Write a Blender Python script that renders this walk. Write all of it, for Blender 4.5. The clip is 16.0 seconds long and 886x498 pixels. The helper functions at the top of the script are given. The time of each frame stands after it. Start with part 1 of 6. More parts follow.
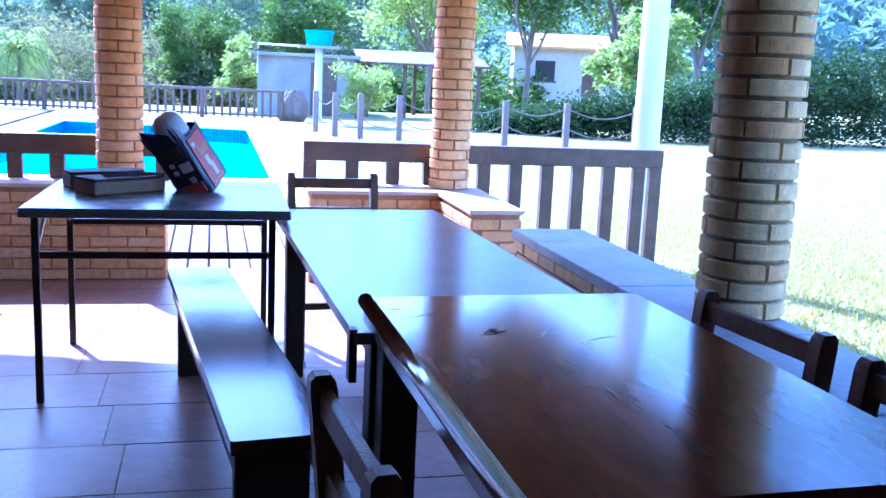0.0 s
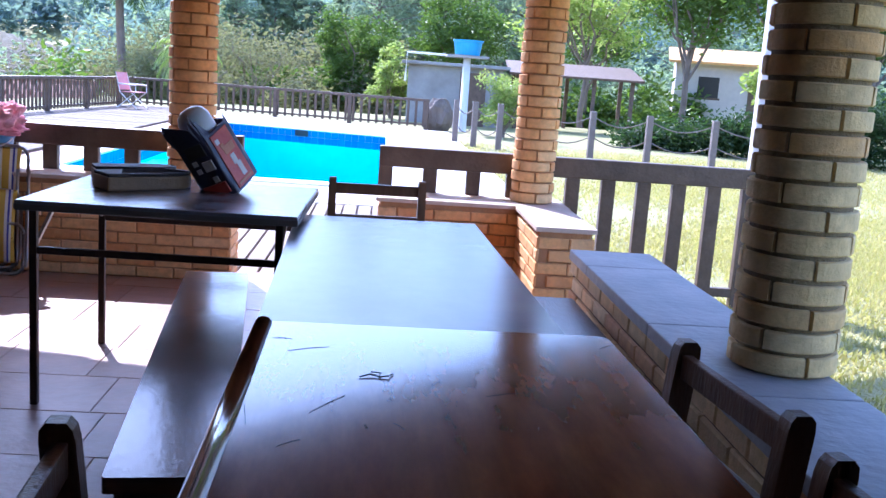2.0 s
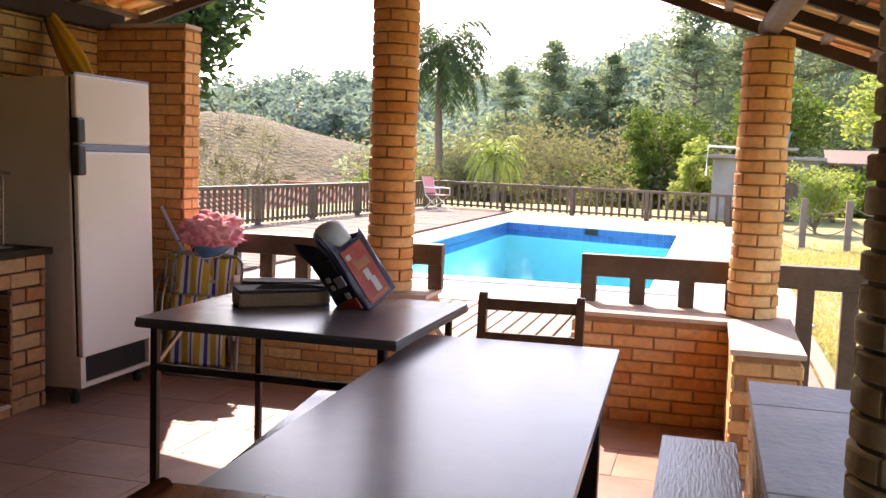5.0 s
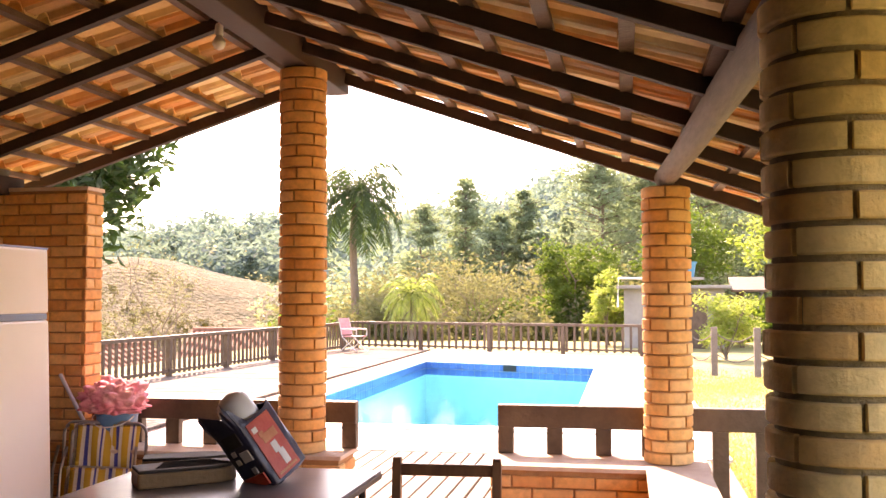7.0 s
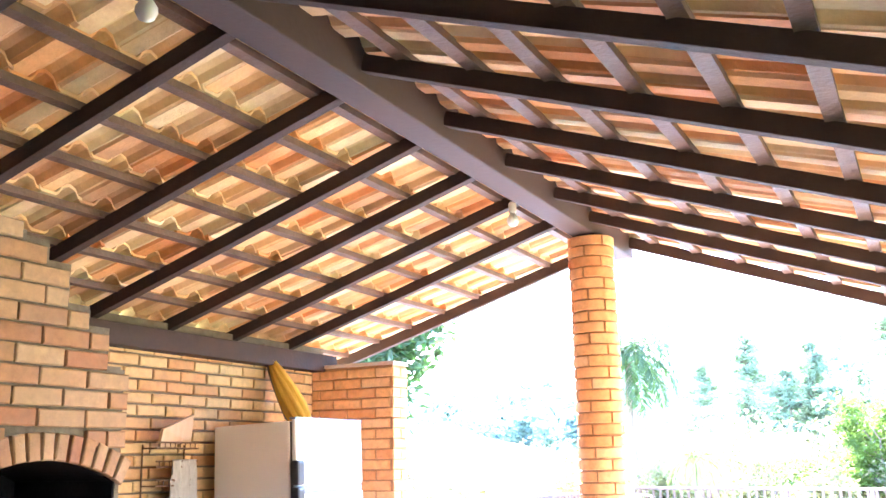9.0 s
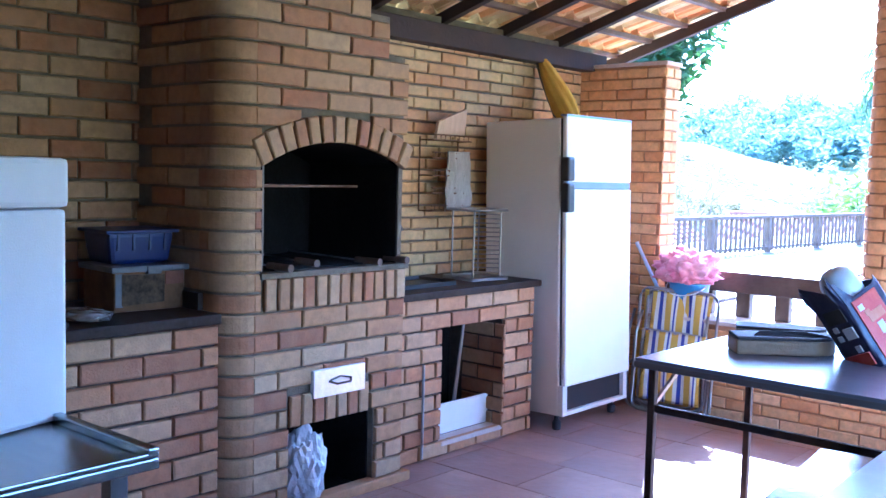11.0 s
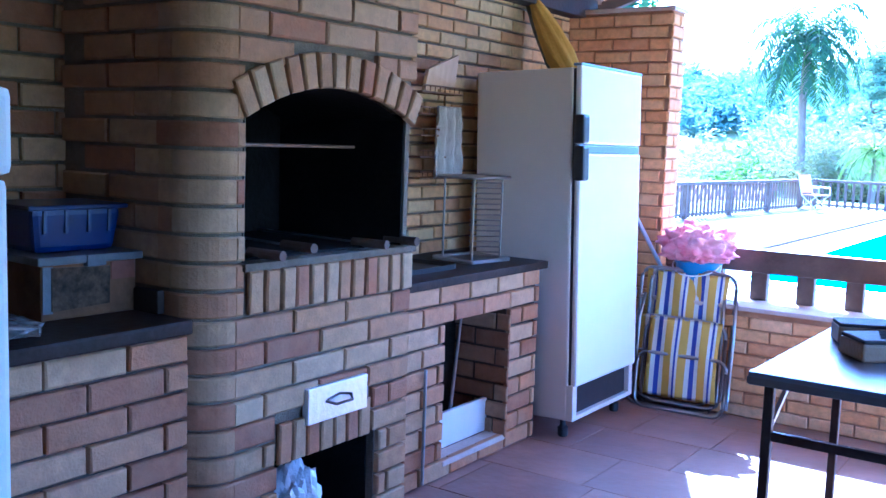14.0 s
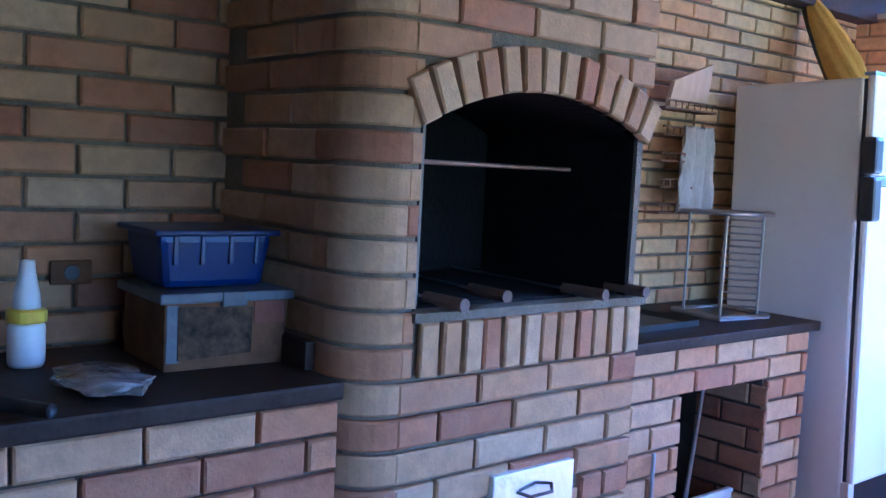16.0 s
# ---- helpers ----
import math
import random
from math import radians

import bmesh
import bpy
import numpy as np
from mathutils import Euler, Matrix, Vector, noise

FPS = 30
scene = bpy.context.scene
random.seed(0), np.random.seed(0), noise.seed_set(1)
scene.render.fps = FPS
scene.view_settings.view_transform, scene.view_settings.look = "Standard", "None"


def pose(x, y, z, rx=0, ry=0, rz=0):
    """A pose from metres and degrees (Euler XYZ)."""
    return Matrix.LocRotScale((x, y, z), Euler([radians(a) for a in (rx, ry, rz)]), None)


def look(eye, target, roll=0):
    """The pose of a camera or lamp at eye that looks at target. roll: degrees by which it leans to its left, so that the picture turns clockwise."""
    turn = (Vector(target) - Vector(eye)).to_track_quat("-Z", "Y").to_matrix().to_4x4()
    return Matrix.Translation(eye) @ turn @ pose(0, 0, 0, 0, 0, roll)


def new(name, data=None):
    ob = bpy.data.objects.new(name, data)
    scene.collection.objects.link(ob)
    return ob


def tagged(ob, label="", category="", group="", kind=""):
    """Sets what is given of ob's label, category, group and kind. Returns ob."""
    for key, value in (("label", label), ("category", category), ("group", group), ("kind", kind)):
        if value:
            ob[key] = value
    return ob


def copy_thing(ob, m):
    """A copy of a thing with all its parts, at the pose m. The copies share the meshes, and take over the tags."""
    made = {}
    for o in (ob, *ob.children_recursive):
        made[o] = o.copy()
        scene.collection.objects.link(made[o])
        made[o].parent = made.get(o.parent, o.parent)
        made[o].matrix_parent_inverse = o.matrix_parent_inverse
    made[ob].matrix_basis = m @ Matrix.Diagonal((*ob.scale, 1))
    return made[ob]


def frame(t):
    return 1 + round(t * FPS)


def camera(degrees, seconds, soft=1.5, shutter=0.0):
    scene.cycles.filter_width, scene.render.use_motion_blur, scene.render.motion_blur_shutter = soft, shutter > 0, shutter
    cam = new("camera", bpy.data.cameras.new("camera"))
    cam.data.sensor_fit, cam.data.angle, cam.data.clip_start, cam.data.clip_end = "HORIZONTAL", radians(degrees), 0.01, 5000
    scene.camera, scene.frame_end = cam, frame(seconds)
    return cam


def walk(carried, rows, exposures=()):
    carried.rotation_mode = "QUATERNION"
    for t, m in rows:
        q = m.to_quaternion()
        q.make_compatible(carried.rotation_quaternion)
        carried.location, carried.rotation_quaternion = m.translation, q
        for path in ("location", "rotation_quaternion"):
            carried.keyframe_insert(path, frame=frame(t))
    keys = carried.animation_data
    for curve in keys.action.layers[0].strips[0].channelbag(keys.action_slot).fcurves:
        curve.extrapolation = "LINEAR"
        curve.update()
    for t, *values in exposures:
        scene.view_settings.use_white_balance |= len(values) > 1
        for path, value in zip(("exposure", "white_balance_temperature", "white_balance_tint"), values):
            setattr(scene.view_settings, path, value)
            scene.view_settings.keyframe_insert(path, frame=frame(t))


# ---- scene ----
cam = camera(49.6, 16.0)
PATH = [
    (0, (0.704, 0.117, 1.354), (1.170, 2.029, 0.997), 2.6),
    (0.5, (0.782, 0.214, 1.336), (1.305, 2.110, 0.970), 2.1),
    (1, (0.987, 0.246, 1.322), (1.447, 2.156, 0.951), 2.2),
    (1.5, (1.149, 0.293, 1.320), (1.469, 2.234, 0.961), 3.2),
    (2, (1.294, 0.443, 1.329), (1.436, 2.408, 0.979), 4.1),
    (2.5, (1.452, 0.564, 1.321), (1.343, 2.533, 0.988), 3.9),
    (3, (1.651, 0.624, 1.338), (1.311, 2.569, 1.017), 4.1),
    (3.2, (1.693, 0.651, 1.336), (1.305, 2.588, 1.025), 4.8),
    (5.3, (2.024, 0.911, 1.423), (1.487, 2.832, 1.270), 2.0),
    (5.5, (2.029, 0.914, 1.426), (1.540, 2.850, 1.302), 1.7),
    (6, (2.049, 0.932, 1.453), (1.663, 2.893, 1.388), 0.5),
    (6.5, (2.041, 0.964, 1.517), (1.697, 2.934, 1.549), 0.4),
    (7, (2.030, 0.952, 1.523), (1.658, 2.915, 1.619), -0.1),
    (7.5, (2.018, 0.954, 1.547), (1.566, 2.893, 1.729), -0.4),
    (8, (2.014, 0.857, 1.562), (1.308, 2.692, 1.929), -0.4),
    (8.5, (1.991, 0.795, 1.535), (1.108, 2.499, 2.098), -0.5),
    (9, (1.920, 0.817, 1.535), (1.046, 2.563, 1.970), -1.1),
    (9.5, (1.888, 0.849, 1.472), (0.896, 2.583, 1.571), -0.4),
    (10, (1.883, 0.833, 1.488), (0.747, 2.478, 1.433), 1.6),
    (10.2, (1.885, 0.830, 1.475), (0.700, 2.439, 1.381), 1.7),
    (12.3, (1.335, 0.991, 1.434), (-0.064, 2.408, 1.241), 1.2),
    (12.5, (1.258, 1.025, 1.418), (-0.136, 2.444, 1.204), 1.4),
    (13, (1.029, 1.029, 1.426), (-0.256, 2.544, 1.191), 0.8),
    (13.5, (0.878, 1.085, 1.417), (-0.284, 2.694, 1.167), 1.4),
    (14, (0.789, 1.241, 1.415), (-0.340, 2.876, 1.192), 2.0),
    (14.5, (0.648, 1.357, 1.404), (-0.454, 3.013, 1.201), 3.0),
    (15, (0.523, 1.460, 1.406), (-0.670, 3.057, 1.242), 3.2),
    (15.5, (0.472, 1.688, 1.384), (-0.896, 3.137, 1.214), 3.0),
    (16, (0.417, 1.840, 1.378), (-1.098, 3.134, 1.204), 3.0),
]
EXPOSURES = [(0.0, 3.0, 4150, 27), (0.7, 2.55, 4550, 29), (1.5, 2.35, 5050, 29), (2.0, 2.3, 5150, 26), (3.0, 2.2, 5900, 27), (5.5, 2.3, 8600, 31), (7.0, 2.9, 9900, 39), (8.0, 4.1, 9900, 40),
             (8.5, 4.95, 7500, 32), (9.0, 5.4, 5500, 27), (10.0, 4.75, 4700, 22), (12.3, 4.2, 3800, 19), (14.5, 4.05, 3750, 19), (15.5, 4.0, 3700, 18), (16.0, 4.3, 3850, 21)]
walk(cam, [(t, look(eye, target, roll)) for t, eye, target, roll in PATH], EXPOSURES)

# ---- world, sun ----
SUN_AZ, SUN_EL = radians(-25.5), radians(41.5)   # azimuth from +y towards +x
world = bpy.data.worlds.new("sky")
scene.world = world
world.use_nodes = True
wn = world.node_tree
sky = wn.nodes.new("ShaderNodeTexSky")
sky.sky_type, sky.sun_disc = "NISHITA", False
sky.sun_elevation, sky.sun_rotation = SUN_EL, SUN_AZ
sky.air_density, sky.dust_density, sky.ozone_density = 1.0, 0.6, 1.5
wn.links.new(sky.outputs[0], wn.nodes["Background"].inputs[0])
wn.nodes["Background"].inputs[1].default_value = 0.15
sun_dir = Vector((math.sin(SUN_AZ) * math.cos(SUN_EL), math.cos(SUN_AZ) * math.cos(SUN_EL), math.sin(SUN_EL)))
sun = new("sun", bpy.data.lights.new("sun", "SUN"))
sun.data.energy, sun.data.angle, sun.data.color = 2.4, radians(0.5), (1.0, 0.95, 0.86)
sun.matrix_world = look(sun_dir * 60, (0, 0, 0))


# ---- materials ----
def mat(name, base, rough=0.6, metal=0.0, second=None, scale=8.0, bump=0.2, fine=60.0, island=False, obj=None,
        stretch=(1, 1, 1), coat=0.0, stains=None, stain_scale=1.5, bump_dist=0.01, spec=0.5, leaf=0.0):
    """A procedural surface: base colour mixed with a second by noise, per-piece colours, stains, fine relief."""
    m = bpy.data.materials.new(name)
    m.use_nodes = True
    nt = m.node_tree
    N, L = nt.nodes, nt.links
    b = N["Principled BSDF"]
    b.inputs["Roughness"].default_value, b.inputs["Metallic"].default_value = rough, metal
    b.inputs["Coat Weight"].default_value = coat
    b.inputs["Coat Roughness"].default_value = 0.08
    b.inputs["Specular IOR Level"].default_value = spec
    tc = N.new("ShaderNodeTexCoord")
    mp = N.new("ShaderNodeMapping")
    mp.inputs["Scale"].default_value = stretch
    L.new(tc.outputs["Object"], mp.inputs[0])
    if obj or island:
        # shift the pattern from piece to piece
        src = N.new("ShaderNodeObjectInfo").outputs["Random"] if obj else N.new("ShaderNodeNewGeometry").outputs["Random Per Island"]
        mul = N.new("ShaderNodeMath"); mul.operation = "MULTIPLY"; mul.inputs[1].default_value = 37.0
        L.new(src, mul.inputs[0])
        L.new(mul.outputs[0], mp.inputs["Location"])
    n1 = N.new("ShaderNodeTexNoise")
    n1.inputs["Scale"].default_value, n1.inputs["Detail"].default_value = scale, 6
    n1.inputs["Roughness"].default_value = 0.62
    L.new(mp.outputs[0], n1.inputs["Vector"])
    ramp = N.new("ShaderNodeValToRGB")
    ramp.color_ramp.elements[0].position, ramp.color_ramp.elements[1].position = 0.32, 0.68
    ramp.color_ramp.elements[0].color = (*base, 1)
    ramp.color_ramp.elements[1].color = (*(second or tuple(c * 1.15 for c in base)), 1)
    L.new(n1.outputs["Fac"], ramp.inputs[0])
    col = ramp.outputs[0]
    pieces = obj if obj and obj is not True else (island if island and island is not True else None)
    if pieces:
        pr = N.new("ShaderNodeValToRGB")
        pr.color_ramp.interpolation = "LINEAR"
        els = pr.color_ramp.elements
        for k, c in enumerate(pieces):
            p = k / max(1, len(pieces) - 1)
            e = els[0] if k == 0 else (els[1] if k == len(pieces) - 1 else els.new(p))
            e.position = p
            e.color = (*c, 1)
        # sort-safe: set again by position
        for e in els:
            k = round(e.position * (len(pieces) - 1))
            e.color = (*pieces[k], 1)
        L.new(src, pr.inputs[0])
        mx = N.new("ShaderNodeMix"); mx.data_type = "RGBA"; mx.blend_type = "MULTIPLY"
        mx.inputs["Factor"].default_value = 1.0
        L.new(pr.outputs[0], mx.inputs["A"]); L.new(col, mx.inputs["B"])
        col = mx.outputs["Result"]
    if stains:
        n3 = N.new("ShaderNodeTexNoise")
        n3.inputs["Scale"].default_value, n3.inputs["Detail"].default_value = stain_scale, 8
        L.new((mp if obj else tc).outputs[0 if obj else "Object"], n3.inputs["Vector"])
        r3 = N.new("ShaderNodeValToRGB")
        r3.color_ramp.elements[0].position, r3.color_ramp.elements[1].position = 0.45, 0.72
        L.new(n3.outputs["Fac"], r3.inputs[0])
        mx2 = N.new("ShaderNodeMix"); mx2.data_type = "RGBA"
        mx2.inputs["B"].default_value = (*stains, 1)
        sc = N.new("ShaderNodeMath"); sc.operation = "MULTIPLY"; sc.inputs[1].default_value = 0.7
        L.new(r3.outputs[0], sc.inputs[0]); L.new(sc.outputs[0], mx2.inputs["Factor"]); L.new(col, mx2.inputs["A"])
        col = mx2.outputs["Result"]
    L.new(col, b.inputs["Base Color"])
    n2 = N.new("ShaderNodeTexNoise")
    n2.inputs["Scale"].default_value, n2.inputs["Detail"].default_value = fine, 4
    L.new(mp.outputs[0], n2.inputs["Vector"])
    bp = N.new("ShaderNodeBump")
    bp.inputs["Strength"].default_value, bp.inputs["Distance"].default_value = bump, bump_dist
    L.new(n2.outputs["Fac"], bp.inputs["Height"])
    L.new(bp.outputs[0], b.inputs["Normal"])
    rr = N.new("ShaderNodeMapRange")
    rr.inputs["To Min"].default_value, rr.inputs["To Max"].default_value = max(0.02, rough * 0.8), min(1, rough * 1.2)
    L.new(n1.outputs["Fac"], rr.inputs["Value"])
    L.new(rr.outputs[0], b.inputs["Roughness"])
    if leaf:
        tr = N.new("ShaderNodeBsdfTranslucent")
        br = N.new("ShaderNodeMix"); br.data_type = "RGBA"; br.blend_type = "MULTIPLY"
        br.inputs["Factor"].default_value = 1.0
        br.inputs["B"].default_value = (1.5, 1.5, 1.0, 1)
        L.new(col, br.inputs["A"]); L.new(br.outputs["Result"], tr.inputs["Color"])
        ms = N.new("ShaderNodeMixShader")
        ms.inputs[0].default_value = leaf
        L.new(b.outputs[0], ms.inputs[1]); L.new(tr.outputs[0], ms.inputs[2])
        L.new(ms.outputs[0], N["Material Output"].inputs["Surface"])
    return m


def palette(name, colours, rough=0.85, smear=(0.40, 0.34, 0.27), **kw):
    """A set of near-alike materials, one for each tone of a fired or sawn piece."""
    opts = dict(scale=24, bump=0.6, fine=110, bump_dist=0.005, stain_scale=9)
    opts.update(kw)
    return [mat(name, tuple(v * 0.80 for v in c), rough, second=tuple(min(0.9, v * 1.16) for v in c), obj=True, stains=tuple(0.45 * s_ + 0.55 * v for s_, v in zip(smear, c)), **opts) for c in colours]


M_BRICK = palette("orange_brick", [(0.74, 0.385, 0.14), (0.78, 0.44, 0.185), (0.70, 0.34, 0.12), (0.79, 0.47, 0.215), (0.75, 0.40, 0.15), (0.66, 0.30, 0.105), (0.77, 0.42, 0.165), (0.73, 0.37, 0.13)], smear=(0.76, 0.48, 0.24))
M_TAN = palette("tan_brick", [(0.41, 0.23, 0.105), (0.46, 0.295, 0.15), (0.37, 0.165, 0.075), (0.44, 0.27, 0.13), (0.43, 0.235, 0.105), (0.30, 0.13, 0.06), (0.41, 0.215, 0.095), (0.48, 0.325, 0.175), (0.38, 0.19, 0.085), (0.44, 0.265, 0.125), (0.36, 0.205, 0.10), (0.45, 0.285, 0.14)], smear=(0.40, 0.27, 0.15), bump=0.45)
M_MORTAR = mat("mortar", (0.060, 0.045, 0.030), 0.95, second=(0.11, 0.085, 0.058), scale=20, bump=0.8, fine=150)
M_MORTAR_PALE = mat("pale_mortar", (0.145, 0.115, 0.075), 0.95, second=(0.23, 0.185, 0.125), scale=18, bump=0.8, fine=150)
M_MORTAR_WARM = mat("warm_mortar", (0.40, 0.20, 0.085), 0.95, second=(0.50, 0.27, 0.13), scale=18, bump=0.8, fine=150)
M_MORTAR_OLIVE = mat("olive_mortar", (0.20, 0.155, 0.085), 0.95, second=(0.30, 0.235, 0.135), scale=18, bump=0.8, fine=150)
# Soot in the firebox, painted shade in the ash opening and counter bay
M_SOOT_SHADE = mat("soot", (0.006, 0.0055, 0.005), 0.95, second=(0.014, 0.012, 0.011), scale=6, bump=0.6, fine=50, spec=0.15)
M_STONE = mat("slate_top", (0.30, 0.30, 0.31), 0.55, second=(0.42, 0.41, 0.40), scale=5, bump=0.5, fine=25, stains=(0.22, 0.21, 0.2))
M_CAP = mat("wall_cap", (0.55, 0.42, 0.33), 0.8, second=(0.66, 0.55, 0.45), scale=9, bump=0.5, fine=60)
M_FLOOR = palette("floor_slate", [(0.351, 0.202, 0.143), (0.390, 0.227, 0.163), (0.338, 0.195, 0.150), (0.403, 0.240, 0.176), (0.370, 0.227, 0.176)], 0.38, smear=(0.17, 0.10, 0.08), scale=4, bump=0.4, fine=18, stain_scale=2.5, bump_dist=0.008)
M_GROUT = mat("grout", (0.27, 0.155, 0.11), 0.9, scale=15)
M_DARKWOOD = mat("dark_wood", (0.026, 0.014, 0.010), 0.8, second=(0.055, 0.030, 0.021), scale=6, bump=0.35, fine=40, stretch=(1, 1, 1))
M_BATTEN = mat("batten_wood", (0.09, 0.055, 0.035), 0.7, second=(0.17, 0.11, 0.075), scale=8, bump=0.4, fine=50)
M_BEAM = mat("ridge_beam_paint", (0.045, 0.026, 0.020), 0.75, second=(0.065, 0.038, 0.029), scale=4, bump=0.2, fine=40)
M_LOG = mat("weathered_log", (0.15, 0.115, 0.095), 0.75, second=(0.23, 0.185, 0.16), scale=9, bump=0.5, fine=40, stretch=(6, 0.6, 6))
M_RAIL = mat("rail_wood", (0.075, 0.045, 0.03), 0.5, second=(0.14, 0.09, 0.06), scale=7, bump=0.4, fine=45)
M_TABLEWOOD = mat("varnished_wood", (0.135, 0.036, 0.013), 0.14, second=(0.26, 0.074, 0.026), scale=5, bump=0.05, fine=26, stretch=(4, 0.9, 3), coat=0.14, bump_dist=0.005, spec=0.42)
M_CHAIR = mat("chair_wood", (0.10, 0.045, 0.022), 0.42, second=(0.20, 0.095, 0.045), scale=7, bump=0.25, fine=40, stretch=(3, 3, 0.7), coat=0.05)
M_BENCH = mat("bench_wood", (0.035, 0.022, 0.017), 0.20, second=(0.10, 0.06, 0.04), scale=5, bump=0.10, fine=26, stretch=(2, 1.2, 2), stains=(0.02, 0.013, 0.011), stain_scale=4, bump_dist=0.008, spec=0.5, coat=0.1)
M_BENCH_DARK = mat("bench_legs", (0.03, 0.017, 0.012), 0.5, second=(0.06, 0.035, 0.025), scale=7, bump=0.3)
M_FORMICA = mat("formica_top", (0.135, 0.135, 0.155), 0.25, second=(0.17, 0.17, 0.19), scale=3, bump=0.04, fine=80, stains=(0.17, 0.165, 0.17), stain_scale=3, spec=0.30)
M_EDGE = mat("table_edge", (0.10, 0.085, 0.075), 0.5, scale=12)
M_IRON = mat("dark_iron", (0.022, 0.015, 0.013), 0.45, metal=0.3, second=(0.05, 0.03, 0.022), scale=18, bump=0.2)
M_STEEL = mat("wire_steel", (0.36, 0.35, 0.34), 0.35, metal=1.0, scale=30, bump=0.1)
M_RUST = mat("rusty_wire", (0.16, 0.10, 0.06), 0.6, metal=0.6, second=(0.28, 0.17, 0.10), scale=30, bump=0.2)
M_FRIDGE = mat("fridge_enamel", (0.72, 0.66, 0.57), 0.35, second=(0.78, 0.72, 0.63), scale=2, bump=0.04, fine=200, stains=(0.68, 0.60, 0.49), stain_scale=2)
M_FRIDGE_DOOR = mat("fridge_door_enamel", (0.80, 0.78, 0.74), 0.3, second=(0.84, 0.82, 0.78), scale=2, bump=0.03, fine=200)
M_BLACK = mat("black_plastic", (0.02, 0.02, 0.022), 0.4, scale=20, bump=0.05)
M_TILES = palette("roof_clay", [(0.80, 0.43, 0.16), (0.84, 0.53, 0.24), (0.86, 0.61, 0.31), (0.70, 0.31, 0.10), (0.84, 0.55, 0.26), (0.87, 0.65, 0.36), (0.62, 0.36, 0.17)], 0.85, smear=(0.55, 0.38, 0.22), scale=9, bump=0.5, fine=60, stain_scale=3)
M_TILE = M_TILES[0]
M_ROOFRED = mat("old_red_tile", (0.22, 0.085, 0.05), 0.9, second=(0.32, 0.14, 0.085), scale=4, bump=0.5, fine=30, stains=(0.16, 0.10, 0.07), stain_scale=2)
M_DECK = palette("deck_board", [(0.25, 0.175, 0.125), (0.31, 0.225, 0.16), (0.21, 0.145, 0.10), (0.34, 0.255, 0.19), (0.28, 0.20, 0.14)], 0.75, smear=(0.18, 0.13, 0.10), scale=6, bump=0.5, fine=40, stretch=(4, 0.6, 2), stain_scale=1.2)
M_TERRACE = palette("terrace_board", [(0.15, 0.11, 0.082), (0.19, 0.14, 0.105), (0.13, 0.094, 0.07), (0.20, 0.155, 0.118), (0.165, 0.122, 0.09)], 0.8, smear=(0.12, 0.09, 0.07), scale=6, bump=0.5, fine=40, stretch=(4, 0.6, 2), stain_scale=1.2)
M_PAVE = mat("pool_paving", (0.50, 0.45, 0.40), 0.8, second=(0.60, 0.55, 0.49), scale=3, bump=0.3, fine=25, stains=(0.55, 0.49, 0.42))
M_POOLTILE = mat("pool_liner", (0.06, 0.72, 0.76), 0.3, second=(0.08, 0.78, 0.80), scale=5, bump=0.05)
M_POOLBAND = mat("pool_tile_band", (0.85, 0.85, 0.85), 0.2, second=(1.1, 1.1, 1.1), scale=5, bump=0.05, island=[(0.03, 0.16, 0.42), (0.06, 0.26, 0.55), (0.10, 0.36, 0.62), (0.04, 0.20, 0.48)])
M_LEAFDARK = mat("leaf_dark", (0.9, 0.9, 0.9), 0.55, second=(1.1, 1.1, 1.1), scale=3, bump=0.1, leaf=0.5, island=[(0.035, 0.075, 0.018), (0.055, 0.11, 0.025), (0.08, 0.14, 0.035), (0.03, 0.06, 0.02)])
M_LEAF = mat("leaf_green", (0.9, 0.9, 0.9), 0.5, second=(1.1, 1.1, 1.1), scale=3, bump=0.1, leaf=0.5, island=[(0.09, 0.16, 0.025), (0.14, 0.24, 0.04), (0.20, 0.29, 0.055), (0.08, 0.13, 0.025)])
M_LEAFLIGHT = mat("leaf_light", (0.9, 0.9, 0.9), 0.5, second=(1.1, 1.1, 1.1), scale=3, bump=0.1, leaf=0.5, island=[(0.20, 0.30, 0.05), (0.28, 0.36, 0.08), (0.16, 0.26, 0.04), (0.32, 0.36, 0.14)])
M_GRASS = mat("grass_blades", (0.9, 0.9, 0.9), 0.6, second=(1.1, 1.1, 1.1), scale=3, bump=0.1, leaf=0.4, island=[(0.32, 0.31, 0.09), (0.40, 0.36, 0.14), (0.26, 0.27, 0.07), (0.46, 0.40, 0.19)])
M_LEAFDRY = mat("leaf_dry", (0.9, 0.9, 0.9), 0.7, second=(1.1, 1.1, 1.1), scale=3, bump=0.1, leaf=0.5, island=[(0.17, 0.165, 0.095), (0.23, 0.20, 0.12), (0.14, 0.155, 0.08)])
# greens paled and greyed to paint in the haze of distance
M_PINE_HAZED = mat("pine_needles", (0.9, 0.9, 0.9), 0.6, second=(1.1, 1.1, 1.1), scale=3, bump=0.1, leaf=0.5, island=[(0.17, 0.235, 0.165), (0.21, 0.29, 0.20), (0.25, 0.32, 0.23)])
# distance haze is painted into these pale blue-green leaves
M_HAZED_LEAF = mat("far_woods", (0.9, 0.9, 0.9), 0.8, second=(1.1, 1.1, 1.1), scale=0.3, bump=0.1, leaf=0.5, island=[(0.15, 0.225, 0.225), (0.19, 0.27, 0.265), (0.23, 0.30, 0.285), (0.13, 0.19, 0.205)])
M_BARK = mat("bark", (0.14, 0.10, 0.075), 0.9, second=(0.24, 0.19, 0.15), scale=8, bump=0.8, fine=25, stretch=(1, 1, 0.3))
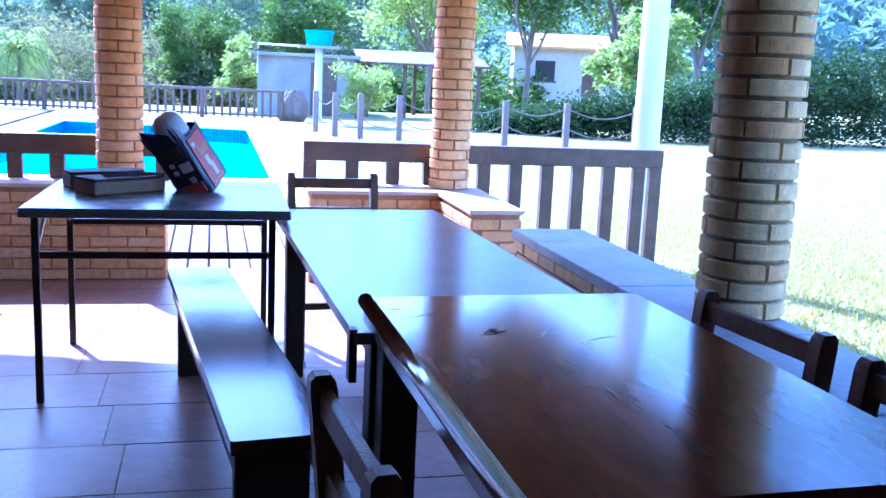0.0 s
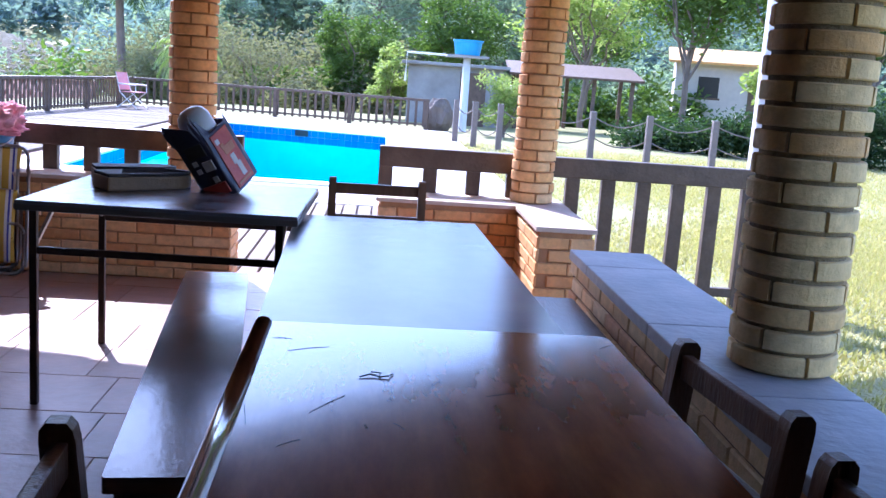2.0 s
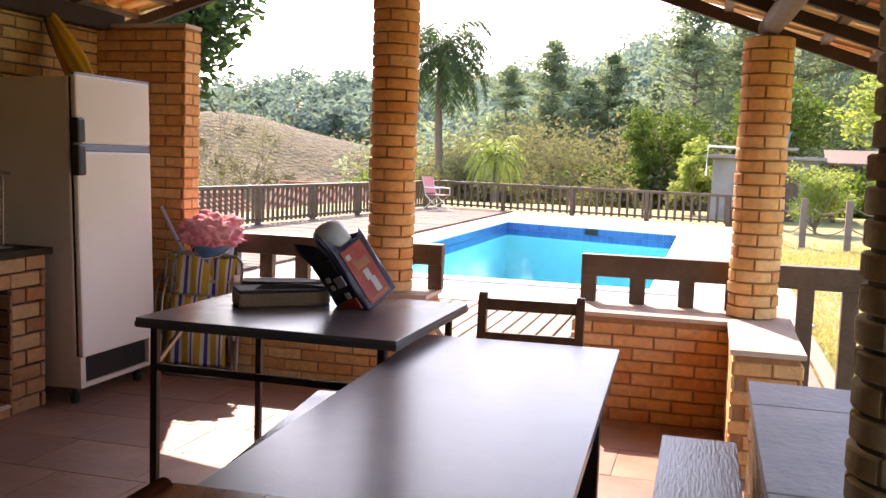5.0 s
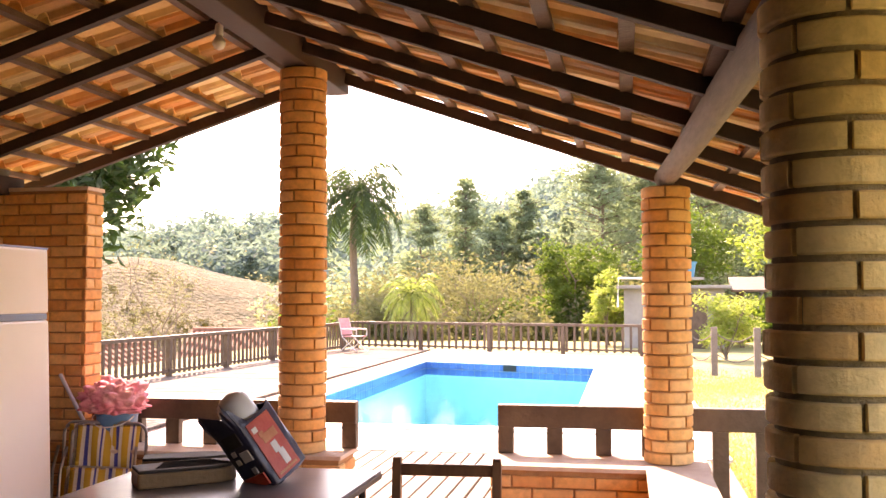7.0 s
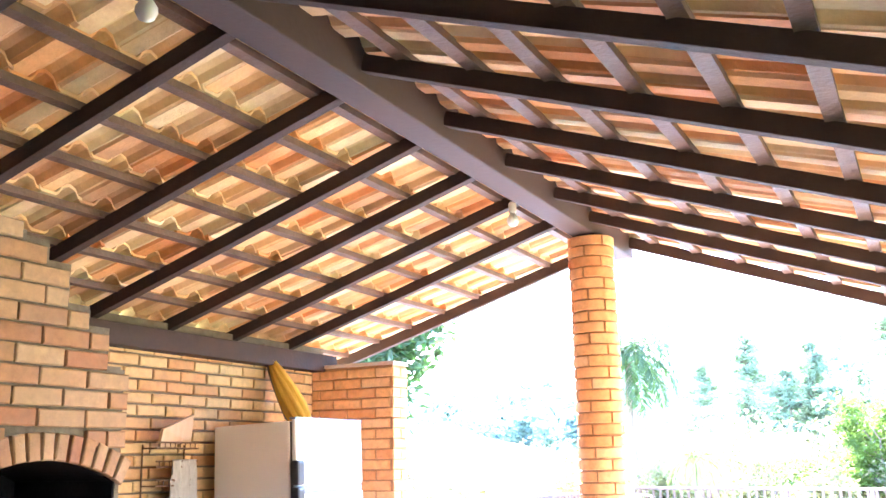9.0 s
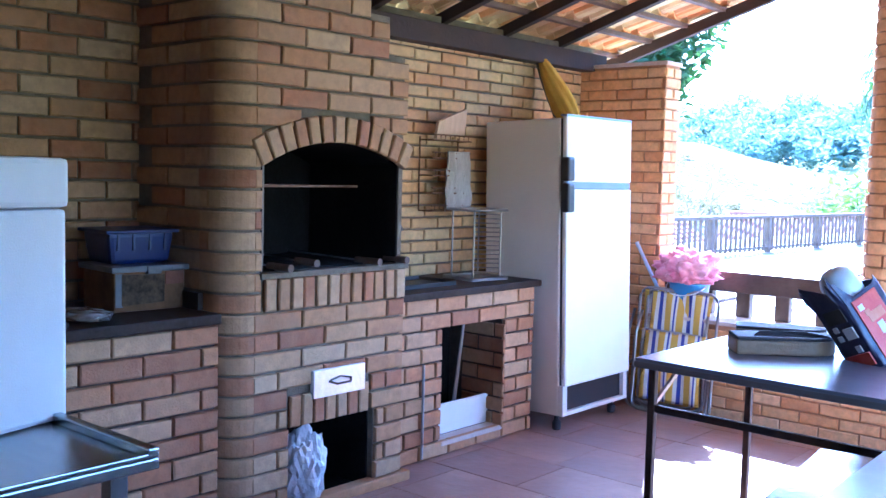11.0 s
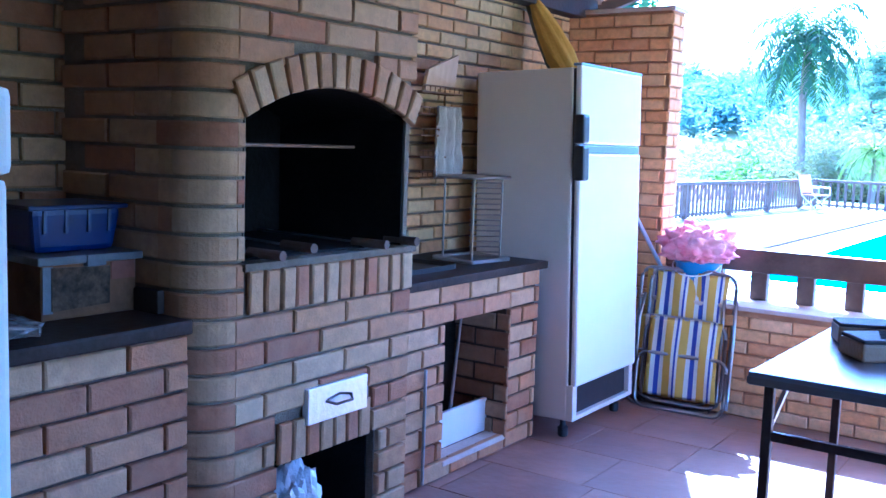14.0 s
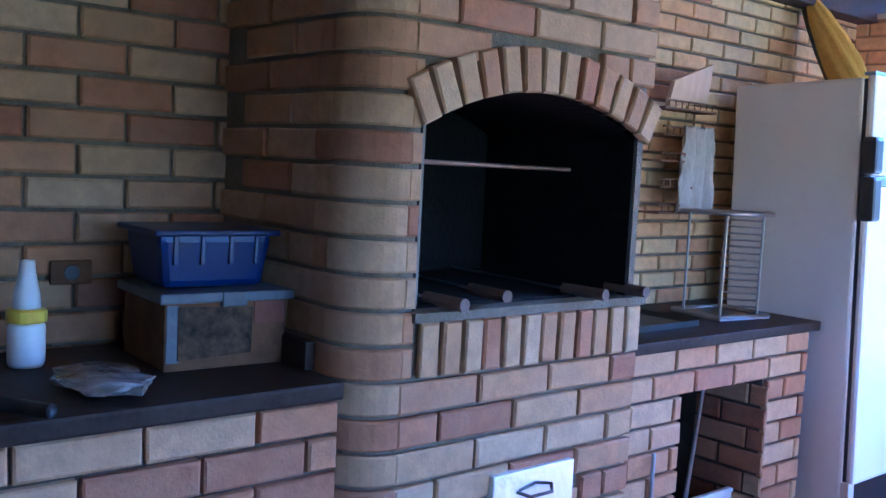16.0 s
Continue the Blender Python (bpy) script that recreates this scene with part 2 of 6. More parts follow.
M_WHITEPAINT = mat("white_paint", (0.74, 0.73, 0.70), 0.5, second=(0.80, 0.79, 0.76), scale=5, bump=0.08)
M_PLASTER = mat("grey_plaster", (0.24, 0.23, 0.22), 0.9, second=(0.34, 0.33, 0.31), scale=2, bump=0.3, stains=(0.16, 0.15, 0.14), stain_scale=0.7)
# kept dark so the added walls bounce little light
M_ADDED_WALL = mat("inner_plaster", (0.15, 0.11, 0.08), 0.85, second=(0.20, 0.15, 0.11), scale=3, bump=0.2)


# ---- mesh helpers ----
def part(name, bm, material, parent=None, label="", smooth=False, bevel=0.0):
    """Link a bmesh as one mesh object, under a thing or a part if one is given."""
    if bevel:
        bmesh.ops.bevel(bm, geom=[e for e in bm.edges if len(e.link_faces) == 2 and e.calc_face_angle(0) > 0.6], offset=bevel, segments=2, affect="EDGES", profile=0.6)
    me = bpy.data.meshes.new(name)
    bm.to_mesh(me)
    bm.free()
    me.materials.append(material)
    if smooth:
        me.shade_smooth()
    ob = new(name, me)
    if parent:
        ob.parent = parent
    if label:
        ob["label"] = label
    return ob


def thing(name, label, category, m=None, group="", kind=""):
    ob = new(name)
    ob.empty_display_size = 0.1
    if m:
        ob.matrix_basis = m
    return tagged(ob, label, category, group, kind)


def structure(ob, label="", category=""):
    return tagged(ob, label, category, "", "structure")


def cuboid(bm, x0, x1, y0, y1, z0, z1, m=None):
    c = Matrix.Translation(((x0 + x1) / 2, (y0 + y1) / 2, (z0 + z1) / 2)) @ Matrix.Diagonal((x1 - x0, y1 - y0, z1 - z0, 1))
    return bmesh.ops.create_cube(bm, size=1, matrix=(m @ c if m else c))["verts"]


def box(x0, x1, y0, y1, z0, z1, m=None):
    bm = bmesh.new()
    cuboid(bm, x0, x1, y0, y1, z0, z1, m)
    return bm


def beam_between(bm, a, b, w, h, up=(0, 0, 1)):
    """A squared timber from a to b."""
    a, b = Vector(a), Vector(b)
    d = (b - a)
    y = d.normalized()
    x = y.cross(Vector(up)).normalized()
    z = x.cross(y)
    m = Matrix((x, y, z)).transposed().to_4x4()
    m.translation = (a + b) / 2
    return cuboid(bm, -w / 2, w / 2, -d.length / 2, d.length / 2, -h / 2, h / 2, m)


def tube(bm, pts, r, seg=8, r_end=None):
    """A round bar along points."""
    pts = [Vector(p) for p in pts]
    rings = []
    n = len(pts)
    for i, p in enumerate(pts):
        d = (pts[min(i + 1, n - 1)] - pts[max(i - 1, 0)]).normalized()
        ref = Vector((0, 0, 1)) if abs(d.z) < 0.9 else Vector((1, 0, 0))
        x = d.cross(ref).normalized()
        y = x.cross(d)
        rad = r + ((r_end - r) * i / max(1, n - 1) if r_end is not None else 0)
        rings.append([bm.verts.new(p + rad * (math.cos(a) * x + math.sin(a) * y)) for a in [2 * math.pi * k / seg for k in range(seg)]])
    for a, b in zip(rings, rings[1:]):
        for k in range(seg):
            bm.faces.new((a[k], a[(k + 1) % seg], b[(k + 1) % seg], b[k]))
    bm.faces.new(rings[0]); bm.faces.new(rings[-1][::-1])
    return bm


def lathe(profile, seg=24):
    """A turned solid from (radius, height) pairs."""
    bm = bmesh.new()
    rings = []
    for r, z in profile:
        rings.append([bm.verts.new((r * math.cos(2 * math.pi * k / seg), r * math.sin(2 * math.pi * k / seg), z)) for k in range(seg)])
    for a, b in zip(rings, rings[1:]):
        for k in range(seg):
            bm.faces.new((a[k], a[(k + 1) % seg], b[(k + 1) % seg], b[k]))
    bm.faces.new(rings[0][::-1]); bm.faces.new(rings[-1])
    return bm


# ---- bricks ----
BRICK_MESHES = {}
BRICK_COUNT = {}


def brick_mesh(length, height, depth, material, variant):
    """One brick, face towards -y, with softened and slightly uneven edges; x along, z up, origin mid-back."""
    key = (round(length, 3), round(height, 3), round(depth, 3), material.name, variant)
    if key in BRICK_MESHES:
        return BRICK_MESHES[key]
    rng = random.Random(str(key))
    c = 0.005
    verts, faces = [], []
    for y, inset in ((0.0, 0.0), (-depth + c, 0.0), (-depth, c)):
        for sx, sz in ((-1, -1), (1, -1), (1, 1), (-1, 1)):
            j = 0.0014
            verts.append((sx * (length / 2 - inset) + rng.uniform(-j, j), y + (rng.uniform(-0.001, 0.001) if y < 0 else 0), sz * (height / 2 - inset) + rng.uniform(-j, j)))
    for r in (0, 4):
        for k in range(4):
            faces.append((r + k, r + (k + 1) % 4, r + 4 + (k + 1) % 4, r + 4 + k))
    faces.append((8, 9, 10, 11))
    me = bpy.data.meshes.new("brick")
    me.from_pydata(verts, [], faces)
    me.materials.append(material)
    BRICK_MESHES[key] = me
    return me


class Joined:
    """Collects pieces past the first few hundred into one mesh."""
    def __init__(self):
        self.v, self.f, self.s, self.m = [], [], [], []

    def add(self, me, m):
        o = len(self.v)
        mm = me.materials[0]
        if mm not in self.m:
            self.m.append(mm)
        self.s += [self.m.index(mm)] * len(me.polygons)
        self.v += [tuple(m @ v.co) for v in me.vertices]
        self.f += [tuple(o + i for i in p.vertices) for p in me.polygons]

    def done(self, name, parent):
        if not self.v:
            return None
        me = bpy.data.meshes.new(name)
        me.from_pydata(self.v, [], self.f)
        for mm in self.m:
            me.materials.append(mm)
        me.polygons.foreach_set("material_index", self.s)
        ob = new(name, me)
        ob.parent = parent
        ob["kind"] = "stuff"
        return ob


def lay_bricks(parent, origin, turn, length, height, pitch_l, pitch_h, material, holes=(), keep=None, depth=0.014, joint=None, z0=0.0, first=0.0, single=300, tall=None):
    """Courses of running bond on the plane through origin, x along, face towards local -y turned by degrees round z.
    keep(u, z): whether a brick may stand there; holes: (u0, u1, z0, z1). Pieces within 'single' are objects of their own."""
    joint = joint or (0.0095 if material is M_BRICK else 0.0115)
    frame_m = Matrix.Translation(origin) @ Matrix.Rotation(radians(turn), 4, "Z")
    rng = random.Random(str(origin) + str(length))
    rest = Joined()
    n = 0
    rows = int(round((height - z0) / pitch_h))
    for r in range(rows):
        zc = z0 + (r + 0.5) * pitch_h
        u = first - (pitch_l / 2 if r % 2 else 0.0)
        while u < length - 0.02:
            a, b = max(u, 0.0), min(u + pitch_l, length)
            u += pitch_l
            spans = [(a, b)]
            for h0, h1, hz0, hz1 in holes:
                if hz0 < zc < hz1:
                    cut = []
                    for s0, s1 in spans:
                        if h1 <= s0 or h0 >= s1:
                            cut.append((s0, s1))
                        else:
                            if h0 - s0 > 0.03:
                                cut.append((s0, h0))
                            if s1 - h1 > 0.03:
                                cut.append((h1, s1))
                    spans = cut
            for s0, s1 in spans:
                if s1 - s0 < 0.035 or (keep and not keep((s0 + s1) / 2, zc)):
                    continue
                j0 = 0.0 if s0 <= 0.001 else joint / 2
                j1 = 0.0 if s1 >= length - 0.001 else joint / 2
                ln = round((s1 - j1 - s0 - j0) / 0.005) * 0.005
                me = brick_mesh(ln, pitch_h - joint, depth, rng.choice(material), rng.randrange(3))
                m = frame_m @ Matrix.Translation(((s0 + j0 + s1 - j1) / 2, rng.uniform(-0.0018, 0.0018), zc + rng.uniform(-0.001, 0.001))) @ Euler((rng.uniform(-0.006, 0.006), 0, 0)).to_matrix().to_4x4() @ Matrix.Rotation(rng.uniform(-0.006, 0.006), 4, "Y")
                if n < single:
                    ob = new("brick", me)
                    ob.parent = parent
                    ob.matrix_basis = m
                else:
                    rest.add(me, m)
                n += 1
    rest.done("brickwork", parent)


def column(name, x, y, z0, z1, r, pitch, per, material, label, single=True):
    """A round column of radial bricks over a recessed mortar core."""
    core = lathe([(r - 0.017, z0), (r - 0.017, z1)], 32)
    col_ob = structure(part(name, core, M_MORTAR_WARM if material is M_BRICK else M_MORTAR_OLIVE, None, smooth=False), label, "column")
    col_ob.location = (x, y, 0)
    rows = int(round((z1 - z0) / pitch))
    ph = (z1 - z0) / rows
    meshes = []
    for v in range(2 * len(material)):
        rng = random.Random(name + str(v))
        bm = bmesh.new()
        span = 2 * math.pi / per
        gap = 0.012 / r
        seg = 12
        h = ph - (0.010 if material is M_BRICK else 0.0135)
        rings = []
        for rr, zz in ((r - 0.019, 0.0), (r - 0.004, 0.0), (r, 0.004), (r, h - 0.004), (r - 0.004, h), (r - 0.019, h)):
            rings.append([bm.verts.new(((rr + rng.uniform(-0.0008, 0.0008)) * math.cos(gap / 2 + (span - gap) * k / seg), (rr + rng.uniform(-0.0008, 0.0008)) * math.sin(gap / 2 + (span - gap) * k / seg), zz - h / 2)) for k in range(seg + 1)])
        for a, b in zip(rings, rings[1:]):
            for k in range(seg):
                bm.faces.new((a[k], a[k + 1], b[k + 1], b[k]))
        bm.faces.new([q[0] for q in rings][::-1]); bm.faces.new([q[-1] for q in rings])
        me = bpy.data.meshes.new("brick")
        bm.to_mesh(me); bm.free()
        me.materials.append(material[v % len(material)])
        meshes.append(me)
    rng = random.Random(name)
    for i in range(rows):
        base = (math.pi / per if i % 2 else 0) + rng.uniform(-0.06, 0.06)
        sh = rng.uniform(-0.004, 0.004), rng.uniform(-0.004, 0.004)
        for k in range(per):
            ob = new("brick", rng.choice(meshes))
            ob.parent = col_ob
            ob.matrix_basis = pose(sh[0], sh[1], z0 + (i + 0.5) * ph, rng.uniform(-0.3, 0.3), rng.uniform(-0.3, 0.3), math.degrees(base + 2 * math.pi * k / per))
    return col_ob


# ---- plan ----
WEST = -1.95            # face of the grill wall
END = 6.30              # inner face of the low end wall
RIDGE_X, RIDGE_Z = 0.12, 2.97
SLOPE_W, SLOPE_E = 0.315, 0.35
EAST_EAVE, WEST_EAVE = 3.05, -2.35
VERGE, BACK = 7.15, -1.9
SOUTH = -1.5


def roof_z(x):
    """Underside of the rafters."""
    return RIDGE_Z - (SLOPE_E * (x - RIDGE_X) if x > RIDGE_X else SLOPE_W * (RIDGE_X - x))


# ---- floor, walls, roof ----
POOL = (-2.50, 1.40, 12.0, 22.0)


def skew(ob):
    """The far end of the pool and its paving runs askew to the house."""
    for v in ob.data.vertices:
        v.co.y -= 0.36 * (v.co.x + 0.55) * max(0.0, min(1.0, (v.co.y - 12) / 10))
    return ob


def ground_height(x, y):
    """Lawn round the house, valley and hillside beyond."""
    d = math.hypot(x, y - 8)
    h = -0.06
    east = max(0.0, x - 12)
    h += 0.045 * east - 0.0 * east
    far = max(0.0, y - 34)
    h -= 0.10 * min(far, 60)
    west = max(0.0, -x - 9)
    h -= 0.16 * min(west, 30)
    hill = max(0.0, d - 85)
    h += 0.20 * min(hill, 260) * (0.75 + 0.35 * math.sin(0.9 + 2.2 * math.atan2(x, y)))
    h += 0.25 * noise.noise((x * 0.05, y * 0.05, 3)) * min(1, max(0, d - 22) / 20)
    return h


def build_ground():
    bm = bmesh.new()
    rings = [0.75 * k for k in range(41)] + [32, 34, 36, 41, 47, 54, 62, 72, 84, 98, 115, 135, 160, 190, 230, 290, 380, 520, 900, 2500]
    seg = 192
    last = None
    for r in rings:
        ring = []
        for k in range(seg if r else 1):
            a = 2 * math.pi * k / seg
            x, y = r * math.cos(a), 8 + r * math.sin(a)
            inside = -7.3 < x < 2.5 and -1.4 < y < 26.5
            under = POOL[0] - 0.95 < x < POOL[1] + 0.95 and POOL[2] - 0.95 < y < POOL[3] + 1.9
            ring.append(bm.verts.new((x, y, ground_height(x, y) - (2.0 if under else 0.06 if inside else 0.0))))
        if last:
            for k in range(seg):
                if len(last) == 1:
                    bm.faces.new((last[0], ring[k], ring[(k + 1) % seg]))
                else:
                    bm.faces.new((last[k], ring[k], ring[(k + 1) % seg], last[(k + 1) % seg]))
        last = ring
    return bm


M_LAWN = mat("lawn", (0.27, 0.265, 0.085), 0.9, second=(0.37, 0.335, 0.14), scale=1.1, bump=0.9, fine=35, stains=(0.42, 0.36, 0.18), stain_scale=0.22, bump_dist=0.05)
ground = structure(part("ground", build_ground(), M_LAWN, smooth=True), "sunlit patchy green lawn running down into a valley", "ground")

M_DRYHILL = mat("dry_hill_grass", (0.088, 0.064, 0.014), 0.95, second=(0.056, 0.047, 0.012), scale=0.5, bump=1.0, fine=1.4, stains=(0.034, 0.036, 0.010), stain_scale=0.25, bump_dist=1.0)


def hill_height(x, y):
    """The dry grass hill across the valley."""
    sx = max(0.0, min(1.0, (-x - 18) / 42))
    sy = max(0.0, min(1.0, (y - 42) / 42)) * max(0.0, min(1.0, (150 - y) / 45))
    return ground_height(x, y) - 1.0 + 15.0 * sx ** 0.9 * sy * (3 - 2 * sy) * 0.75 + 0.5 * noise.noise((x * 0.06, y * 0.06, 8))


bm = bmesh.new()
grid = [[bm.verts.new((x, y, hill_height(x, y))) for x in np.linspace(-150, -14, 46)] for y in np.linspace(40, 152, 40)]
for r0, r1 in zip(grid, grid[1:]):
    for k in range(45):
        bm.faces.new((r0[k], r0[k + 1], r1[k + 1], r1[k]))
structure(part("hillside", bm, M_DRYHILL, smooth=True), "dry tan grass hillside across the valley", "ground")

# veranda slab and floor stones
structure(part("floor", box(-2.2, 2.6, SOUTH, 6.66, -0.25, -0.0045), M_GROUT), "brownish slate-tiled veranda floor", "floor")
floor_ob = bpy.data.objects["floor"]


def floor_stones():
    meshes = {}
    rng = random.Random(5)
    y, n = SOUTH, 0
    row = 0
    while y < 6.6:
        h = 0.42
        x = -2.2 - (0.28 if row % 2 else 0)
        while x < 2.6:
            w = rng.choice((0.42, 0.56, 0.50))
            a, b = max(x, -2.2), min(x + w, 2.6)
            x += w
            d = min(y + h, 6.6) - y
            if b - a < 0.05 or d < 0.05:
                continue
            tone = rng.randrange(len(M_FLOOR))
            key = (round(b - a, 2), round(d, 2), tone)
            if key not in meshes:
                bm = bmesh.new()
                hw, hd = key[0] / 2 - 0.0015, key[1] / 2 - 0.0015
                v0 = [bm.verts.new((sx * hw, sy * hd, -0.012)) for sx, sy in ((-1, -1), (1, -1), (1, 1), (-1, 1))]
                v1 = [bm.verts.new((sx * (hw - 0.001), sy * (hd - 0.001), -0.0006)) for sx, sy in ((-1, -1), (1, -1), (1, 1), (-1, 1))]
                v2 = [bm.verts.new((sx * (hw - 0.003), sy * (hd - 0.003), 0)) for sx, sy in ((-1, -1), (1, -1), (1, 1), (-1, 1))]
                for p, q in ((v0, v1), (v1, v2)):
                    for k in range(4):
                        bm.faces.new((p[k], p[(k + 1) % 4], q[(k + 1) % 4], q[k]))
                bm.faces.new(v2)
                me = bpy.data.meshes.new("floor_stone")
                bm.to_mesh(me); bm.free()
                me.materials.append(M_FLOOR[tone])
                meshes[key] = me
            ob = new("floor_stone", meshes[key])
            ob.parent = floor_ob
            ob.matrix_basis = pose((a + b) / 2, y + d / 2, rng.uniform(-0.0015, 0.0), rng.uniform(-0.08, 0.08), rng.uniform(-0.08, 0.08), 0)
            n += 1
        y += h
        row += 1


floor_stones()

# west wall, behind the grill
wall_w = structure(part("wall_west", box(WEST - 0.2, WEST - 0.015, SOUTH, 6.62, -0.2, 2.35), M_MORTAR_PALE), "brick wall behind the grill and fridge", "wall")
lay_bricks(wall_w, (WEST - 0.015, 1.35, 0), 90, 3.12 - 1.35, 2.3, 0.245, 0.083, M_TAN, z0=0.89 - 0.083, first=0.1, depth=0.017)
lay_bricks(wall_w, (WEST - 0.015, SOUTH, 0), 90, 1.35 - SOUTH, 2.3, 0.245, 0.083, M_TAN, single=0, depth=0.017)
M_MID = palette("mid_brick", [(0.610, 0.378, 0.162), (0.659, 0.450, 0.216), (0.549, 0.306, 0.126), (0.634, 0.444, 0.210), (0.671, 0.402, 0.168), (0.586, 0.396, 0.186), (0.525, 0.276, 0.114), (0.647, 0.432, 0.198)], smear=(0.5, 0.35, 0.18))
M_PALEBRICK = palette("pale_tan_brick", [(0.70, 0.51, 0.23), (0.73, 0.55, 0.27), (0.66, 0.45, 0.19), (0.71, 0.52, 0.245), (0.64, 0.40, 0.16), (0.72, 0.54, 0.26)], smear=(0.6, 0.47, 0.27))
lay_bricks(wall_w, (WEST - 0.015, 4.05, 0), 90, 6.46 - 4.05, 2.28, 0.225, 0.068, M_MID, z0=0.86, first=0.06, depth=0.017, single=300)
# stub at the end of the west wall
wall_n = structure(part("wall_north", box(WEST - 0.2, -1.308, 6.47, 6.65, -0.2, 2.19), M_MORTAR_WARM), "narrow end wall of orange bricks", "wall")
lay_bricks(wall_n, (WEST, 6.468, 0), 0, 0.644, 2.2, 0.225, 0.068, M_BRICK, depth=0.012, first=-0.05)
lay_bricks(wall_n, (-1.308, 6.46, 0), 90, 0.19, 2.2, 0.20, 0.068, M_BRICK, depth=0.012, first=0.0)
bm = box(WEST - 0.2, -1.293, 6.455, 6.66, 2.19, 2.215)
part("wall_cap", bm, M_CAP, wall_n, bevel=0.004)
# unseen plain wall added behind the walker, closes the place and cuts light
structure(part("wall_south", box(-2.15, 2.72, SOUTH - 0.35, SOUTH - 0.2, -0.2, 3.05), M_ADDED_WALL), "unseen plain rear wall added to keep light out", "wall")

# unseen side wall added to block light from the garden
structure(part("wall_east", box(2.58, 2.72, SOUTH - 0.2, 2.15, -0.2, 2.25), M_ADDED_WALL), "unseen plain side wall added to keep light out", "wall")

# low end walls either side of the way to the deck
half_l = structure(part("low_wall", box(-1.33, 0.40, 6.312, 6.62, -0.2, 0.575), M_MORTAR_WARM), "low wall of orange bricks under the railing", "wall")
lay_bricks(half_l, (-1.33, 6.312, 0), 0, 1.73, 0.575, 0.225, 0.0685, M_BRICK, first=0.05)
lay_bricks(half_l, (0.40, 6.30, 0), 90, 0.32, 0.575, 0.225, 0.0685, M_BRICK)
part("wall_cap", box(-1.33, 0.42, 6.285, 6.635, 0.575, 0.60), M_CAP, half_l, bevel=0.005)
half_r = structure(part("low_wall", box(1.315, 2.46, 6.20, 6.62, -0.2, 0.575), M_MORTAR_WARM), "low wall of orange bricks with a pale cap", "wall")
lay_bricks(half_r, (1.30, 6.20, 0), 0, 0.86, 0.575, 0.225, 0.0685, M_BRICK, first=0.0)
lay_bricks(half_r, (1.315, 6.62, 0), -90, 0.42, 0.575, 0.225, 0.0685, M_BRICK)
part("wall_cap", box(1.285, 2.47, 6.175, 6.635, 0.575, 0.60), M_CAP, half_r, bevel=0.005)
pier = structure(part("low_wall", box(2.155, 2.435, 5.385, 6.17, -0.2, 0.575), M_MORTAR_WARM), "short return of the low brick wall", "wall")
lay_bricks(pier, (2.155, 6.18, 0), -90, 0.81, 0.575, 0.225, 0.0685, M_BRICK, first=0.03)
lay_bricks(pier, (2.143, 5.385, 0), 0, 0.305, 0.575, 0.225, 0.0685, M_BRICK, first=0.06)
lay_bricks(pier, (2.435, 5.37, 0), 90, 0.8, 0.575, 0.225, 0.0685, M_BRICK)
part("wall_cap", box(2.13, 2.457, 5.357, 6.175, 0.575, 0.602), M_CAP, pier, bevel=0.005)
# bench wall on the garden side
bench_w = structure(part("bench_wall", box(2.21, 2.53, SOUTH, 4.71, -0.2, 0.555), M_MORTAR), "long low brick wall with a grey stone seat", "wall")
lay_bricks(bench_w, (2.21, 4.72, 0), -90, 4.72 - 0.6, 0.555, 0.225, 0.0695, M_MID, single=300, first=0.05)
yy = SOUTH
rng = random.Random(9)
while yy < 4.70:
    ln = min(rng.choice((0.7, 0.85, 0.95)), 4.73 - yy)
    bm = box(2.185, 2.56, yy + 0.003, yy + ln - 0.003, 0.555, 0.60)
    part("stone_slab", bm, M_STONE, bench_w, bevel=0.006)
    yy += ln

# columns
column("column", 0.135, 6.44, 0.60, 2.88, 0.142, 0.067, 4, M_BRICK, "round column of orange bricks carrying the ridge beam")
column("column", 2.258, 6.42, 0.602, 2.12, 0.134, 0.067, 4, M_BRICK, "round column of orange bricks at the corner of the low wall")
column("column", 2.455, 2.99, 0.60, 2.12, 0.148, 0.067, 4, M_PALEBRICK, "round column of pale tan bricks on the bench wall")
column("column", 2.455, -0.4, 0.60, 2.12, 0.148, 0.067, 4, M_PALEBRICK, "round column of pale tan bricks on the bench wall")

# roof timbers
bm = bmesh.new()
cuboid(bm, 0.045, 0.195, BACK, 7.20, 2.885, 3.10)
ridge = structure(part("ridge_beam", bm, M_BEAM, bevel=0.008), "heavy brown painted ridge beam", "beam")
bm = bmesh.new()
tube(bm, [(2.262 + 0.044 * min(3.6, 6.6 - y), y, 2.19 + 0.006 * math.sin(y * 2)) for y in np.linspace(BACK, 6.60, 20)], 0.06, 16)
structure(part("eave_beam", bm, M_LOG, smooth=True), "weathered grey log along the eave", "beam")
structure(part("wall_plate", box(WEST - 0.02, WEST + 0.10, 4.02, 6.62, 2.17, 2.29), M_DARKWOOD, bevel=0.006), "dark timber along the top of the grill wall", "beam")


def slope_point(x, y, lift=0.0):
    return Vector((x, y, roof_z(x) + lift))


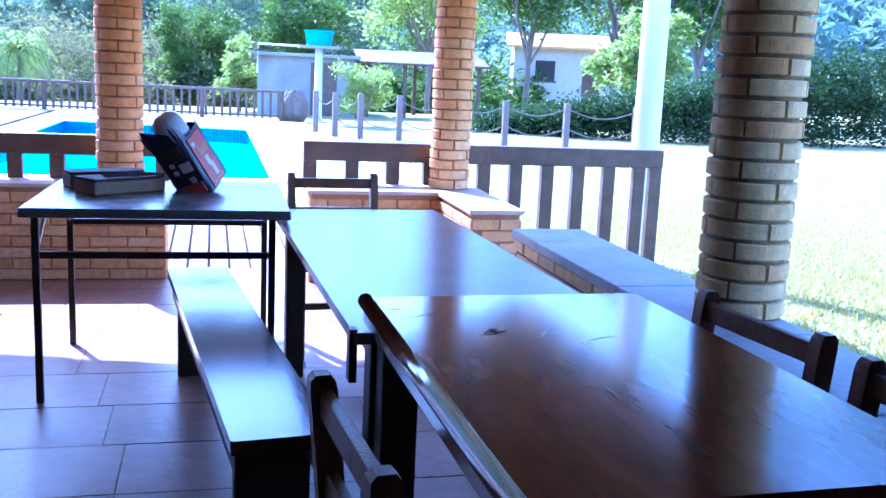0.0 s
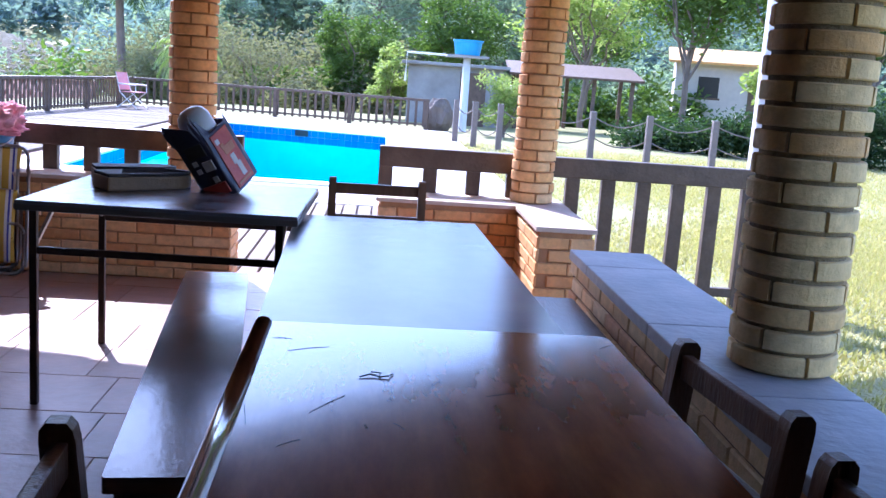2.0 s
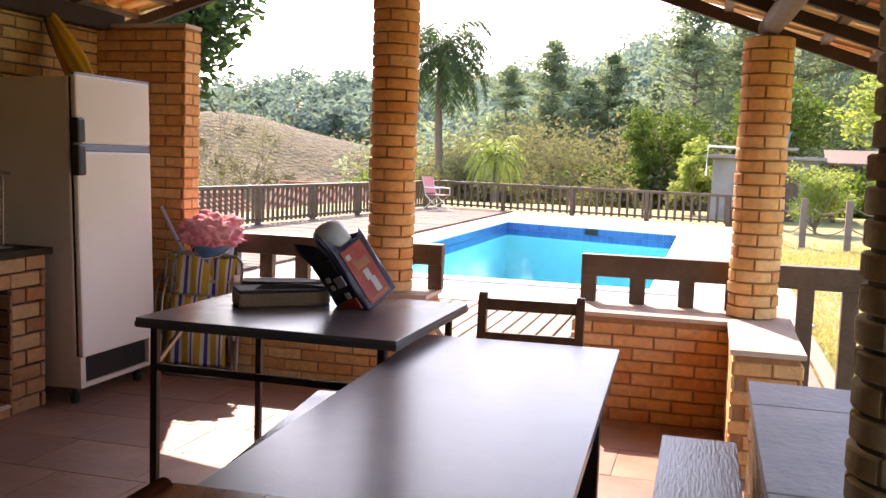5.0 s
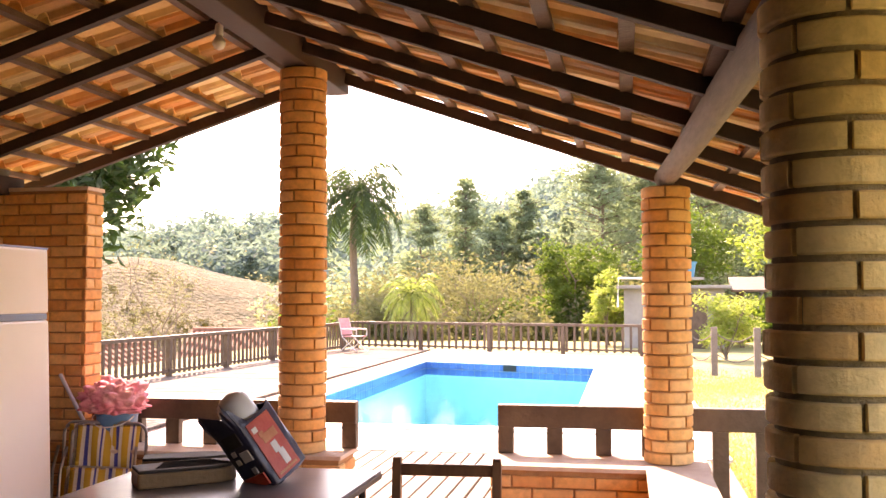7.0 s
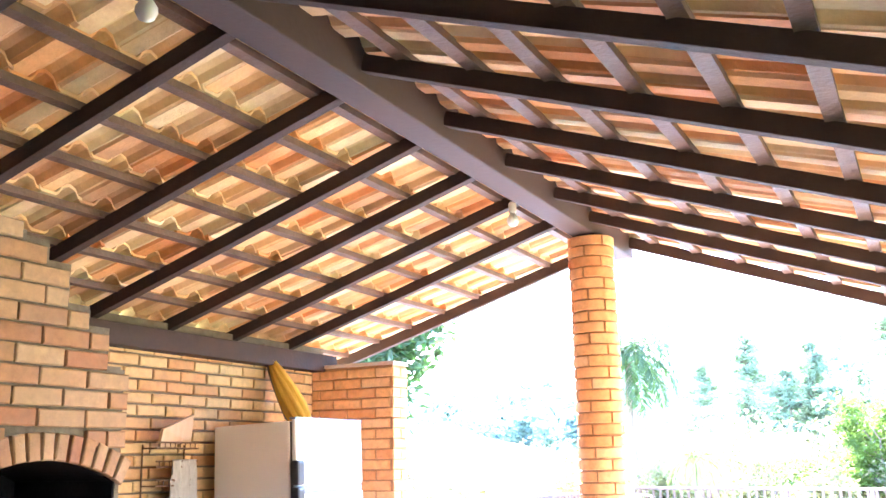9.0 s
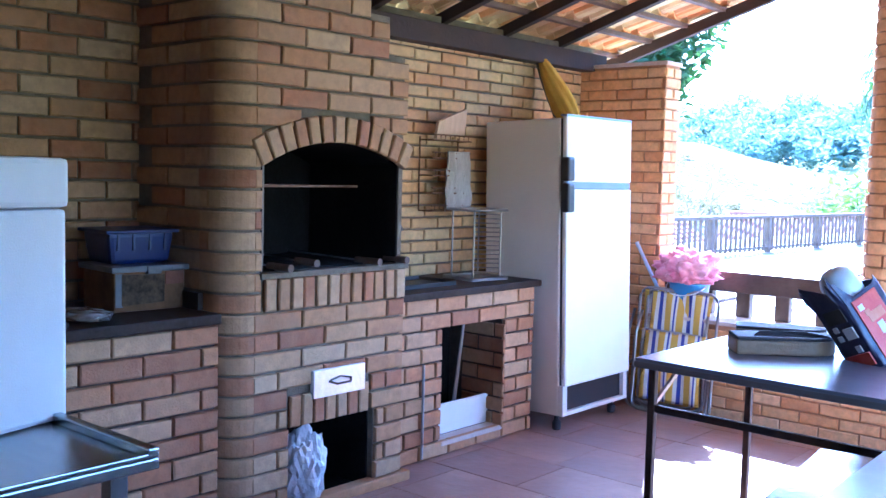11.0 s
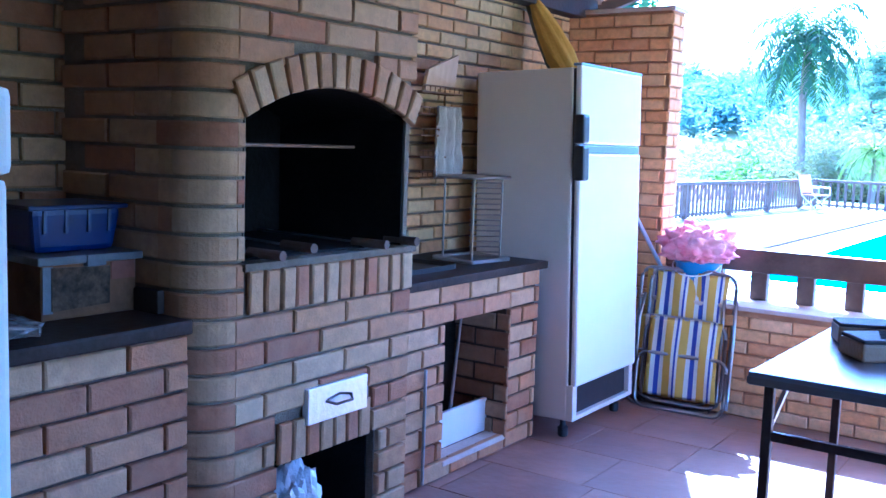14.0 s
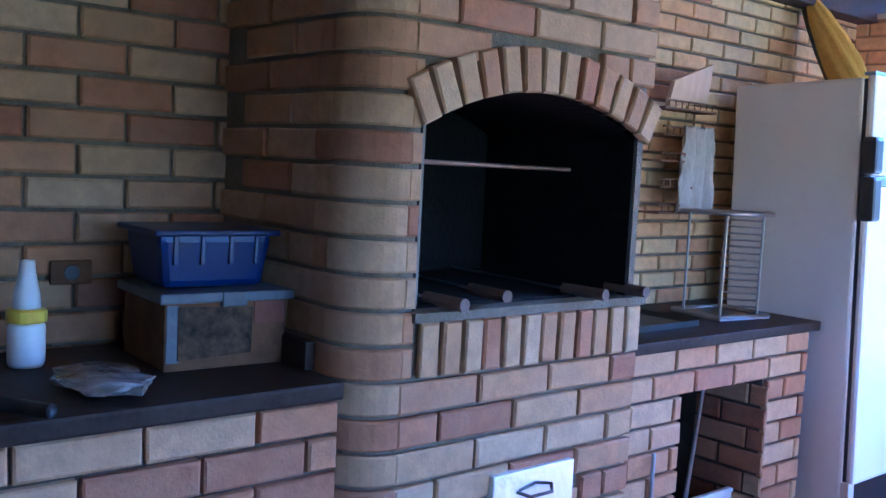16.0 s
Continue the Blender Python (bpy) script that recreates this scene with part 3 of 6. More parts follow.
raf_y = [6.22, 5.62, 5.04, 4.46, 3.81, 3.14] + [round(2.50 - 0.64 * k, 3) for k in range(7)]
roof = structure(part("ceiling", box(0.05, 0.19, BACK, 7.10, 3.145, 3.16), M_DARKWOOD), "underside of an open clay-tile roof", "ceiling")
east_y = [6.26, 5.66, 4.98, 4.32, 3.65, 2.98] + [round(2.36 - 0.62 * k, 3) for k in range(7)]
for y, far in [(v, WEST_EAVE) for v in raf_y + [7.12]] + [(v, EAST_EAVE) for v in east_y + [7.12]]:
    bm = bmesh.new()
    near = RIDGE_X + (0.075 if far > 0 else -0.075)
    w, h = (0.05, 0.065)
    if y > 7:
        h = 0.075
    beam_between(bm, slope_point(near, y, h / 2), slope_point(far, y, h / 2), w, h)
    part("rafter", bm, M_DARKWOOD, roof, bevel=0.004)
STEP = 0.293
for far, s in ((WEST_EAVE, -1), (EAST_EAVE, 1)):
    k = 0
    while True:
        x = RIDGE_X + s * (0.245 + STEP * 0.955 * k)
        if (x - far) * s > -0.02:
            break
        bm = bmesh.new()
        beam_between(bm, slope_point(x, BACK, 0.065 + 0.016), slope_point(x, 7.16, 0.065 + 0.016), 0.052, 0.03)
        part("batten", bm, M_BATTEN, roof)
        k += 1


def tile_roof():
    """Roman clay tiles laid in courses, each a curved shell lapping the one below."""
    bm = bmesh.new()
    rng = random.Random(21)
    wid = 0.205
    prof = [(0.0, 0.012), (0.012, 0.0), (0.085, 0.0), (0.100, 0.012), (0.118, 0.040), (0.150, 0.052), (0.182, 0.040), (0.200, 0.012), (0.222, 0.006)]
    for far, s in ((WEST_EAVE - 0.1, -1), (EAST_EAVE + 0.1, 1)):
        slope = SLOPE_E if s > 0 else SLOPE_W
        rows = int(abs(far - RIDGE_X) / (STEP * 0.955)) + 1
        for r in range(rows):
            x0 = RIDGE_X + s * (0.245 + STEP * 0.955 * (r - 1) - 0.02)
            x1 = RIDGE_X + s * (0.245 + STEP * 0.955 * r + 0.06)
            y = BACK
            while y < 7.22:
                jx, jz, jy = rng.uniform(-0.012, 0.012), rng.uniform(-0.004, 0.004), rng.uniform(-0.004, 0.004)
                rows_v = []
                for x, up in ((x0 + jx, 0.098), (x1 + jx, 0.120)):
                    zb = RIDGE_Z - slope * abs(x - RIDGE_X) + up + jz
                    top = [bm.verts.new((x, y + py + jy, zb + pz + 0.013)) for py, pz in prof]
                    bot = [bm.verts.new((x, y + py + jy, zb + pz)) for py, pz in prof]
                    rows_v.append((bot, top))
                (b0, t0), (b1, t1) = rows_v
                tone = rng.randrange(len(M_TILES))
                made = []
                for i in range(len(prof) - 1):
                    made.append(bm.faces.new((b0[i], b0[i + 1], b1[i + 1], b1[i])))
                    made.append(bm.faces.new((t0[i], t1[i], t1[i + 1], t0[i + 1])))
                    made.append(bm.faces.new((b0[i], t0[i], t0[i + 1], b0[i + 1])))
                    made.append(bm.faces.new((b1[i], b1[i + 1], t1[i + 1], t1[i])))
                made.append(bm.faces.new((b0[0], b1[0], t1[0], t0[0])))
                made.append(bm.faces.new((b0[-1], t0[-1], t1[-1], b1[-1])))
                for f_ in made:
                    f_.material_index = tone
                y += wid
    # ridge caps
    y = BACK
    while y < 7.2:
        rows_v = []
        for yy_, up in ((y, 0.0), (y + 0.40, 0.015)):
            rows_v.append([bm.verts.new((RIDGE_X + 0.16 * math.cos(a), yy_, RIDGE_Z + 0.12 + up + 0.13 * math.sin(a))) for a in np.linspace(0, math.pi, 9)])
        for i in range(8):
            bm.faces.new((rows_v[0][i], rows_v[0][i + 1], rows_v[1][i + 1], rows_v[1][i]))
        y += 0.36
    bmesh.ops.recalc_face_normals(bm, faces=bm.faces)
    return bm


roof_tiles = structure(part("roof", tile_roof(), M_TILES[0]), "orange clay tile roof seen from below", "roof")
for mm in M_TILES[1:]:
    roof_tiles.data.materials.append(mm)

# ---- outside floors ----
pave = thing("pavement", "pale paving round the swimming pool", "paving", kind="structure")
px0, px1, py0, py1 = POOL
for a in ((-3.25, px0 - 0.02, 10.3, 12.0), (-3.25, px0 - 0.02, 12.0, 22.0), (-3.25, px0 - 0.02, 22.0, 26.4), (px1 + 0.02, 3.0, 10.3, 12.0), (px1 + 0.02, 3.0, 12.0, 22.0), (px1 + 0.02, 3.0, 22.0, 26.4), (px0 - 0.02, px1 + 0.02, 10.3, py0 - 0.02), (px0 - 0.02, px1 + 0.02, py1 + 0.02, 26.4)):
    skew(part("paving", box(*a, -0.3, -0.015), M_PAVE, pave))
deck = structure(part("deck", box(-7.4, 2.9, 6.67, 10.28, -0.3, -0.06), M_GROUT), "weathered wooden deck with wide gaps", "deck")
rng = random.Random(4)
deck_meshes = []
for v in range(5):
    bm = box(-0.062, 0.062, -1.79, 1.79, -0.035, 0.0)
    bmesh.ops.bevel(bm, geom=bm.edges[:], offset=0.004, segments=1, affect="EDGES")
    me = bpy.data.meshes.new("deck_board")
    bm.to_mesh(me); bm.free()
    me.materials.append(M_DECK[v])
    deck_meshes.append(me)
x = -7.35
while x < 2.9:
    ob = new("deck_board", rng.choice(deck_meshes))
    ob.parent = deck
    ob.matrix_basis = pose(x, 8.475 + rng.uniform(-0.01, 0.01), -0.02 + rng.uniform(-0.003, 0.003), 0, rng.uniform(-0.5, 0.5), rng.uniform(-0.15, 0.15))
    x += 0.142

terrace = structure(part("deck", box(-6.2, -3.26, 10.29, 26.6, -0.3, -0.06), M_GROUT), "weathered wooden terrace beside the pool", "deck")
terrace_meshes = []
for me, mm in zip(deck_meshes, M_TERRACE):
    me = me.copy()
    me.materials[0] = mm
    terrace_meshes.append(me)
y = 10.36
while y < 28.0:
    ob = new("deck_board", rng.choice(terrace_meshes))
    ob.parent = terrace
    west = -5.72 - 0.082 * (28.1 - y)
    ob.matrix_basis = pose((west - 3.66) / 2, y, -0.02 + rng.uniform(-0.003, 0.003), 0, 0, 90 + rng.uniform(-0.1, 0.1)) @ Matrix.Diagonal((1, (-3.26 - west) / 3.58, 1, 1))
    y += 0.142

# pool
pool = thing("swimming_pool", "rectangular blue-lined swimming pool full of clear water", "pool", kind="structure")
bm = bmesh.new()
cuboid(bm, px0 - 0.1, px1 + 0.1, py0 - 0.1, py1 + 0.1, -1.6, -1.45)
for a in ((px0 - 0.1, px0, py0, py1), (px1, px1 + 0.1, py0, py1), (px0 - 0.1, px1 + 0.1, py0 - 0.1, py0), (px0 - 0.1, px1 + 0.1, py1, py1 + 0.1)):
    cuboid(bm, *a, -1.45, -0.30)
skew(part("basin", bm, M_POOLTILE, pool))


def tile_band():
    bm = bmesh.new()
    s = 0.15
    for r in range(2):
        z0, z1 = -0.305 + r * 0.145, -0.165 + r * 0.145
        y = py0
        while y < py1:
            cuboid(bm, px0 - 0.09, px0 + 0.002, y + 0.004, y + s - 0.004, z0 + 0.004, z1)
            cuboid(bm, px1 - 0.002, px1 + 0.09, y + 0.004, y + s - 0.004, z0 + 0.004, z1)
            y += s
        x = px0
        while x < px1:
            cuboid(bm, x + 0.004, x + s - 0.004, py1 - 0.002, py1 + 0.09, z0 + 0.004, z1)
            cuboid(bm, x + 0.004, x + s - 0.004, py0 - 0.09, py0 + 0.002, z0 + 0.004, z1)
            x += s
    return bm


band = part("tile_band", tile_band(), M_POOLBAND, pool, "two rows of blue glazed tiles")
skew(band)["kind"] = "stuff"
for a in ((px0 - 0.30, px0 + 0.01, py0 - 0.3, py1 + 0.3), (px1 - 0.01, px1 + 0.30, py0 - 0.3, py1 + 0.3), (px0, px1, py0 - 0.3, py0 + 0.01), (px0, px1, py1 - 0.01, py1 + 0.3)):
    skew(part("coping", box(*a, -0.02, 0.01), M_WHITEPAINT, pool, bevel=0.005))
M_WATER = bpy.data.materials.new("water")
M_WATER.use_nodes = True
wt = M_WATER.node_tree
wt.nodes.remove(wt.nodes["Principled BSDF"])
w_clear = wt.nodes.new("ShaderNodeBsdfTransparent")
w_clear.inputs["Color"].default_value = (0.70, 0.98, 1.0, 1)
wb = wt.nodes.new("ShaderNodeBsdfGlossy")
wb.inputs["Roughness"].default_value = 0.04
w_mix = wt.nodes.new("ShaderNodeMixShader")
w_mix.inputs[0].default_value = 0.10
wt.links.new(w_clear.outputs[0], w_mix.inputs[1]); wt.links.new(wb.outputs[0], w_mix.inputs[2])
wt.links.new(w_mix.outputs[0], wt.nodes["Material Output"].inputs["Surface"])
wno = wt.nodes.new("ShaderNodeTexNoise"); wno.inputs["Scale"].default_value = 1.6; wno.inputs["Detail"].default_value = 3
wco = wt.nodes.new("ShaderNodeTexCoord"); wt.links.new(wco.outputs["Object"], wno.inputs["Vector"])
wbu = wt.nodes.new("ShaderNodeBump"); wbu.inputs["Strength"].default_value = 0.2; wbu.inputs["Distance"].default_value = 0.014
wt.links.new(wno.outputs["Fac"], wbu.inputs["Height"]); wt.links.new(wbu.outputs[0], wb.inputs["Normal"])
bm = bmesh.new()
bm.faces.new([bm.verts.new(v) for v in ((px0, py0, -0.17), (px1, py0, -0.17), (px1, py1, -0.17), (px0, py1, -0.17))])
water = part("water", bm, M_WATER, pool, "rippling turquoise water")
skew(water).visible_shadow = False
skew(part("skimmer", box(-0.62, -0.32, py1 - 0.02, py1 + 0.09, -0.15, -0.02), M_BLACK, pool))


# ---- railings ----
def veranda_rail(x0, x1, slats, low):
    """Squared timber railing: a deep top rail on wide uprights."""
    t = thing("railing", "brown timber railing with a deep top rail", "railing", pose(0, 6.60, 0))
    part("top_rail", box(x0, x1, -0.04, 0.04, 0.752, 0.882), M_RAIL, t, bevel=0.008)
    for x in slats:
        part("upright", box(x - 0.045, x + 0.045, -0.03, 0.03, low, 0.752), M_RAIL, t, bevel=0.005)
    return t


veranda_rail(-1.33, 0.43, [-1.26, -1.01, -0.76, -0.51, -0.26, 0.385], 0.60)
veranda_rail(1.29, 2.36, [1.335, 1.62, 1.90, 2.16], 0.60)
gr = veranda_rail(2.38, 3.90, [2.55 + 0.235 * k for k in range(6)] + [3.855], -0.05)
part("bottom_rail", box(2.45, 3.90, -0.025, 0.025, 0.02, 0.08), M_RAIL, gr, bevel=0.004)


# ---- grill, counters ----
FRONT = -1.29
GY0, GY1 = 3.06, 4.052
ARC_Y, ARC_Z, ARC_IN, ARC_OUT = 3.625, 0.738, 0.834, 0.946
PH, LIFT = 0.083, -0.04


def right_limit(z):
    """The grill's breast steps in towards the roof."""
    return GY1 if z < 1.97 else GY1 - 0.12 * math.ceil((z - 1.97) / 0.125)


grill = thing("barbecue_grill", "tall brick barbecue grill with an arched sooty black firebox", "barbecue")
core_bm = []
back = WEST - 0.005
inner = FRONT - 0.022
core_bm.append(box(back, inner, GY0 + 0.13, 3.23, 1.03, 2.50))                    # left jamb
core_bm.append(box(back, inner - 0.118, GY0 + 0.012, GY0 + 0.13, 0, 2.50))
core_bm.append(tube(bmesh.new(), [(inner - 0.118, GY0 + 0.130, 0), (inner - 0.118, GY0 + 0.130, 2.5)], 0.118, 32))
core_bm.append(box(back, inner, 4.02, GY1 - 0.008, 1.03, 1.97))                    # right jamb
for k in range(20):                                                      # wall over the arch
    a, b = 3.23 + 0.79 * k / 20, 3.23 + 0.79 * (k + 1) / 20
    zz = ARC_Z + math.sqrt(max(0.0, (ARC_IN + 0.02) ** 2 - ((a + b) / 2 - ARC_Y) ** 2))
    top = 2.5
    for zt in np.arange(1.98, 2.5, PH):
        if right_limit(zt) < (a + b) / 2:
            top = zt
            break
    core_bm.append(box(back, inner, a, b, zz, top))
core_bm.append(box(back, inner, GY0 + 0.13, 3.38, 0, 1.03))
core_bm.append(box(back, inner, 3.882, GY1 - 0.008, 0, 1.03))
core_bm.append(box(back, inner, 3.38, 3.882, 0.385, 1.03))
core_bm.append(box(back, inner - 0.45, 3.38, 3.882, 0.0, 0.385))
for b_ in core_bm:
    part("core_block", b_, M_MORTAR_PALE, grill)
part("firebox_lining", box(back, back + 0.03, 3.23, 4.02, 1.03, 1.7), M_SOOT_SHADE, grill, "black lining of sooty firebox and shade-painted ash opening")
part("firebox_lining", box(back, inner - 0.004, 3.231, 3.241, 1.032, 1.52), M_SOOT_SHADE, grill, "black lining of sooty firebox and shade-painted ash opening")
part("firebox_lining", box(back, inner - 0.004, 4.009, 4.019, 1.032, 1.52), M_SOOT_SHADE, grill, "black lining of sooty firebox and shade-painted ash opening")
part("firebox_lining", box(back, inner - 0.03, 3.235, 4.015, 1.032, 1.042), M_SOOT_SHADE, grill, "black lining of sooty firebox and shade-painted ash opening")
# black sheets paint the unlit depth of the ash opening
part("firebox_lining", box(inner - 0.45, inner - 0.44, 3.382, 3.880, 0.0, 0.384), M_SOOT_SHADE, grill, "black lining of sooty firebox and shade-painted ash opening")
part("firebox_lining", box(inner - 0.45, inner - 0.03, 3.382, 3.39, 0.0, 0.384), M_SOOT_SHADE, grill, "black lining of sooty firebox and shade-painted ash opening")
part("firebox_lining", box(inner - 0.45, inner - 0.03, 3.382, 3.880, 0.375, 0.384), M_SOOT_SHADE, grill, "black lining of sooty firebox and shade-painted ash opening")
bm = bmesh.new()
vault = [[bm.verts.new((x, ARC_Y + (ARC_IN + dr) * math.sin(a), ARC_Z + (ARC_IN + dr) * math.cos(a))) for a in np.linspace(-0.515, 0.515, 19)] for x, dr in ((inner - 0.02, 0.004), (back, 0.004), (back, 0.02))]
for r0, r1 in zip(vault, vault[1:]):
    for k in range(18):
        bm.faces.new((r0[k], r0[k + 1], r1[k + 1], r1[k]))
# same painted shade on the ash opening's right side and floor
part("firebox_lining", box(inner - 0.45, inner - 0.03, 3.872, 3.881, 0.0, 0.384), M_SOOT_SHADE, grill, "black lining of sooty firebox and shade-painted ash opening")
part("firebox_lining", box(inner - 0.45, inner - 0.03, 3.39, 3.872, -0.001, 0.004), M_SOOT_SHADE, grill, "black lining of sooty firebox and shade-painted ash opening")
part("firebox_vault", bm, M_SOOT_SHADE, grill, "sooty black vault of the firebox")

# face bricks, course by course
holes = []
for r in range(31):
    zc = LIFT + (r + 0.5) * PH
    spans = []
    if 1.03 < zc < 1.50:
        spans.append((3.23, 4.022))
    if zc > 1.48 and zc < ARC_Z + ARC_OUT:
        hw = min(0.40, math.sqrt(max(0.0, ARC_OUT ** 2 - (zc - ARC_Z) ** 2)) - 0.005)
        spans.append((ARC_Y - hw, min(ARC_Y + hw, GY1 + 0.1)))
    if 0.90 < zc < 1.04:
        spans.append((3.23, 4.06))
    if zc < 0.385:
        spans.append((3.38, 3.882))
    if 0.385 < zc < 0.51:
        spans.append((3.37, 3.845))
    if zc > 1.97:
        spans.append((right_limit(zc), 4.3))
    holes += [(a - 3.19, b - 3.19, zc - PH / 2, zc + PH / 2) for a, b in spans]
lay_bricks(grill, (FRONT - 0.024, 3.19, 0), 90, GY1 - 3.19, 2.5, 0.25, PH, M_TAN, holes=holes, depth=0.024, first=0.0, z0=LIFT)
lay_bricks(grill, (WEST, GY0 + 0.012, 0), 0, 0.555 - 0.08, 2.5, 0.245, PH, M_TAN, depth=0.012, z0=LIFT, first=0.11, single=120)


def corner_brick(tail, material):
    """A bull-nosed corner brick: a quarter round with a straight tail along the side."""
    bm = bmesh.new()
    R, h, c = 0.13, PH - 0.011, 0.005
    pts = [(-R - tail, -R, 0, -1)] if tail else []
    pts += [(-R + R * math.sin(a), -R * math.cos(a), math.sin(a), -math.cos(a)) for a in np.linspace(0, math.pi / 2, 8)]
    rings = []
    for inset, z in ((0.026, 0), (c, 0), (0, c), (0, h - c), (c, h), (0.026, h)):
        rings.append([bm.verts.new((x - nx * inset, y - ny * inset, z - h / 2)) for x, y, nx, ny in pts])
    for a, b in zip(rings, rings[1:]):
        for k in range(len(pts) - 1):
            bm.faces.new((a[k], a[k + 1], b[k + 1], b[k]))
    bm.faces.new([q[0] for q in rings][::-1]); bm.faces.new([q[-1] for q in rings])
    me = bpy.data.meshes.new("corner_brick")
    bm.to_mesh(me); bm.free()
    me.materials.append(material)
    return me


corner_a, corner_b = [corner_brick(0.07, mm) for mm in M_TAN], [corner_brick(0.0, mm) for mm in M_TAN]
rng = random.Random(77)
for r in range(31):
    ob = new("corner_brick", rng.choice(corner_a if r % 2 else corner_b))
    ob.parent = grill
    ob.matrix_basis = Matrix.Translation((FRONT + rng.uniform(-0.003, 0.002), GY0 + 0.13, LIFT + (r + 0.5) * PH))
    if r % 2 == 0:
        ob = new("brick", brick_mesh(0.06, PH - 0.011, 0.012, rng.choice(M_TAN), 0))
        ob.parent = grill
        ob.matrix_basis = Matrix.Translation((FRONT - 0.165, GY0 + 0.012, LIFT + (r + 0.5) * PH))
# soldier courses
for k in range(12):
    y = 3.238 + 0.068 * k + 0.034
    ob = new("brick", brick_mesh(0.056, 0.130, 0.016 + 0.003 * (k % 3), rng.choice(M_TAN), k % 3))
    ob.parent = grill
    ob.matrix_basis = Matrix.Translation((FRONT - 0.012, y, 0.942)) @ Matrix.Rotation(radians(90), 4, "Z") @ Matrix.Rotation(rng.uniform(-0.02, 0.02), 4, "Y")
for k in range(7):
    ob = new("brick", brick_mesh(0.055, 0.132, 0.016, rng.choice(M_TAN), k % 3))
    ob.parent = grill
    ob.matrix_basis = Matrix.Translation((FRONT - 0.012, 3.408 + 0.066 * k, 0.442)) @ Matrix.Rotation(radians(90), 4, "Z") @ Matrix.Rotation(rng.uniform(-0.02, 0.02), 4, "Y")
# arch of upright bricks
n_v = 13
half = math.asin(0.405 / ARC_IN) + 0.01
for k in range(n_v):
    a = -half + 2 * half * (k + 0.5) / n_v
    mid = (ARC_IN + ARC_OUT) / 2
    ob = new("arch_brick", brick_mesh(0.056, 0.112, 0.022 + rng.uniform(0, 0.006), rng.choice(M_TAN), k % 3))
    ob.parent = grill
    ob.matrix_basis = Matrix.Translation((FRONT - 0.012, ARC_Y + mid * math.sin(a), ARC_Z + mid * math.cos(a))) @ Matrix.Rotation(radians(90), 4, "Z") @ Matrix.Rotation(a + rng.uniform(-0.02, 0.02), 4, "Y")
part("ledge", box(FRONT - 0.06, FRONT + 0.012, 3.215, 4.065, 1.010, 1.034), M_MORTAR_PALE, grill, "ash-grey ledge under the firebox", bevel=0.004)
part("hearth_kerb", box(FRONT - 0.05, FRONT + 0.02, 3.34, 4.10, -0.002, 0.045), M_TAN[4], grill, bevel=0.008)
# ash drawer
M_ALU = mat("crumpled_foil", (0.80, 0.80, 0.81), 0.35, metal=0.5, second=(0.88, 0.88, 0.89), scale=25, bump=0.5, fine=22, bump_dist=0.012)
drawer = part("ash_drawer", box(FRONT - 0.01, FRONT + 0.018, 3.492, 3.793, 0.482, 0.602), M_ALU, grill, "foil-wrapped ash drawer front", bevel=0.004)
bm = bmesh.new()
tube(bm, [(FRONT + 0.018, 3.575, 0.549), (FRONT + 0.045, 3.60, 0.539), (FRONT + 0.045, 3.68, 0.539), (FRONT + 0.018, 3.705, 0.549)], 0.005, 8)
tube(bm, [(FRONT + 0.02, 3.585, 0.552), (FRONT + 0.022, 3.64, 0.564), (FRONT + 0.02, 3.695, 0.552)], 0.004, 6)
part("handle", bm, M_IRON, drawer, smooth=True)
# spit rod and skewers
bm = bmesh.new()
tube(bm, [(FRONT - 0.12, 3.235, 1.384), (FRONT - 0.12, 3.85, 1.384)], 0.006, 8)
part("spit_rod", bm, M_RUST, grill, smooth=True)
for y, z, dy in ((3.337, 1.052, 0.0), (3.475, 1.066, 0.01), (3.845, 1.052, -0.01), (4.02, 1.052, 0.0)):
    sk = thing("skewer", "steel skewer with a round wooden grip lying on the ledge", "skewer", group="skewers on the grill")
    bm = bmesh.new()
    tube(bm, [(FRONT - 0.10, y + dy, z), (FRONT + 0.045, y, z)], 0.016, 12)
    part("grip", bm, M_BATTEN, sk, smooth=False)
    bm = bmesh.new()
    tube(bm, [(FRONT - 0.55, y + dy * 3.5, z + 0.01), (FRONT - 0.10, y + dy, z)], 0.004, 6)
    part("blade", bm, M_STEEL, sk)

# foil bag in the lower opening
def crumple(size, seed, amount=0.2, sub=4, freq=6.0):
    bm = bmesh.new()
    bmesh.ops.create_icosphere(bm, subdivisions=sub, radius=1.0)
    for v in bm.verts:
        d = v.co.normalized()
        n = noise.noise(d * freq * 0.4 + Vector((seed, 0, 0))) * 0.6 + abs(noise.noise(d * freq + Vector((0, seed, 0)))) * 0.7
        v.co = Vector((d.x * size[0], d.y * size[1], d.z * size[2])) * (1 + amount * (n - 0.3) * 2)
    return bm


M_BAG = mat("clear_plastic_bag", (0.55, 0.57, 0.60), 0.18, second=(0.78, 0.80, 0.83), scale=9, bump=0.8, fine=14, bump_dist=0.02)
bm = crumple((0.10, 0.11, 0.19), 3, 0.22, 4, 5)
ob = tagged(part("plastic_bag", bm, M_BAG, smooth=False), "crumpled clear plastic bag standing in the ash opening", "bag")
ob.location = (FRONT - 0.06, 3.50, 0.165)

# right counter
cr = thing("counter", "brick counter with a dark stone top and an open bay", "counter")
CF = -1.412
bm = bmesh.new()
cuboid(bm, WEST, CF - 0.022, 4.058, 4.478, 0, 0.83)
cuboid(bm, WEST, CF - 0.022, 4.985, 5.25, 0, 0.83)
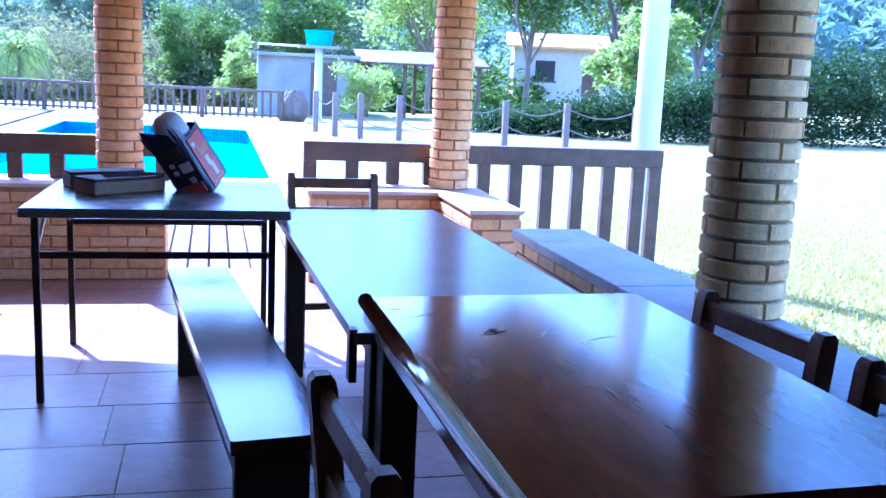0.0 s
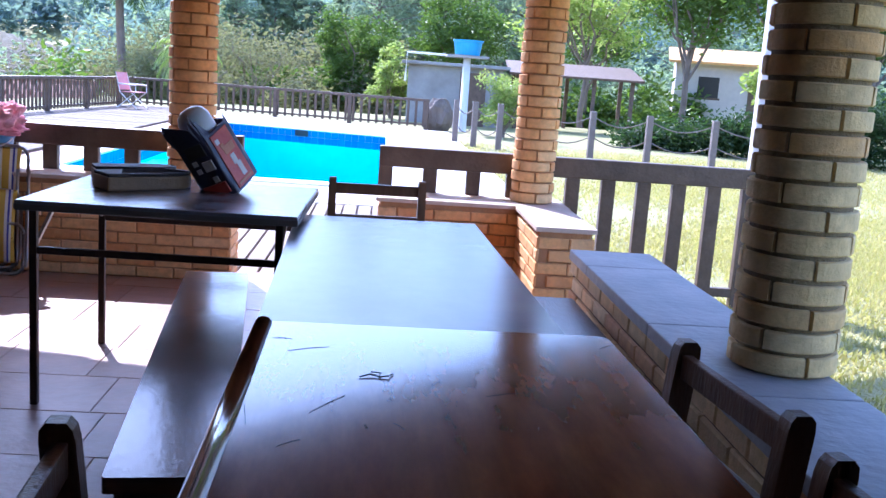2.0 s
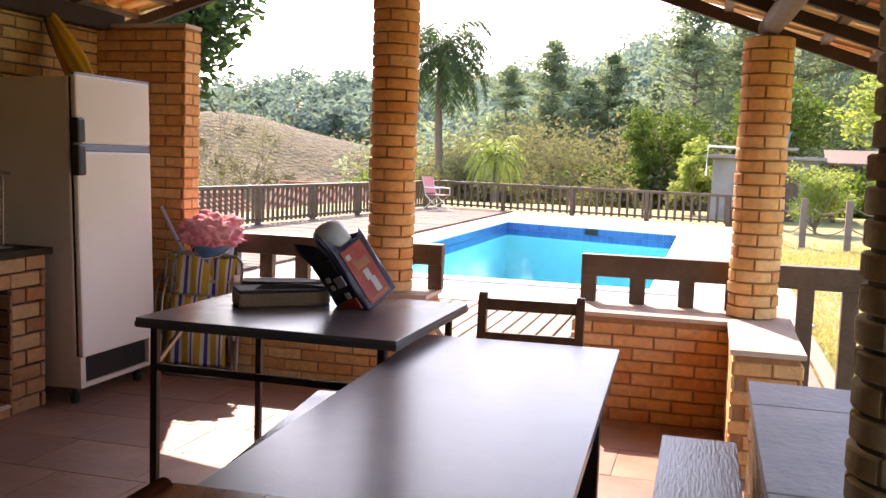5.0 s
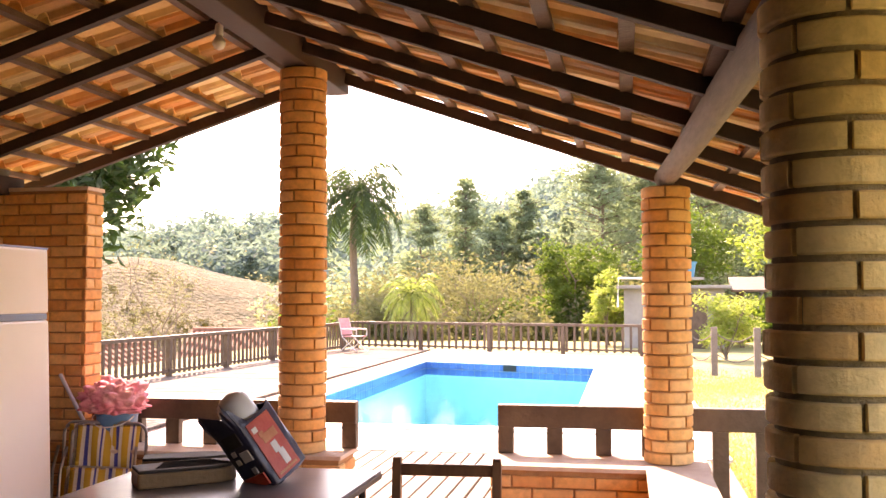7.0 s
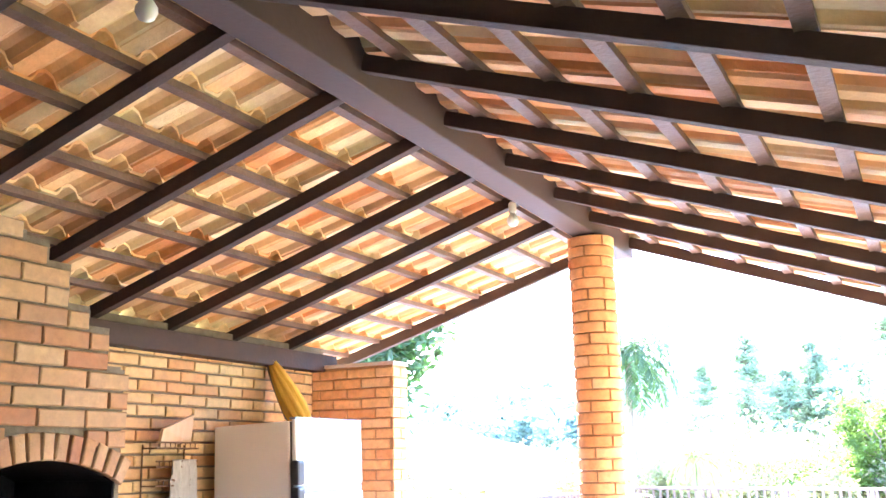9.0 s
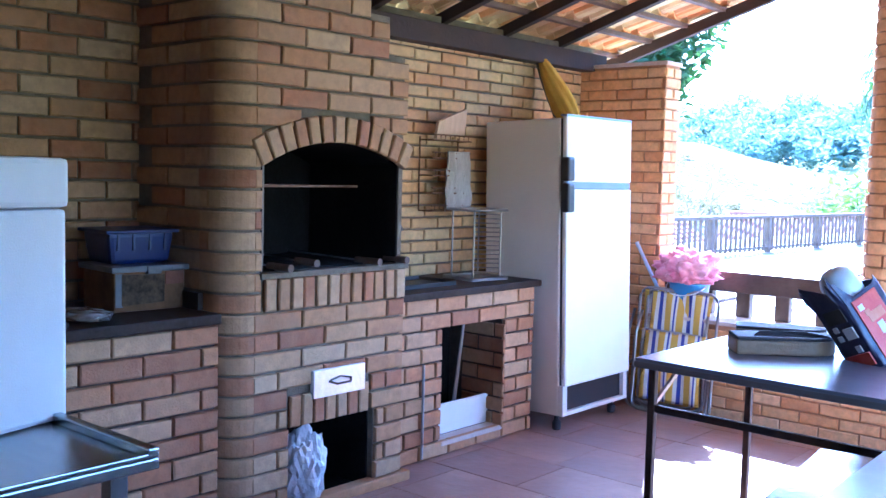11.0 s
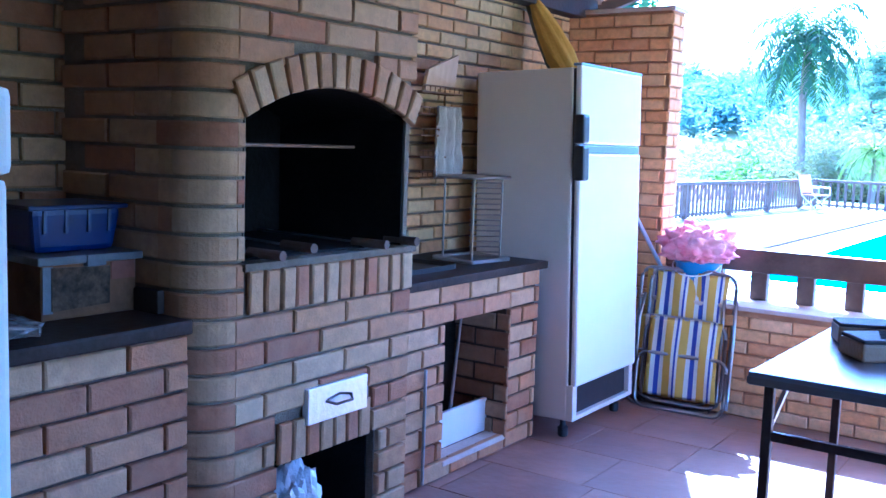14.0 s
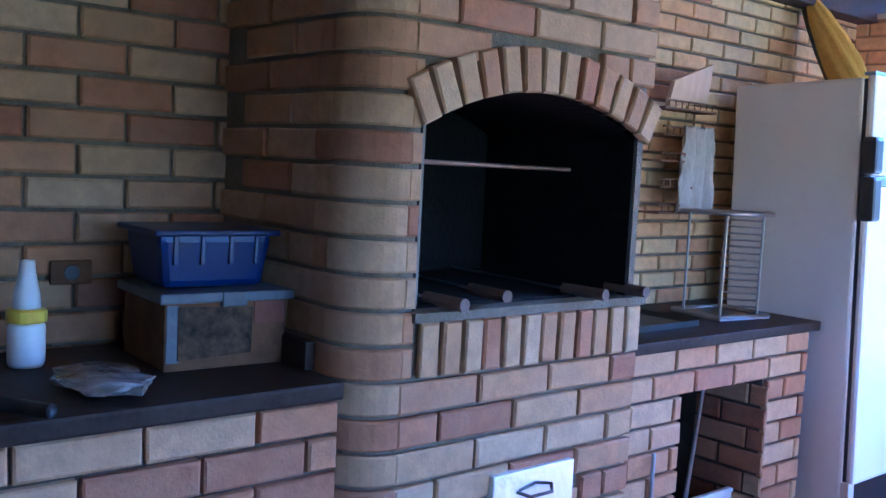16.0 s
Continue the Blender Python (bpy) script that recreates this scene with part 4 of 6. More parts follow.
cuboid(bm, WEST, CF - 0.022, 4.478, 4.985, 0.665, 0.83)
cuboid(bm, WEST, CF - 0.40, 4.478, 4.985, 0, 0.665)
cuboid(bm, WEST, CF - 0.022, 4.478, 4.985, 0, 0.06)
part("core", bm, M_MORTAR, cr)
# black sheet paints the shade at the back of the bay
part("bay_back", box(CF - 0.41, CF - 0.392, 4.47, 4.98, 0.06, 0.665), M_SOOT_SHADE, cr)
M_COUNTER = palette("counter_brick", [(0.46, 0.235, 0.11), (0.50, 0.29, 0.145), (0.40, 0.18, 0.08), (0.48, 0.30, 0.155), (0.34, 0.15, 0.07), (0.44, 0.215, 0.098)], smear=(0.42, 0.27, 0.14))
lay_bricks(cr, (CF - 0.024, 4.058, 0), 90, 1.195, 0.83, 0.225, 0.083, M_COUNTER, holes=[(0.42, 0.93, 0.06, 0.665)], depth=0.024, first=0.03)
lay_bricks(cr, (WEST + 0.25, 4.977, 0), 0, 0.30, 0.665, 0.225, 0.083, M_COUNTER, depth=0.010, first=0.0, z0=0.06)
part("sill", box(CF - 0.10, CF + 0.004, 4.478, 4.985, 0.05, 0.075), M_CAP, cr, bevel=0.006)
M_GRANITE = mat("dark_stone_top", (0.022, 0.014, 0.010), 0.5, second=(0.045, 0.030, 0.022), scale=30, bump=0.15, fine=50, stains=(0.06, 0.043, 0.032), stain_scale=3, spec=0.14)
top = part("worktop", box(WEST + 0.003, CF + 0.03, 4.056, 5.278, 0.828, 0.865), M_GRANITE, cr, "dark stone worktop with an inset sink", bevel=0.005)
# black plate laid on the slab paints the sink's dark hollow
bm = bmesh.new()
cuboid(bm, -1.80, -1.52, 4.28, 4.70, 0.8655, 0.869)
part("sink", bm, M_BLACK, top, bevel=0.02)
bm = bmesh.new()
tube(bm, [(-1.93, 4.45, 1.0), (-1.86, 4.45, 1.0), (-1.84, 4.45, 1.03), (-1.82, 4.45, 1.15), (-1.78, 4.45, 1.19), (-1.72, 4.45, 1.185), (-1.70, 4.45, 1.15)], 0.010, 10)
tagged(part("tap", bm, M_STEEL, smooth=True), "slim chrome swan-neck tap on the brick wall", "tap")
bm = box(CF - 0.12, CF - 0.10, 4.47, 4.98, 0.075, 0.235)
tagged(part("board", bm, M_WHITEPAINT, bevel=0.004), "white painted board closing the bottom of the bay", "board")
for k, (a, b) in enumerate((((-1.55, 4.70, 0.235), (-1.55, 4.80, 0.68)), ((-1.56, 4.73, 0.235), (-1.57, 4.83, 0.68)))):
    bm = bmesh.new()
    tube(bm, [(a[0], a[1], 0.0 + 0.08), b], 0.006, 6)
    tagged(part("rod", bm, M_STEEL), "thin pale metal rod leaning inside the counter bay", "rod", "rods in the bay")
bm = bmesh.new()
cuboid(bm, -1.66, -1.55, 4.50, 4.62, 0.075, 0.28)
tagged(part("bin", bm, M_BLACK, bevel=0.015), "small dark plastic bin in the counter bay", "bin")
bm = bmesh.new()
tube(bm, [(CF + 0.012, 4.32, 0.02), (CF + 0.012, 4.32, 0.50)], 0.007, 8)
tagged(part("conduit", bm, M_STONE), "grey conduit running up the brick counter", "pipe")

# left counter
cl = thing("counter", "brick counter with a worn dark stone top", "counter")
LF = -1.345
part("core", box(WEST, LF - 0.024, 1.0, GY0 - 0.002, 0, 0.84), M_MORTAR, cl)
lay_bricks(cl, (LF - 0.024, 1.0, 0), 90, GY0 - 1.0, 0.84, 0.25, 0.084, M_COUNTER, depth=0.024, first=-0.02)
part("worktop", box(WEST + 0.003, LF + 0.025, 0.98, GY0 - 0.003, 0.842, 0.885), M_GRANITE, cl, bevel=0.008)
part("upstand", box(WEST + 0.3, LF - 0.10, GY0 - 0.03, GY0 - 0.004, 0.886, 0.955), M_GRANITE, cl, bevel=0.005)

# things on the left counter
M_CARD = mat("cardboard", (0.13, 0.062, 0.026), 0.8, second=(0.21, 0.115, 0.052), scale=6, bump=0.2, stains=(0.03, 0.02, 0.014), stain_scale=8, spec=0.2)
M_CLEAR = mat("clear_lid_plastic", (0.11, 0.115, 0.13), 0.35, second=(0.17, 0.18, 0.20), scale=10, bump=0.2, spec=0.3)
M_BLUE = mat("blue_plastic", (0.004, 0.014, 0.085), 0.35, second=(0.006, 0.02, 0.11), scale=6, bump=0.05)
M_INKDARK = mat("dark_print", (0.012, 0.010, 0.009), 0.5, scale=20, bump=0.05)
bx = thing("storage_box", "cardboard-lined storage box with foil on its end", "box", pose(-1.69, 2.905, 0.886, 0, 0, -3))
part("body", box(-0.13, 0.13, -0.16, 0.14, 0, 0.155), M_CARD, bx, bevel=0.006)
part("lid", box(-0.145, 0.145, -0.175, 0.155, 0.155, 0.178), M_CLEAR, bx, "cloudy plastic lid", bevel=0.005)
part("clip", box(0.12, 0.15, -0.03, 0.03, 0.145, 0.178), M_CLEAR, bx, bevel=0.004)
bm = bmesh.new()
for v in cuboid(bm, 0.128, 0.136, -0.13, 0.05, 0.03, 0.145):
    v.co += Vector((0.004 * noise.noise(v.co * 40), 0, 0.01 * noise.noise(v.co * 25)))
part("foil", bm, mat("dark_foil", (0.018, 0.014, 0.011), 0.6, spec=0.15, second=(0.12, 0.075, 0.04), scale=34, bump=0.5, fine=26, bump_dist=0.01), bx, "crumpled foil")
part("tape", box(0.1305, 0.1325, -0.155, -0.125, 0.02, 0.15), M_CLEAR, bx, "shiny packing tape")
bm = bmesh.new()
tube(bm, [(0.130, -0.105, 0.085), (0.1345, -0.105, 0.085)], 0.024, 20)
part("round_mark", bm, M_INKDARK, bx, "round dark printed mark")
part("flap", box(0.1305, 0.1345, 0.055, 0.135, 0.10, 0.152), mat("red_card", (0.16, 0.05, 0.025), 0.7, second=(0.22, 0.08, 0.04), scale=12, bump=0.2), bx, "reddish torn cardboard flap", bevel=0.001)
tub = thing("tub", "blue plastic tub stacked on the storage box", "tub", pose(-1.715, 2.885, 1.066, 0, 0, -3))
bm = bmesh.new()
cuboid(bm, -0.115, 0.115, -0.14, 0.14, 0, 0.125)
for v in bm.verts:
    if v.co.z < 0.01:
        v.co.x *= 0.86; v.co.y *= 0.88
part("body", bm, M_BLUE, tub, bevel=0.018)
part("rim", box(-0.128, 0.128, -0.155, 0.155, 0.122, 0.136), M_BLUE, tub, bevel=0.006)
for y in (-0.10, -0.035, 0.035, 0.10):
    part("rib", box(0.104, 0.116, y - 0.006, y + 0.006, 0.055, 0.121), M_BLUE, tub, bevel=0.003)
bt = thing("bottle", "white squeeze bottle with a yellow collar", "bottle", pose(-1.77, 2.508, 0.886))
M_YELLOW = mat("yellow_plastic", (0.75, 0.55, 0.03), 0.35, second=(0.8, 0.6, 0.05), scale=9, bump=0.03)
M_WHITEPL = mat("white_plastic", (0.78, 0.78, 0.77), 0.35, second=(0.82, 0.82, 0.81), scale=5, bump=0.05)
part("body", lathe([(0.036, 0), (0.04, 0.01), (0.04, 0.09), (0.034, 0.10)], 20), M_WHITEPL, bt, smooth=True)
part("collar", lathe([(0.042, 0.10), (0.043, 0.105), (0.043, 0.125), (0.036, 0.13)], 20), M_YELLOW, bt, "yellow collar")
part("spout", lathe([(0.030, 0.13), (0.028, 0.16), (0.018, 0.21), (0.016, 0.235), (0.010, 0.237)], 20), M_WHITEPL, bt, smooth=True)
pk = crumple((0.14, 0.10, 0.022), 8, 0.18, 3, 7)
ob = tagged(part("package", pk, mat("packet_film", (0.10, 0.09, 0.08), 0.22, second=(0.30, 0.29, 0.28), scale=16, bump=0.7, fine=20, bump_dist=0.01)), "clear plastic packet of cutlery lying on the counter", "packet")
ob.location = (-1.50, 2.58, 0.905)
bm = bmesh.new()
tube(bm, [(-1.42, 2.35, 0.90), (-1.30, 2.41, 0.905)], 0.014, 12)
tagged(part("pan_handle", bm, M_BLACK, smooth=True), "black rounded handle of a pan", "handle")
sk = thing("wall_socket", "brown wall socket with a round outlet", "socket", pose(WEST + 0.004, 2.662, 1.07))
part("plate", box(0, 0.012, -0.05, 0.05, -0.03, 0.03), M_CARD, sk, bevel=0.004)
bm = bmesh.new()
tube(bm, [(0.010, 0, 0), (0.016, 0, 0)], 0.019, 16)
part("outlet", bm, M_BLACK, sk)

# ---- wall rack, towel, dish rack ----
rk = thing("wire_rack", "rusty wire rack hung on the brick wall", "rack", pose(WEST + 0.003, 4.995, 1.24))
for y in (-0.165, 0.165):
    bm = bmesh.new()
    tube(bm, [(0.01, y, 0), (0.01, y, 0.42)], 0.005, 6)
    part("upright_wire", bm, M_RUST, rk)
for z in (0.0, 0.10, 0.20, 0.30, 0.40):
    bm = bmesh.new()
    tube(bm, [(0.01, -0.165, z), (0.11, -0.165, z), (0.11, 0.165, z), (0.01, 0.165, z)], 0.005, 6)
    shelf = part("shelf_frame", bm, M_RUST, rk)
    bm = bmesh.new()
    tube(bm, [(0.11, -0.165, z + 0.03), (0.11, 0.165, z + 0.03)], 0.0045, 6)
    part("guard_wire", bm, M_RUST, shelf)
    for k in range(8):
        y = -0.14 + 0.04 * k
        bm = bmesh.new()
        tube(bm, [(0.01, y, z), (0.11, y, z), (0.11, y, z + 0.03)], 0.0038, 5)
        part("cross_wire", bm, M_RUST, shelf)
M_PALEWOOD = mat("pale_wood", (0.52, 0.35, 0.19), 0.6, second=(0.62, 0.43, 0.25), scale=7, bump=0.2, stretch=(1, 5, 1))
bm = box(0.075, 0.095, -0.10, 0.15, 0.385, 0.51)
for v in bm.verts:
    if v.co.z > 0.45:
        v.co.z += 0.06 * (v.co.y + 0.1) / 0.25 - 0.03
        v.co.x += 0.03
wb_ = part("wooden_board", bm, M_PALEWOOD, None, bevel=0.003)
wb_.matrix_basis = pose(WEST + 0.003, 5.01, 1.275, 6, 0, 0)
tagged(wb_, "pale wooden board resting on the wire rack", "board")
M_TOWEL = mat("dish_towel", (0.50, 0.48, 0.46), 0.95, second=(0.62, 0.60, 0.57), scale=20, bump=0.8, fine=90, stretch=(1, 6, 1))
bm = bmesh.new()
bmesh.ops.create_grid(bm, x_segments=24, y_segments=30, size=0.5)
for v in bm.verts:
    u, w = v.co.x, v.co.y
    v.co = Vector((0.125 + 0.018 * math.sin(u * 22 + 2 * noise.noise((u * 4, w * 3, 1))) + 0.01 * noise.noise((u * 9, w * 6, 4)), u * 0.25 * (1 - 0.12 * (w + 0.5)), w * 0.33 + 0.012 * noise.noise((u * 12, 0, 7)) * (0.5 - w)))
bmesh.ops.solidify(bm, geom=bm.faces[:], thickness=0.004)
tw = tagged(part("dish_towel", bm, M_TOWEL, smooth=True), "grey cotton dish towel hanging from the wire rack", "towel")
tw.location = (WEST + 0.003, 5.04, 1.415)

dr = thing("dish_rack", "tall chrome wire dish rack on the stone worktop", "rack", pose(-1.645, 5.0, 0.866, 0, 0, -8))
for z, s in ((0.012, 1.0), (0.39, 0.95)):
    bm = bmesh.new()
    tube(bm, [(-0.12 * s, -0.13 * s, z), (0.12 * s, -0.13 * s, z), (0.12 * s, 0.13 * s, z), (-0.12 * s, 0.13 * s, z), (-0.12 * s, -0.13 * s, z)], 0.008, 8)
    part("frame", bm, M_STEEL, dr, smooth=True)
for x, y in ((-0.09, -0.10), (0.09, -0.10), (-0.09, 0.10), (0.09, 0.10)):
    bm = bmesh.new()
    tube(bm, [(x, y, 0.012), (x, y, 0.39)], 0.005, 6)
    part("post", bm, M_STEEL, dr)
for k in range(14):
    bm = bmesh.new()
    tube(bm, [(0.0, -0.02, 0.04 + 0.025 * k), (0.09, 0.10, 0.04 + 0.025 * k)], 0.004, 5)
    part("rung", bm, M_STEEL, dr)
part("tray", box(-0.125, 0.125, -0.135, 0.135, 0.0, 0.006), M_STEEL, dr, bevel=0.002)

# ---- fridge ----
fr = thing("fridge", "old cream two-door fridge with black handles", "fridge", pose(0.055, -0.009, 0.063, 0, -2.0, 0))
FX = -1.28
part("body", box(-1.845, FX - 0.032, 5.318, 6.02, 0.075, 1.765), M_FRIDGE, fr, bevel=0.012)
part("seal", box(FX - 0.034, FX - 0.018, 5.328, 6.01, 0.25, 1.76), M_BLACK, fr)
d1 = part("freezer_door", box(FX - 0.02, FX + 0.012, 5.322, 6.02, 1.405, 1.775), M_FRIDGE_DOOR, fr, bevel=0.014)
d2 = part("door", box(FX - 0.02, FX + 0.012, 5.322, 6.02, 0.245, 1.365), M_FRIDGE_DOOR, fr, bevel=0.014)
M_TRIM = mat("blue_grey_trim", (0.20, 0.24, 0.33), 0.35, metal=0.4, scale=10, bump=0.05)
part("trim", box(FX - 0.018, FX + 0.004, 5.325, 6.015, 1.367, 1.403), M_TRIM, fr, bevel=0.004)
part("top_trim", box(FX - 0.03, FX + 0.013, 5.318, 6.02, 1.772, 1.784), M_TRIM, fr, bevel=0.003)
part("handle", box(FX - 0.022, FX + 0.036, 5.305, 5.372, 1.41, 1.545), M_BLACK, d1, bevel=0.014)
part("handle", box(FX - 0.022, FX + 0.036, 5.305, 5.372, 1.235, 1.40), M_BLACK, d2, bevel=0.014)
bm = bmesh.new()
cuboid(bm, FX - 0.06, FX - 0.004, 5.32, 5.365, 0.075, 0.25)
cuboid(bm, FX - 0.06, FX - 0.004, 5.975, 6.018, 0.075, 0.25)
cuboid(bm, FX - 0.06, FX - 0.004, 5.365, 5.975, 0.075, 0.098)
part("base_frame", bm, M_FRIDGE, fr, bevel=0.004)
part("base_recess", box(FX - 0.037, FX - 0.031, 5.36, 5.98, 0.098, 0.25), M_BLACK, fr)
for x in (-1.80, -1.36):
    for y in (5.37, 5.96):
        low = -0.016 if x > -1.5 else 0.0
        bm = lathe([(0.022, low), (0.026, low + 0.01), (0.026, 0.03), (0.014, 0.04), (0.014, 0.078)], 12)
        f_ = part("foot", bm, M_BLACK, fr, smooth=False)
        f_.location = (x, y, 0)

# folded sunshade on the fridge
M_SUNSHADE = mat("yellow_canvas", (0.62, 0.36, 0.03), 0.8, second=(0.72, 0.44, 0.05), scale=9, bump=0.4, fine=60)
M_SUNGREY = mat("grey_green_canvas", (0.14, 0.14, 0.11), 0.85, second=(0.20, 0.20, 0.16), scale=9, bump=0.4)
us = thing("folded_umbrella", "folded yellow garden umbrella lying on the fridge", "umbrella", Matrix.Translation((-1.655, 5.93, 1.79)) @ Euler((radians(5), radians(-29), 0)).to_matrix().to_4x4())


def folded_cloth(r_scale, squash):
    bm = bmesh.new()
    rings = []
    prof = [(0.05, 0.0), (0.095, 0.03), (0.105, 0.12), (0.09, 0.25), (0.06, 0.38), (0.03, 0.48), (0.012, 0.54)]
    for r, z in prof:
        ring = []
        for k in range(32):
            a = 2 * math.pi * k / 32
            rr = r * r_scale * (1 + 0.16 * math.cos(8 * a + z * 9))
            ring.append(bm.verts.new((rr * math.cos(a), rr * math.sin(a) * squash, z)))
        rings.append(ring)
    for a, b in zip(rings, rings[1:]):
        for k in range(32):
            bm.faces.new((a[k], a[(k + 1) % 32], b[(k + 1) % 32], b[k]))
    bm.faces.new(rings[0][::-1]); bm.faces.new(rings[-1])
    return bm


part("canopy", folded_cloth(0.72, 0.8), M_SUNSHADE, us, smooth=True)
f2 = part("lining", folded_cloth(0.55, 0.7), M_SUNGREY, us, "grey-green folded lining", smooth=True)
f2.location = (-0.05, 0.035, 0.0)
bm = bmesh.new()
tube(bm, [(0, 0, 0.02), (0, 0, 0.60)], 0.011, 10)
part("pole", bm, M_BATTEN, us)


# ---- tables ----
def round_slab(x0, x1, y0, y1, z0, z1, r):
    """A slab with rounded corners in plan."""
    bm = bmesh.new()
    pts = []
    for cx, cy, a0 in ((x1 - r, y1 - r, 0), (x0 + r, y1 - r, 90), (x0 + r, y0 + r, 180), (x1 - r, y0 + r, 270)):
        for k in range(6):
            a = radians(a0 + 18 * k)
            pts.append((cx + r * math.cos(a), cy + r * math.sin(a)))
    lo = [bm.verts.new((*p, z0)) for p in pts]
    hi = [bm.verts.new((*p, z1)) for p in pts]
    n = len(pts)
    for k in range(n):
        bm.faces.new((lo[k], lo[(k + 1) % n], hi[(k + 1) % n], hi[k]))
    bm.faces.new(hi); bm.faces.new(lo[::-1])
    return bm


wt_ = thing("wooden_table", "long varnished dark red-brown wooden table with scuffed top", "table", pose(1.452, 1.70, 0, 0, 0, 1.2))
part("tabletop", round_slab(-0.372, 0.372, -0.47, 0.735, 0.746, 0.80, 0.03), M_TABLEWOOD, wt_, bevel=0.02)
for x in (-0.30, 0.30):
    for y in (-0.38, 0.62):
        part("leg", box(x - 0.045, x + 0.045, y - 0.045, y + 0.045, 0, 0.752), M_BENCH_DARK, wt_, bevel=0.006)
for x in (-0.30, 0.30):
    part("apron", box(x - 0.015, x + 0.015, -0.335, 0.575, 0.66, 0.752), M_BENCH_DARK, wt_)
for y in (-0.38, 0.62):
    part("apron", box(-0.255, 0.255, y - 0.015, y + 0.015, 0.66, 0.752), M_BENCH_DARK, wt_)
bm = bmesh.new()
tube(bm, [(-0.366, -0.465, 0.795), (-0.366, 0.72, 0.795)], 0.019, 14)
part("edge_lip", bm, M_TABLEWOOD, wt_, "rounded varnished edge", smooth=True)
# scratches and a leaf stalk on the varnish
M_SCRATCH = mat("scratch", (0.05, 0.02, 0.012), 0.5, scale=20, bump=0.1)
rng = random.Random(12)
for k in range(9):
    x, y, a, ln = rng.uniform(-0.34, 0.34), rng.uniform(-0.2, 0.68), rng.uniform(0, 6.28), rng.uniform(0.03, 0.11)
    bm = bmesh.new()
    tube(bm, [(x, y, 0.8003), (x + ln * 0.5 * math.cos(a), y + ln * 0.5 * math.sin(a) + 0.004, 0.8005), (x + ln * math.cos(a), y + ln * math.sin(a), 0.8003)], 0.0005, 4)
    part("scratch", bm, M_SCRATCH, wt_)
bm = bmesh.new()
for a in (0.2, 1.4, 2.7):
    tube(bm, [(0.0, 0.0, 0.002), (0.018 * math.cos(a), 0.018 * math.sin(a), 0.004), (0.035 * math.cos(a + 0.6), 0.03 * math.sin(a + 0.6), 0.002)], 0.0014, 5)
tw_ = tagged(part("twig", bm, M_BENCH_DARK), "thin dark twig lying on the wooden table", "twig")
tw_.location = (1.315, 2.075, 0.800)

ft = thing("dining_table", "long grey-brown laminate table on dark wooden legs", "table", pose(1.375, 3.36, 0, 0, 0, 2.0))
part("tabletop", round_slab(-0.375, 0.375, -1.00, 1.085, 0.700, 0.730, 0.012), M_FORMICA, ft, "worn grey-brown laminate top", bevel=0.004)
for x in (-0.29, 0.29):
    for y in (-0.95, 0.93):
        part("leg", box(x - 0.04, x + 0.04, y - 0.04, y + 0.04, 0, 0.70), M_BENCH_DARK, ft, bevel=0.005)
for x in (-0.29, 0.29):
    part("apron", box(x - 0.012, x + 0.012, -0.91, 0.89, 0.62, 0.70), M_BENCH_DARK, ft)
part("corner_bracket", box(-0.383, -0.363, -0.99, -0.95, 0.60, 0.735), M_IRON, ft, bevel=0.003)

lt = thing("folding_table", "square grey-brown laminate table on dark iron legs", "table", pose(0.502, 4.425, 0, 0, 0, -0.8))
part("tabletop", box(-0.51, 0.51, -0.465, 0.475, 0.752, 0.79), M_FORMICA, lt, "grey-brown laminate top", bevel=0.004)
part("edge_band", box(-0.512, 0.512, -0.467, 0.477, 0.756, 0.776), M_EDGE, lt)
for x in (-0.46, 0.44):
    for y in (-0.41, 0.43):
        bm = bmesh.new()
        cuboid(bm, x - 0.014, x + 0.014, y - 0.014, y + 0.014, 0.0, 0.752)
        part("leg", bm, M_IRON, lt, bevel=0.004)
for y in (-0.41, 0.43):
    part("stretcher", box(-0.446, 0.426, y - 0.010, y + 0.010, 0.585, 0.612), M_IRON, lt, bevel=0.003)
for x in (-0.46, 0.44):
    bm = bmesh.new()
    beam_between(bm, (x, -0.40, 0.61), (x, -0.17, 0.745), 0.012, 0.016)
    part("brace", bm, M_STEEL, lt)
    bm = bmesh.new()
    beam_between(bm, (x, 0.42, 0.61), (x, 0.19, 0.745), 0.012, 0.016)
    part("brace", bm, M_STEEL, lt)


# ---- benches ----
def bench(name, label, m, w, length, h, material):
    b = thing(name, label, "bench", m)
    bm = round_slab(-w / 2, w / 2, -length / 2, length / 2, h - 0.038, h, 0.012)
    part("seat", bm, material, b, bevel=0.005)
    for y in (-length / 2 + 0.17, length / 2 - 0.17):
        bm = bmesh.new()
        vs = cuboid(bm, -w / 2 + 0.03, w / 2 - 0.03, y - 0.022, y + 0.022, 0, h - 0.038)
        part("leg_board", bm, M_BENCH_DARK, b, bevel=0.004)
    for x in (-w / 2 + 0.03, w / 2 - 0.03):
        part("side_rail", box(x - 0.012, x + 0.012, -length / 2 + 0.05, length / 2 - 0.05, h - 0.12, h - 0.038), M_BENCH_DARK, b, bevel=0.003)
    return b


M_BENCH_DARK2 = mat("dark_bench_seat", (0.045, 0.032, 0.028), 0.3, second=(0.07, 0.05, 0.043), scale=5, bump=0.3, fine=25, stretch=(5, 0.6, 3), spec=0.4)
bench("wooden_bench", "long worn brown wooden bench with chipped varnish", pose(0.755, 3.45, 0, 0, 0, 6.6), 0.262, 2.11, 0.45, M_BENCH)
bench("wooden_bench", "narrow dark wooden bench beside the low brick wall", pose(2.022, 3.41, 0, 0, 0, 0.4), 0.255, 1.92, 0.45, M_BENCH_DARK2)


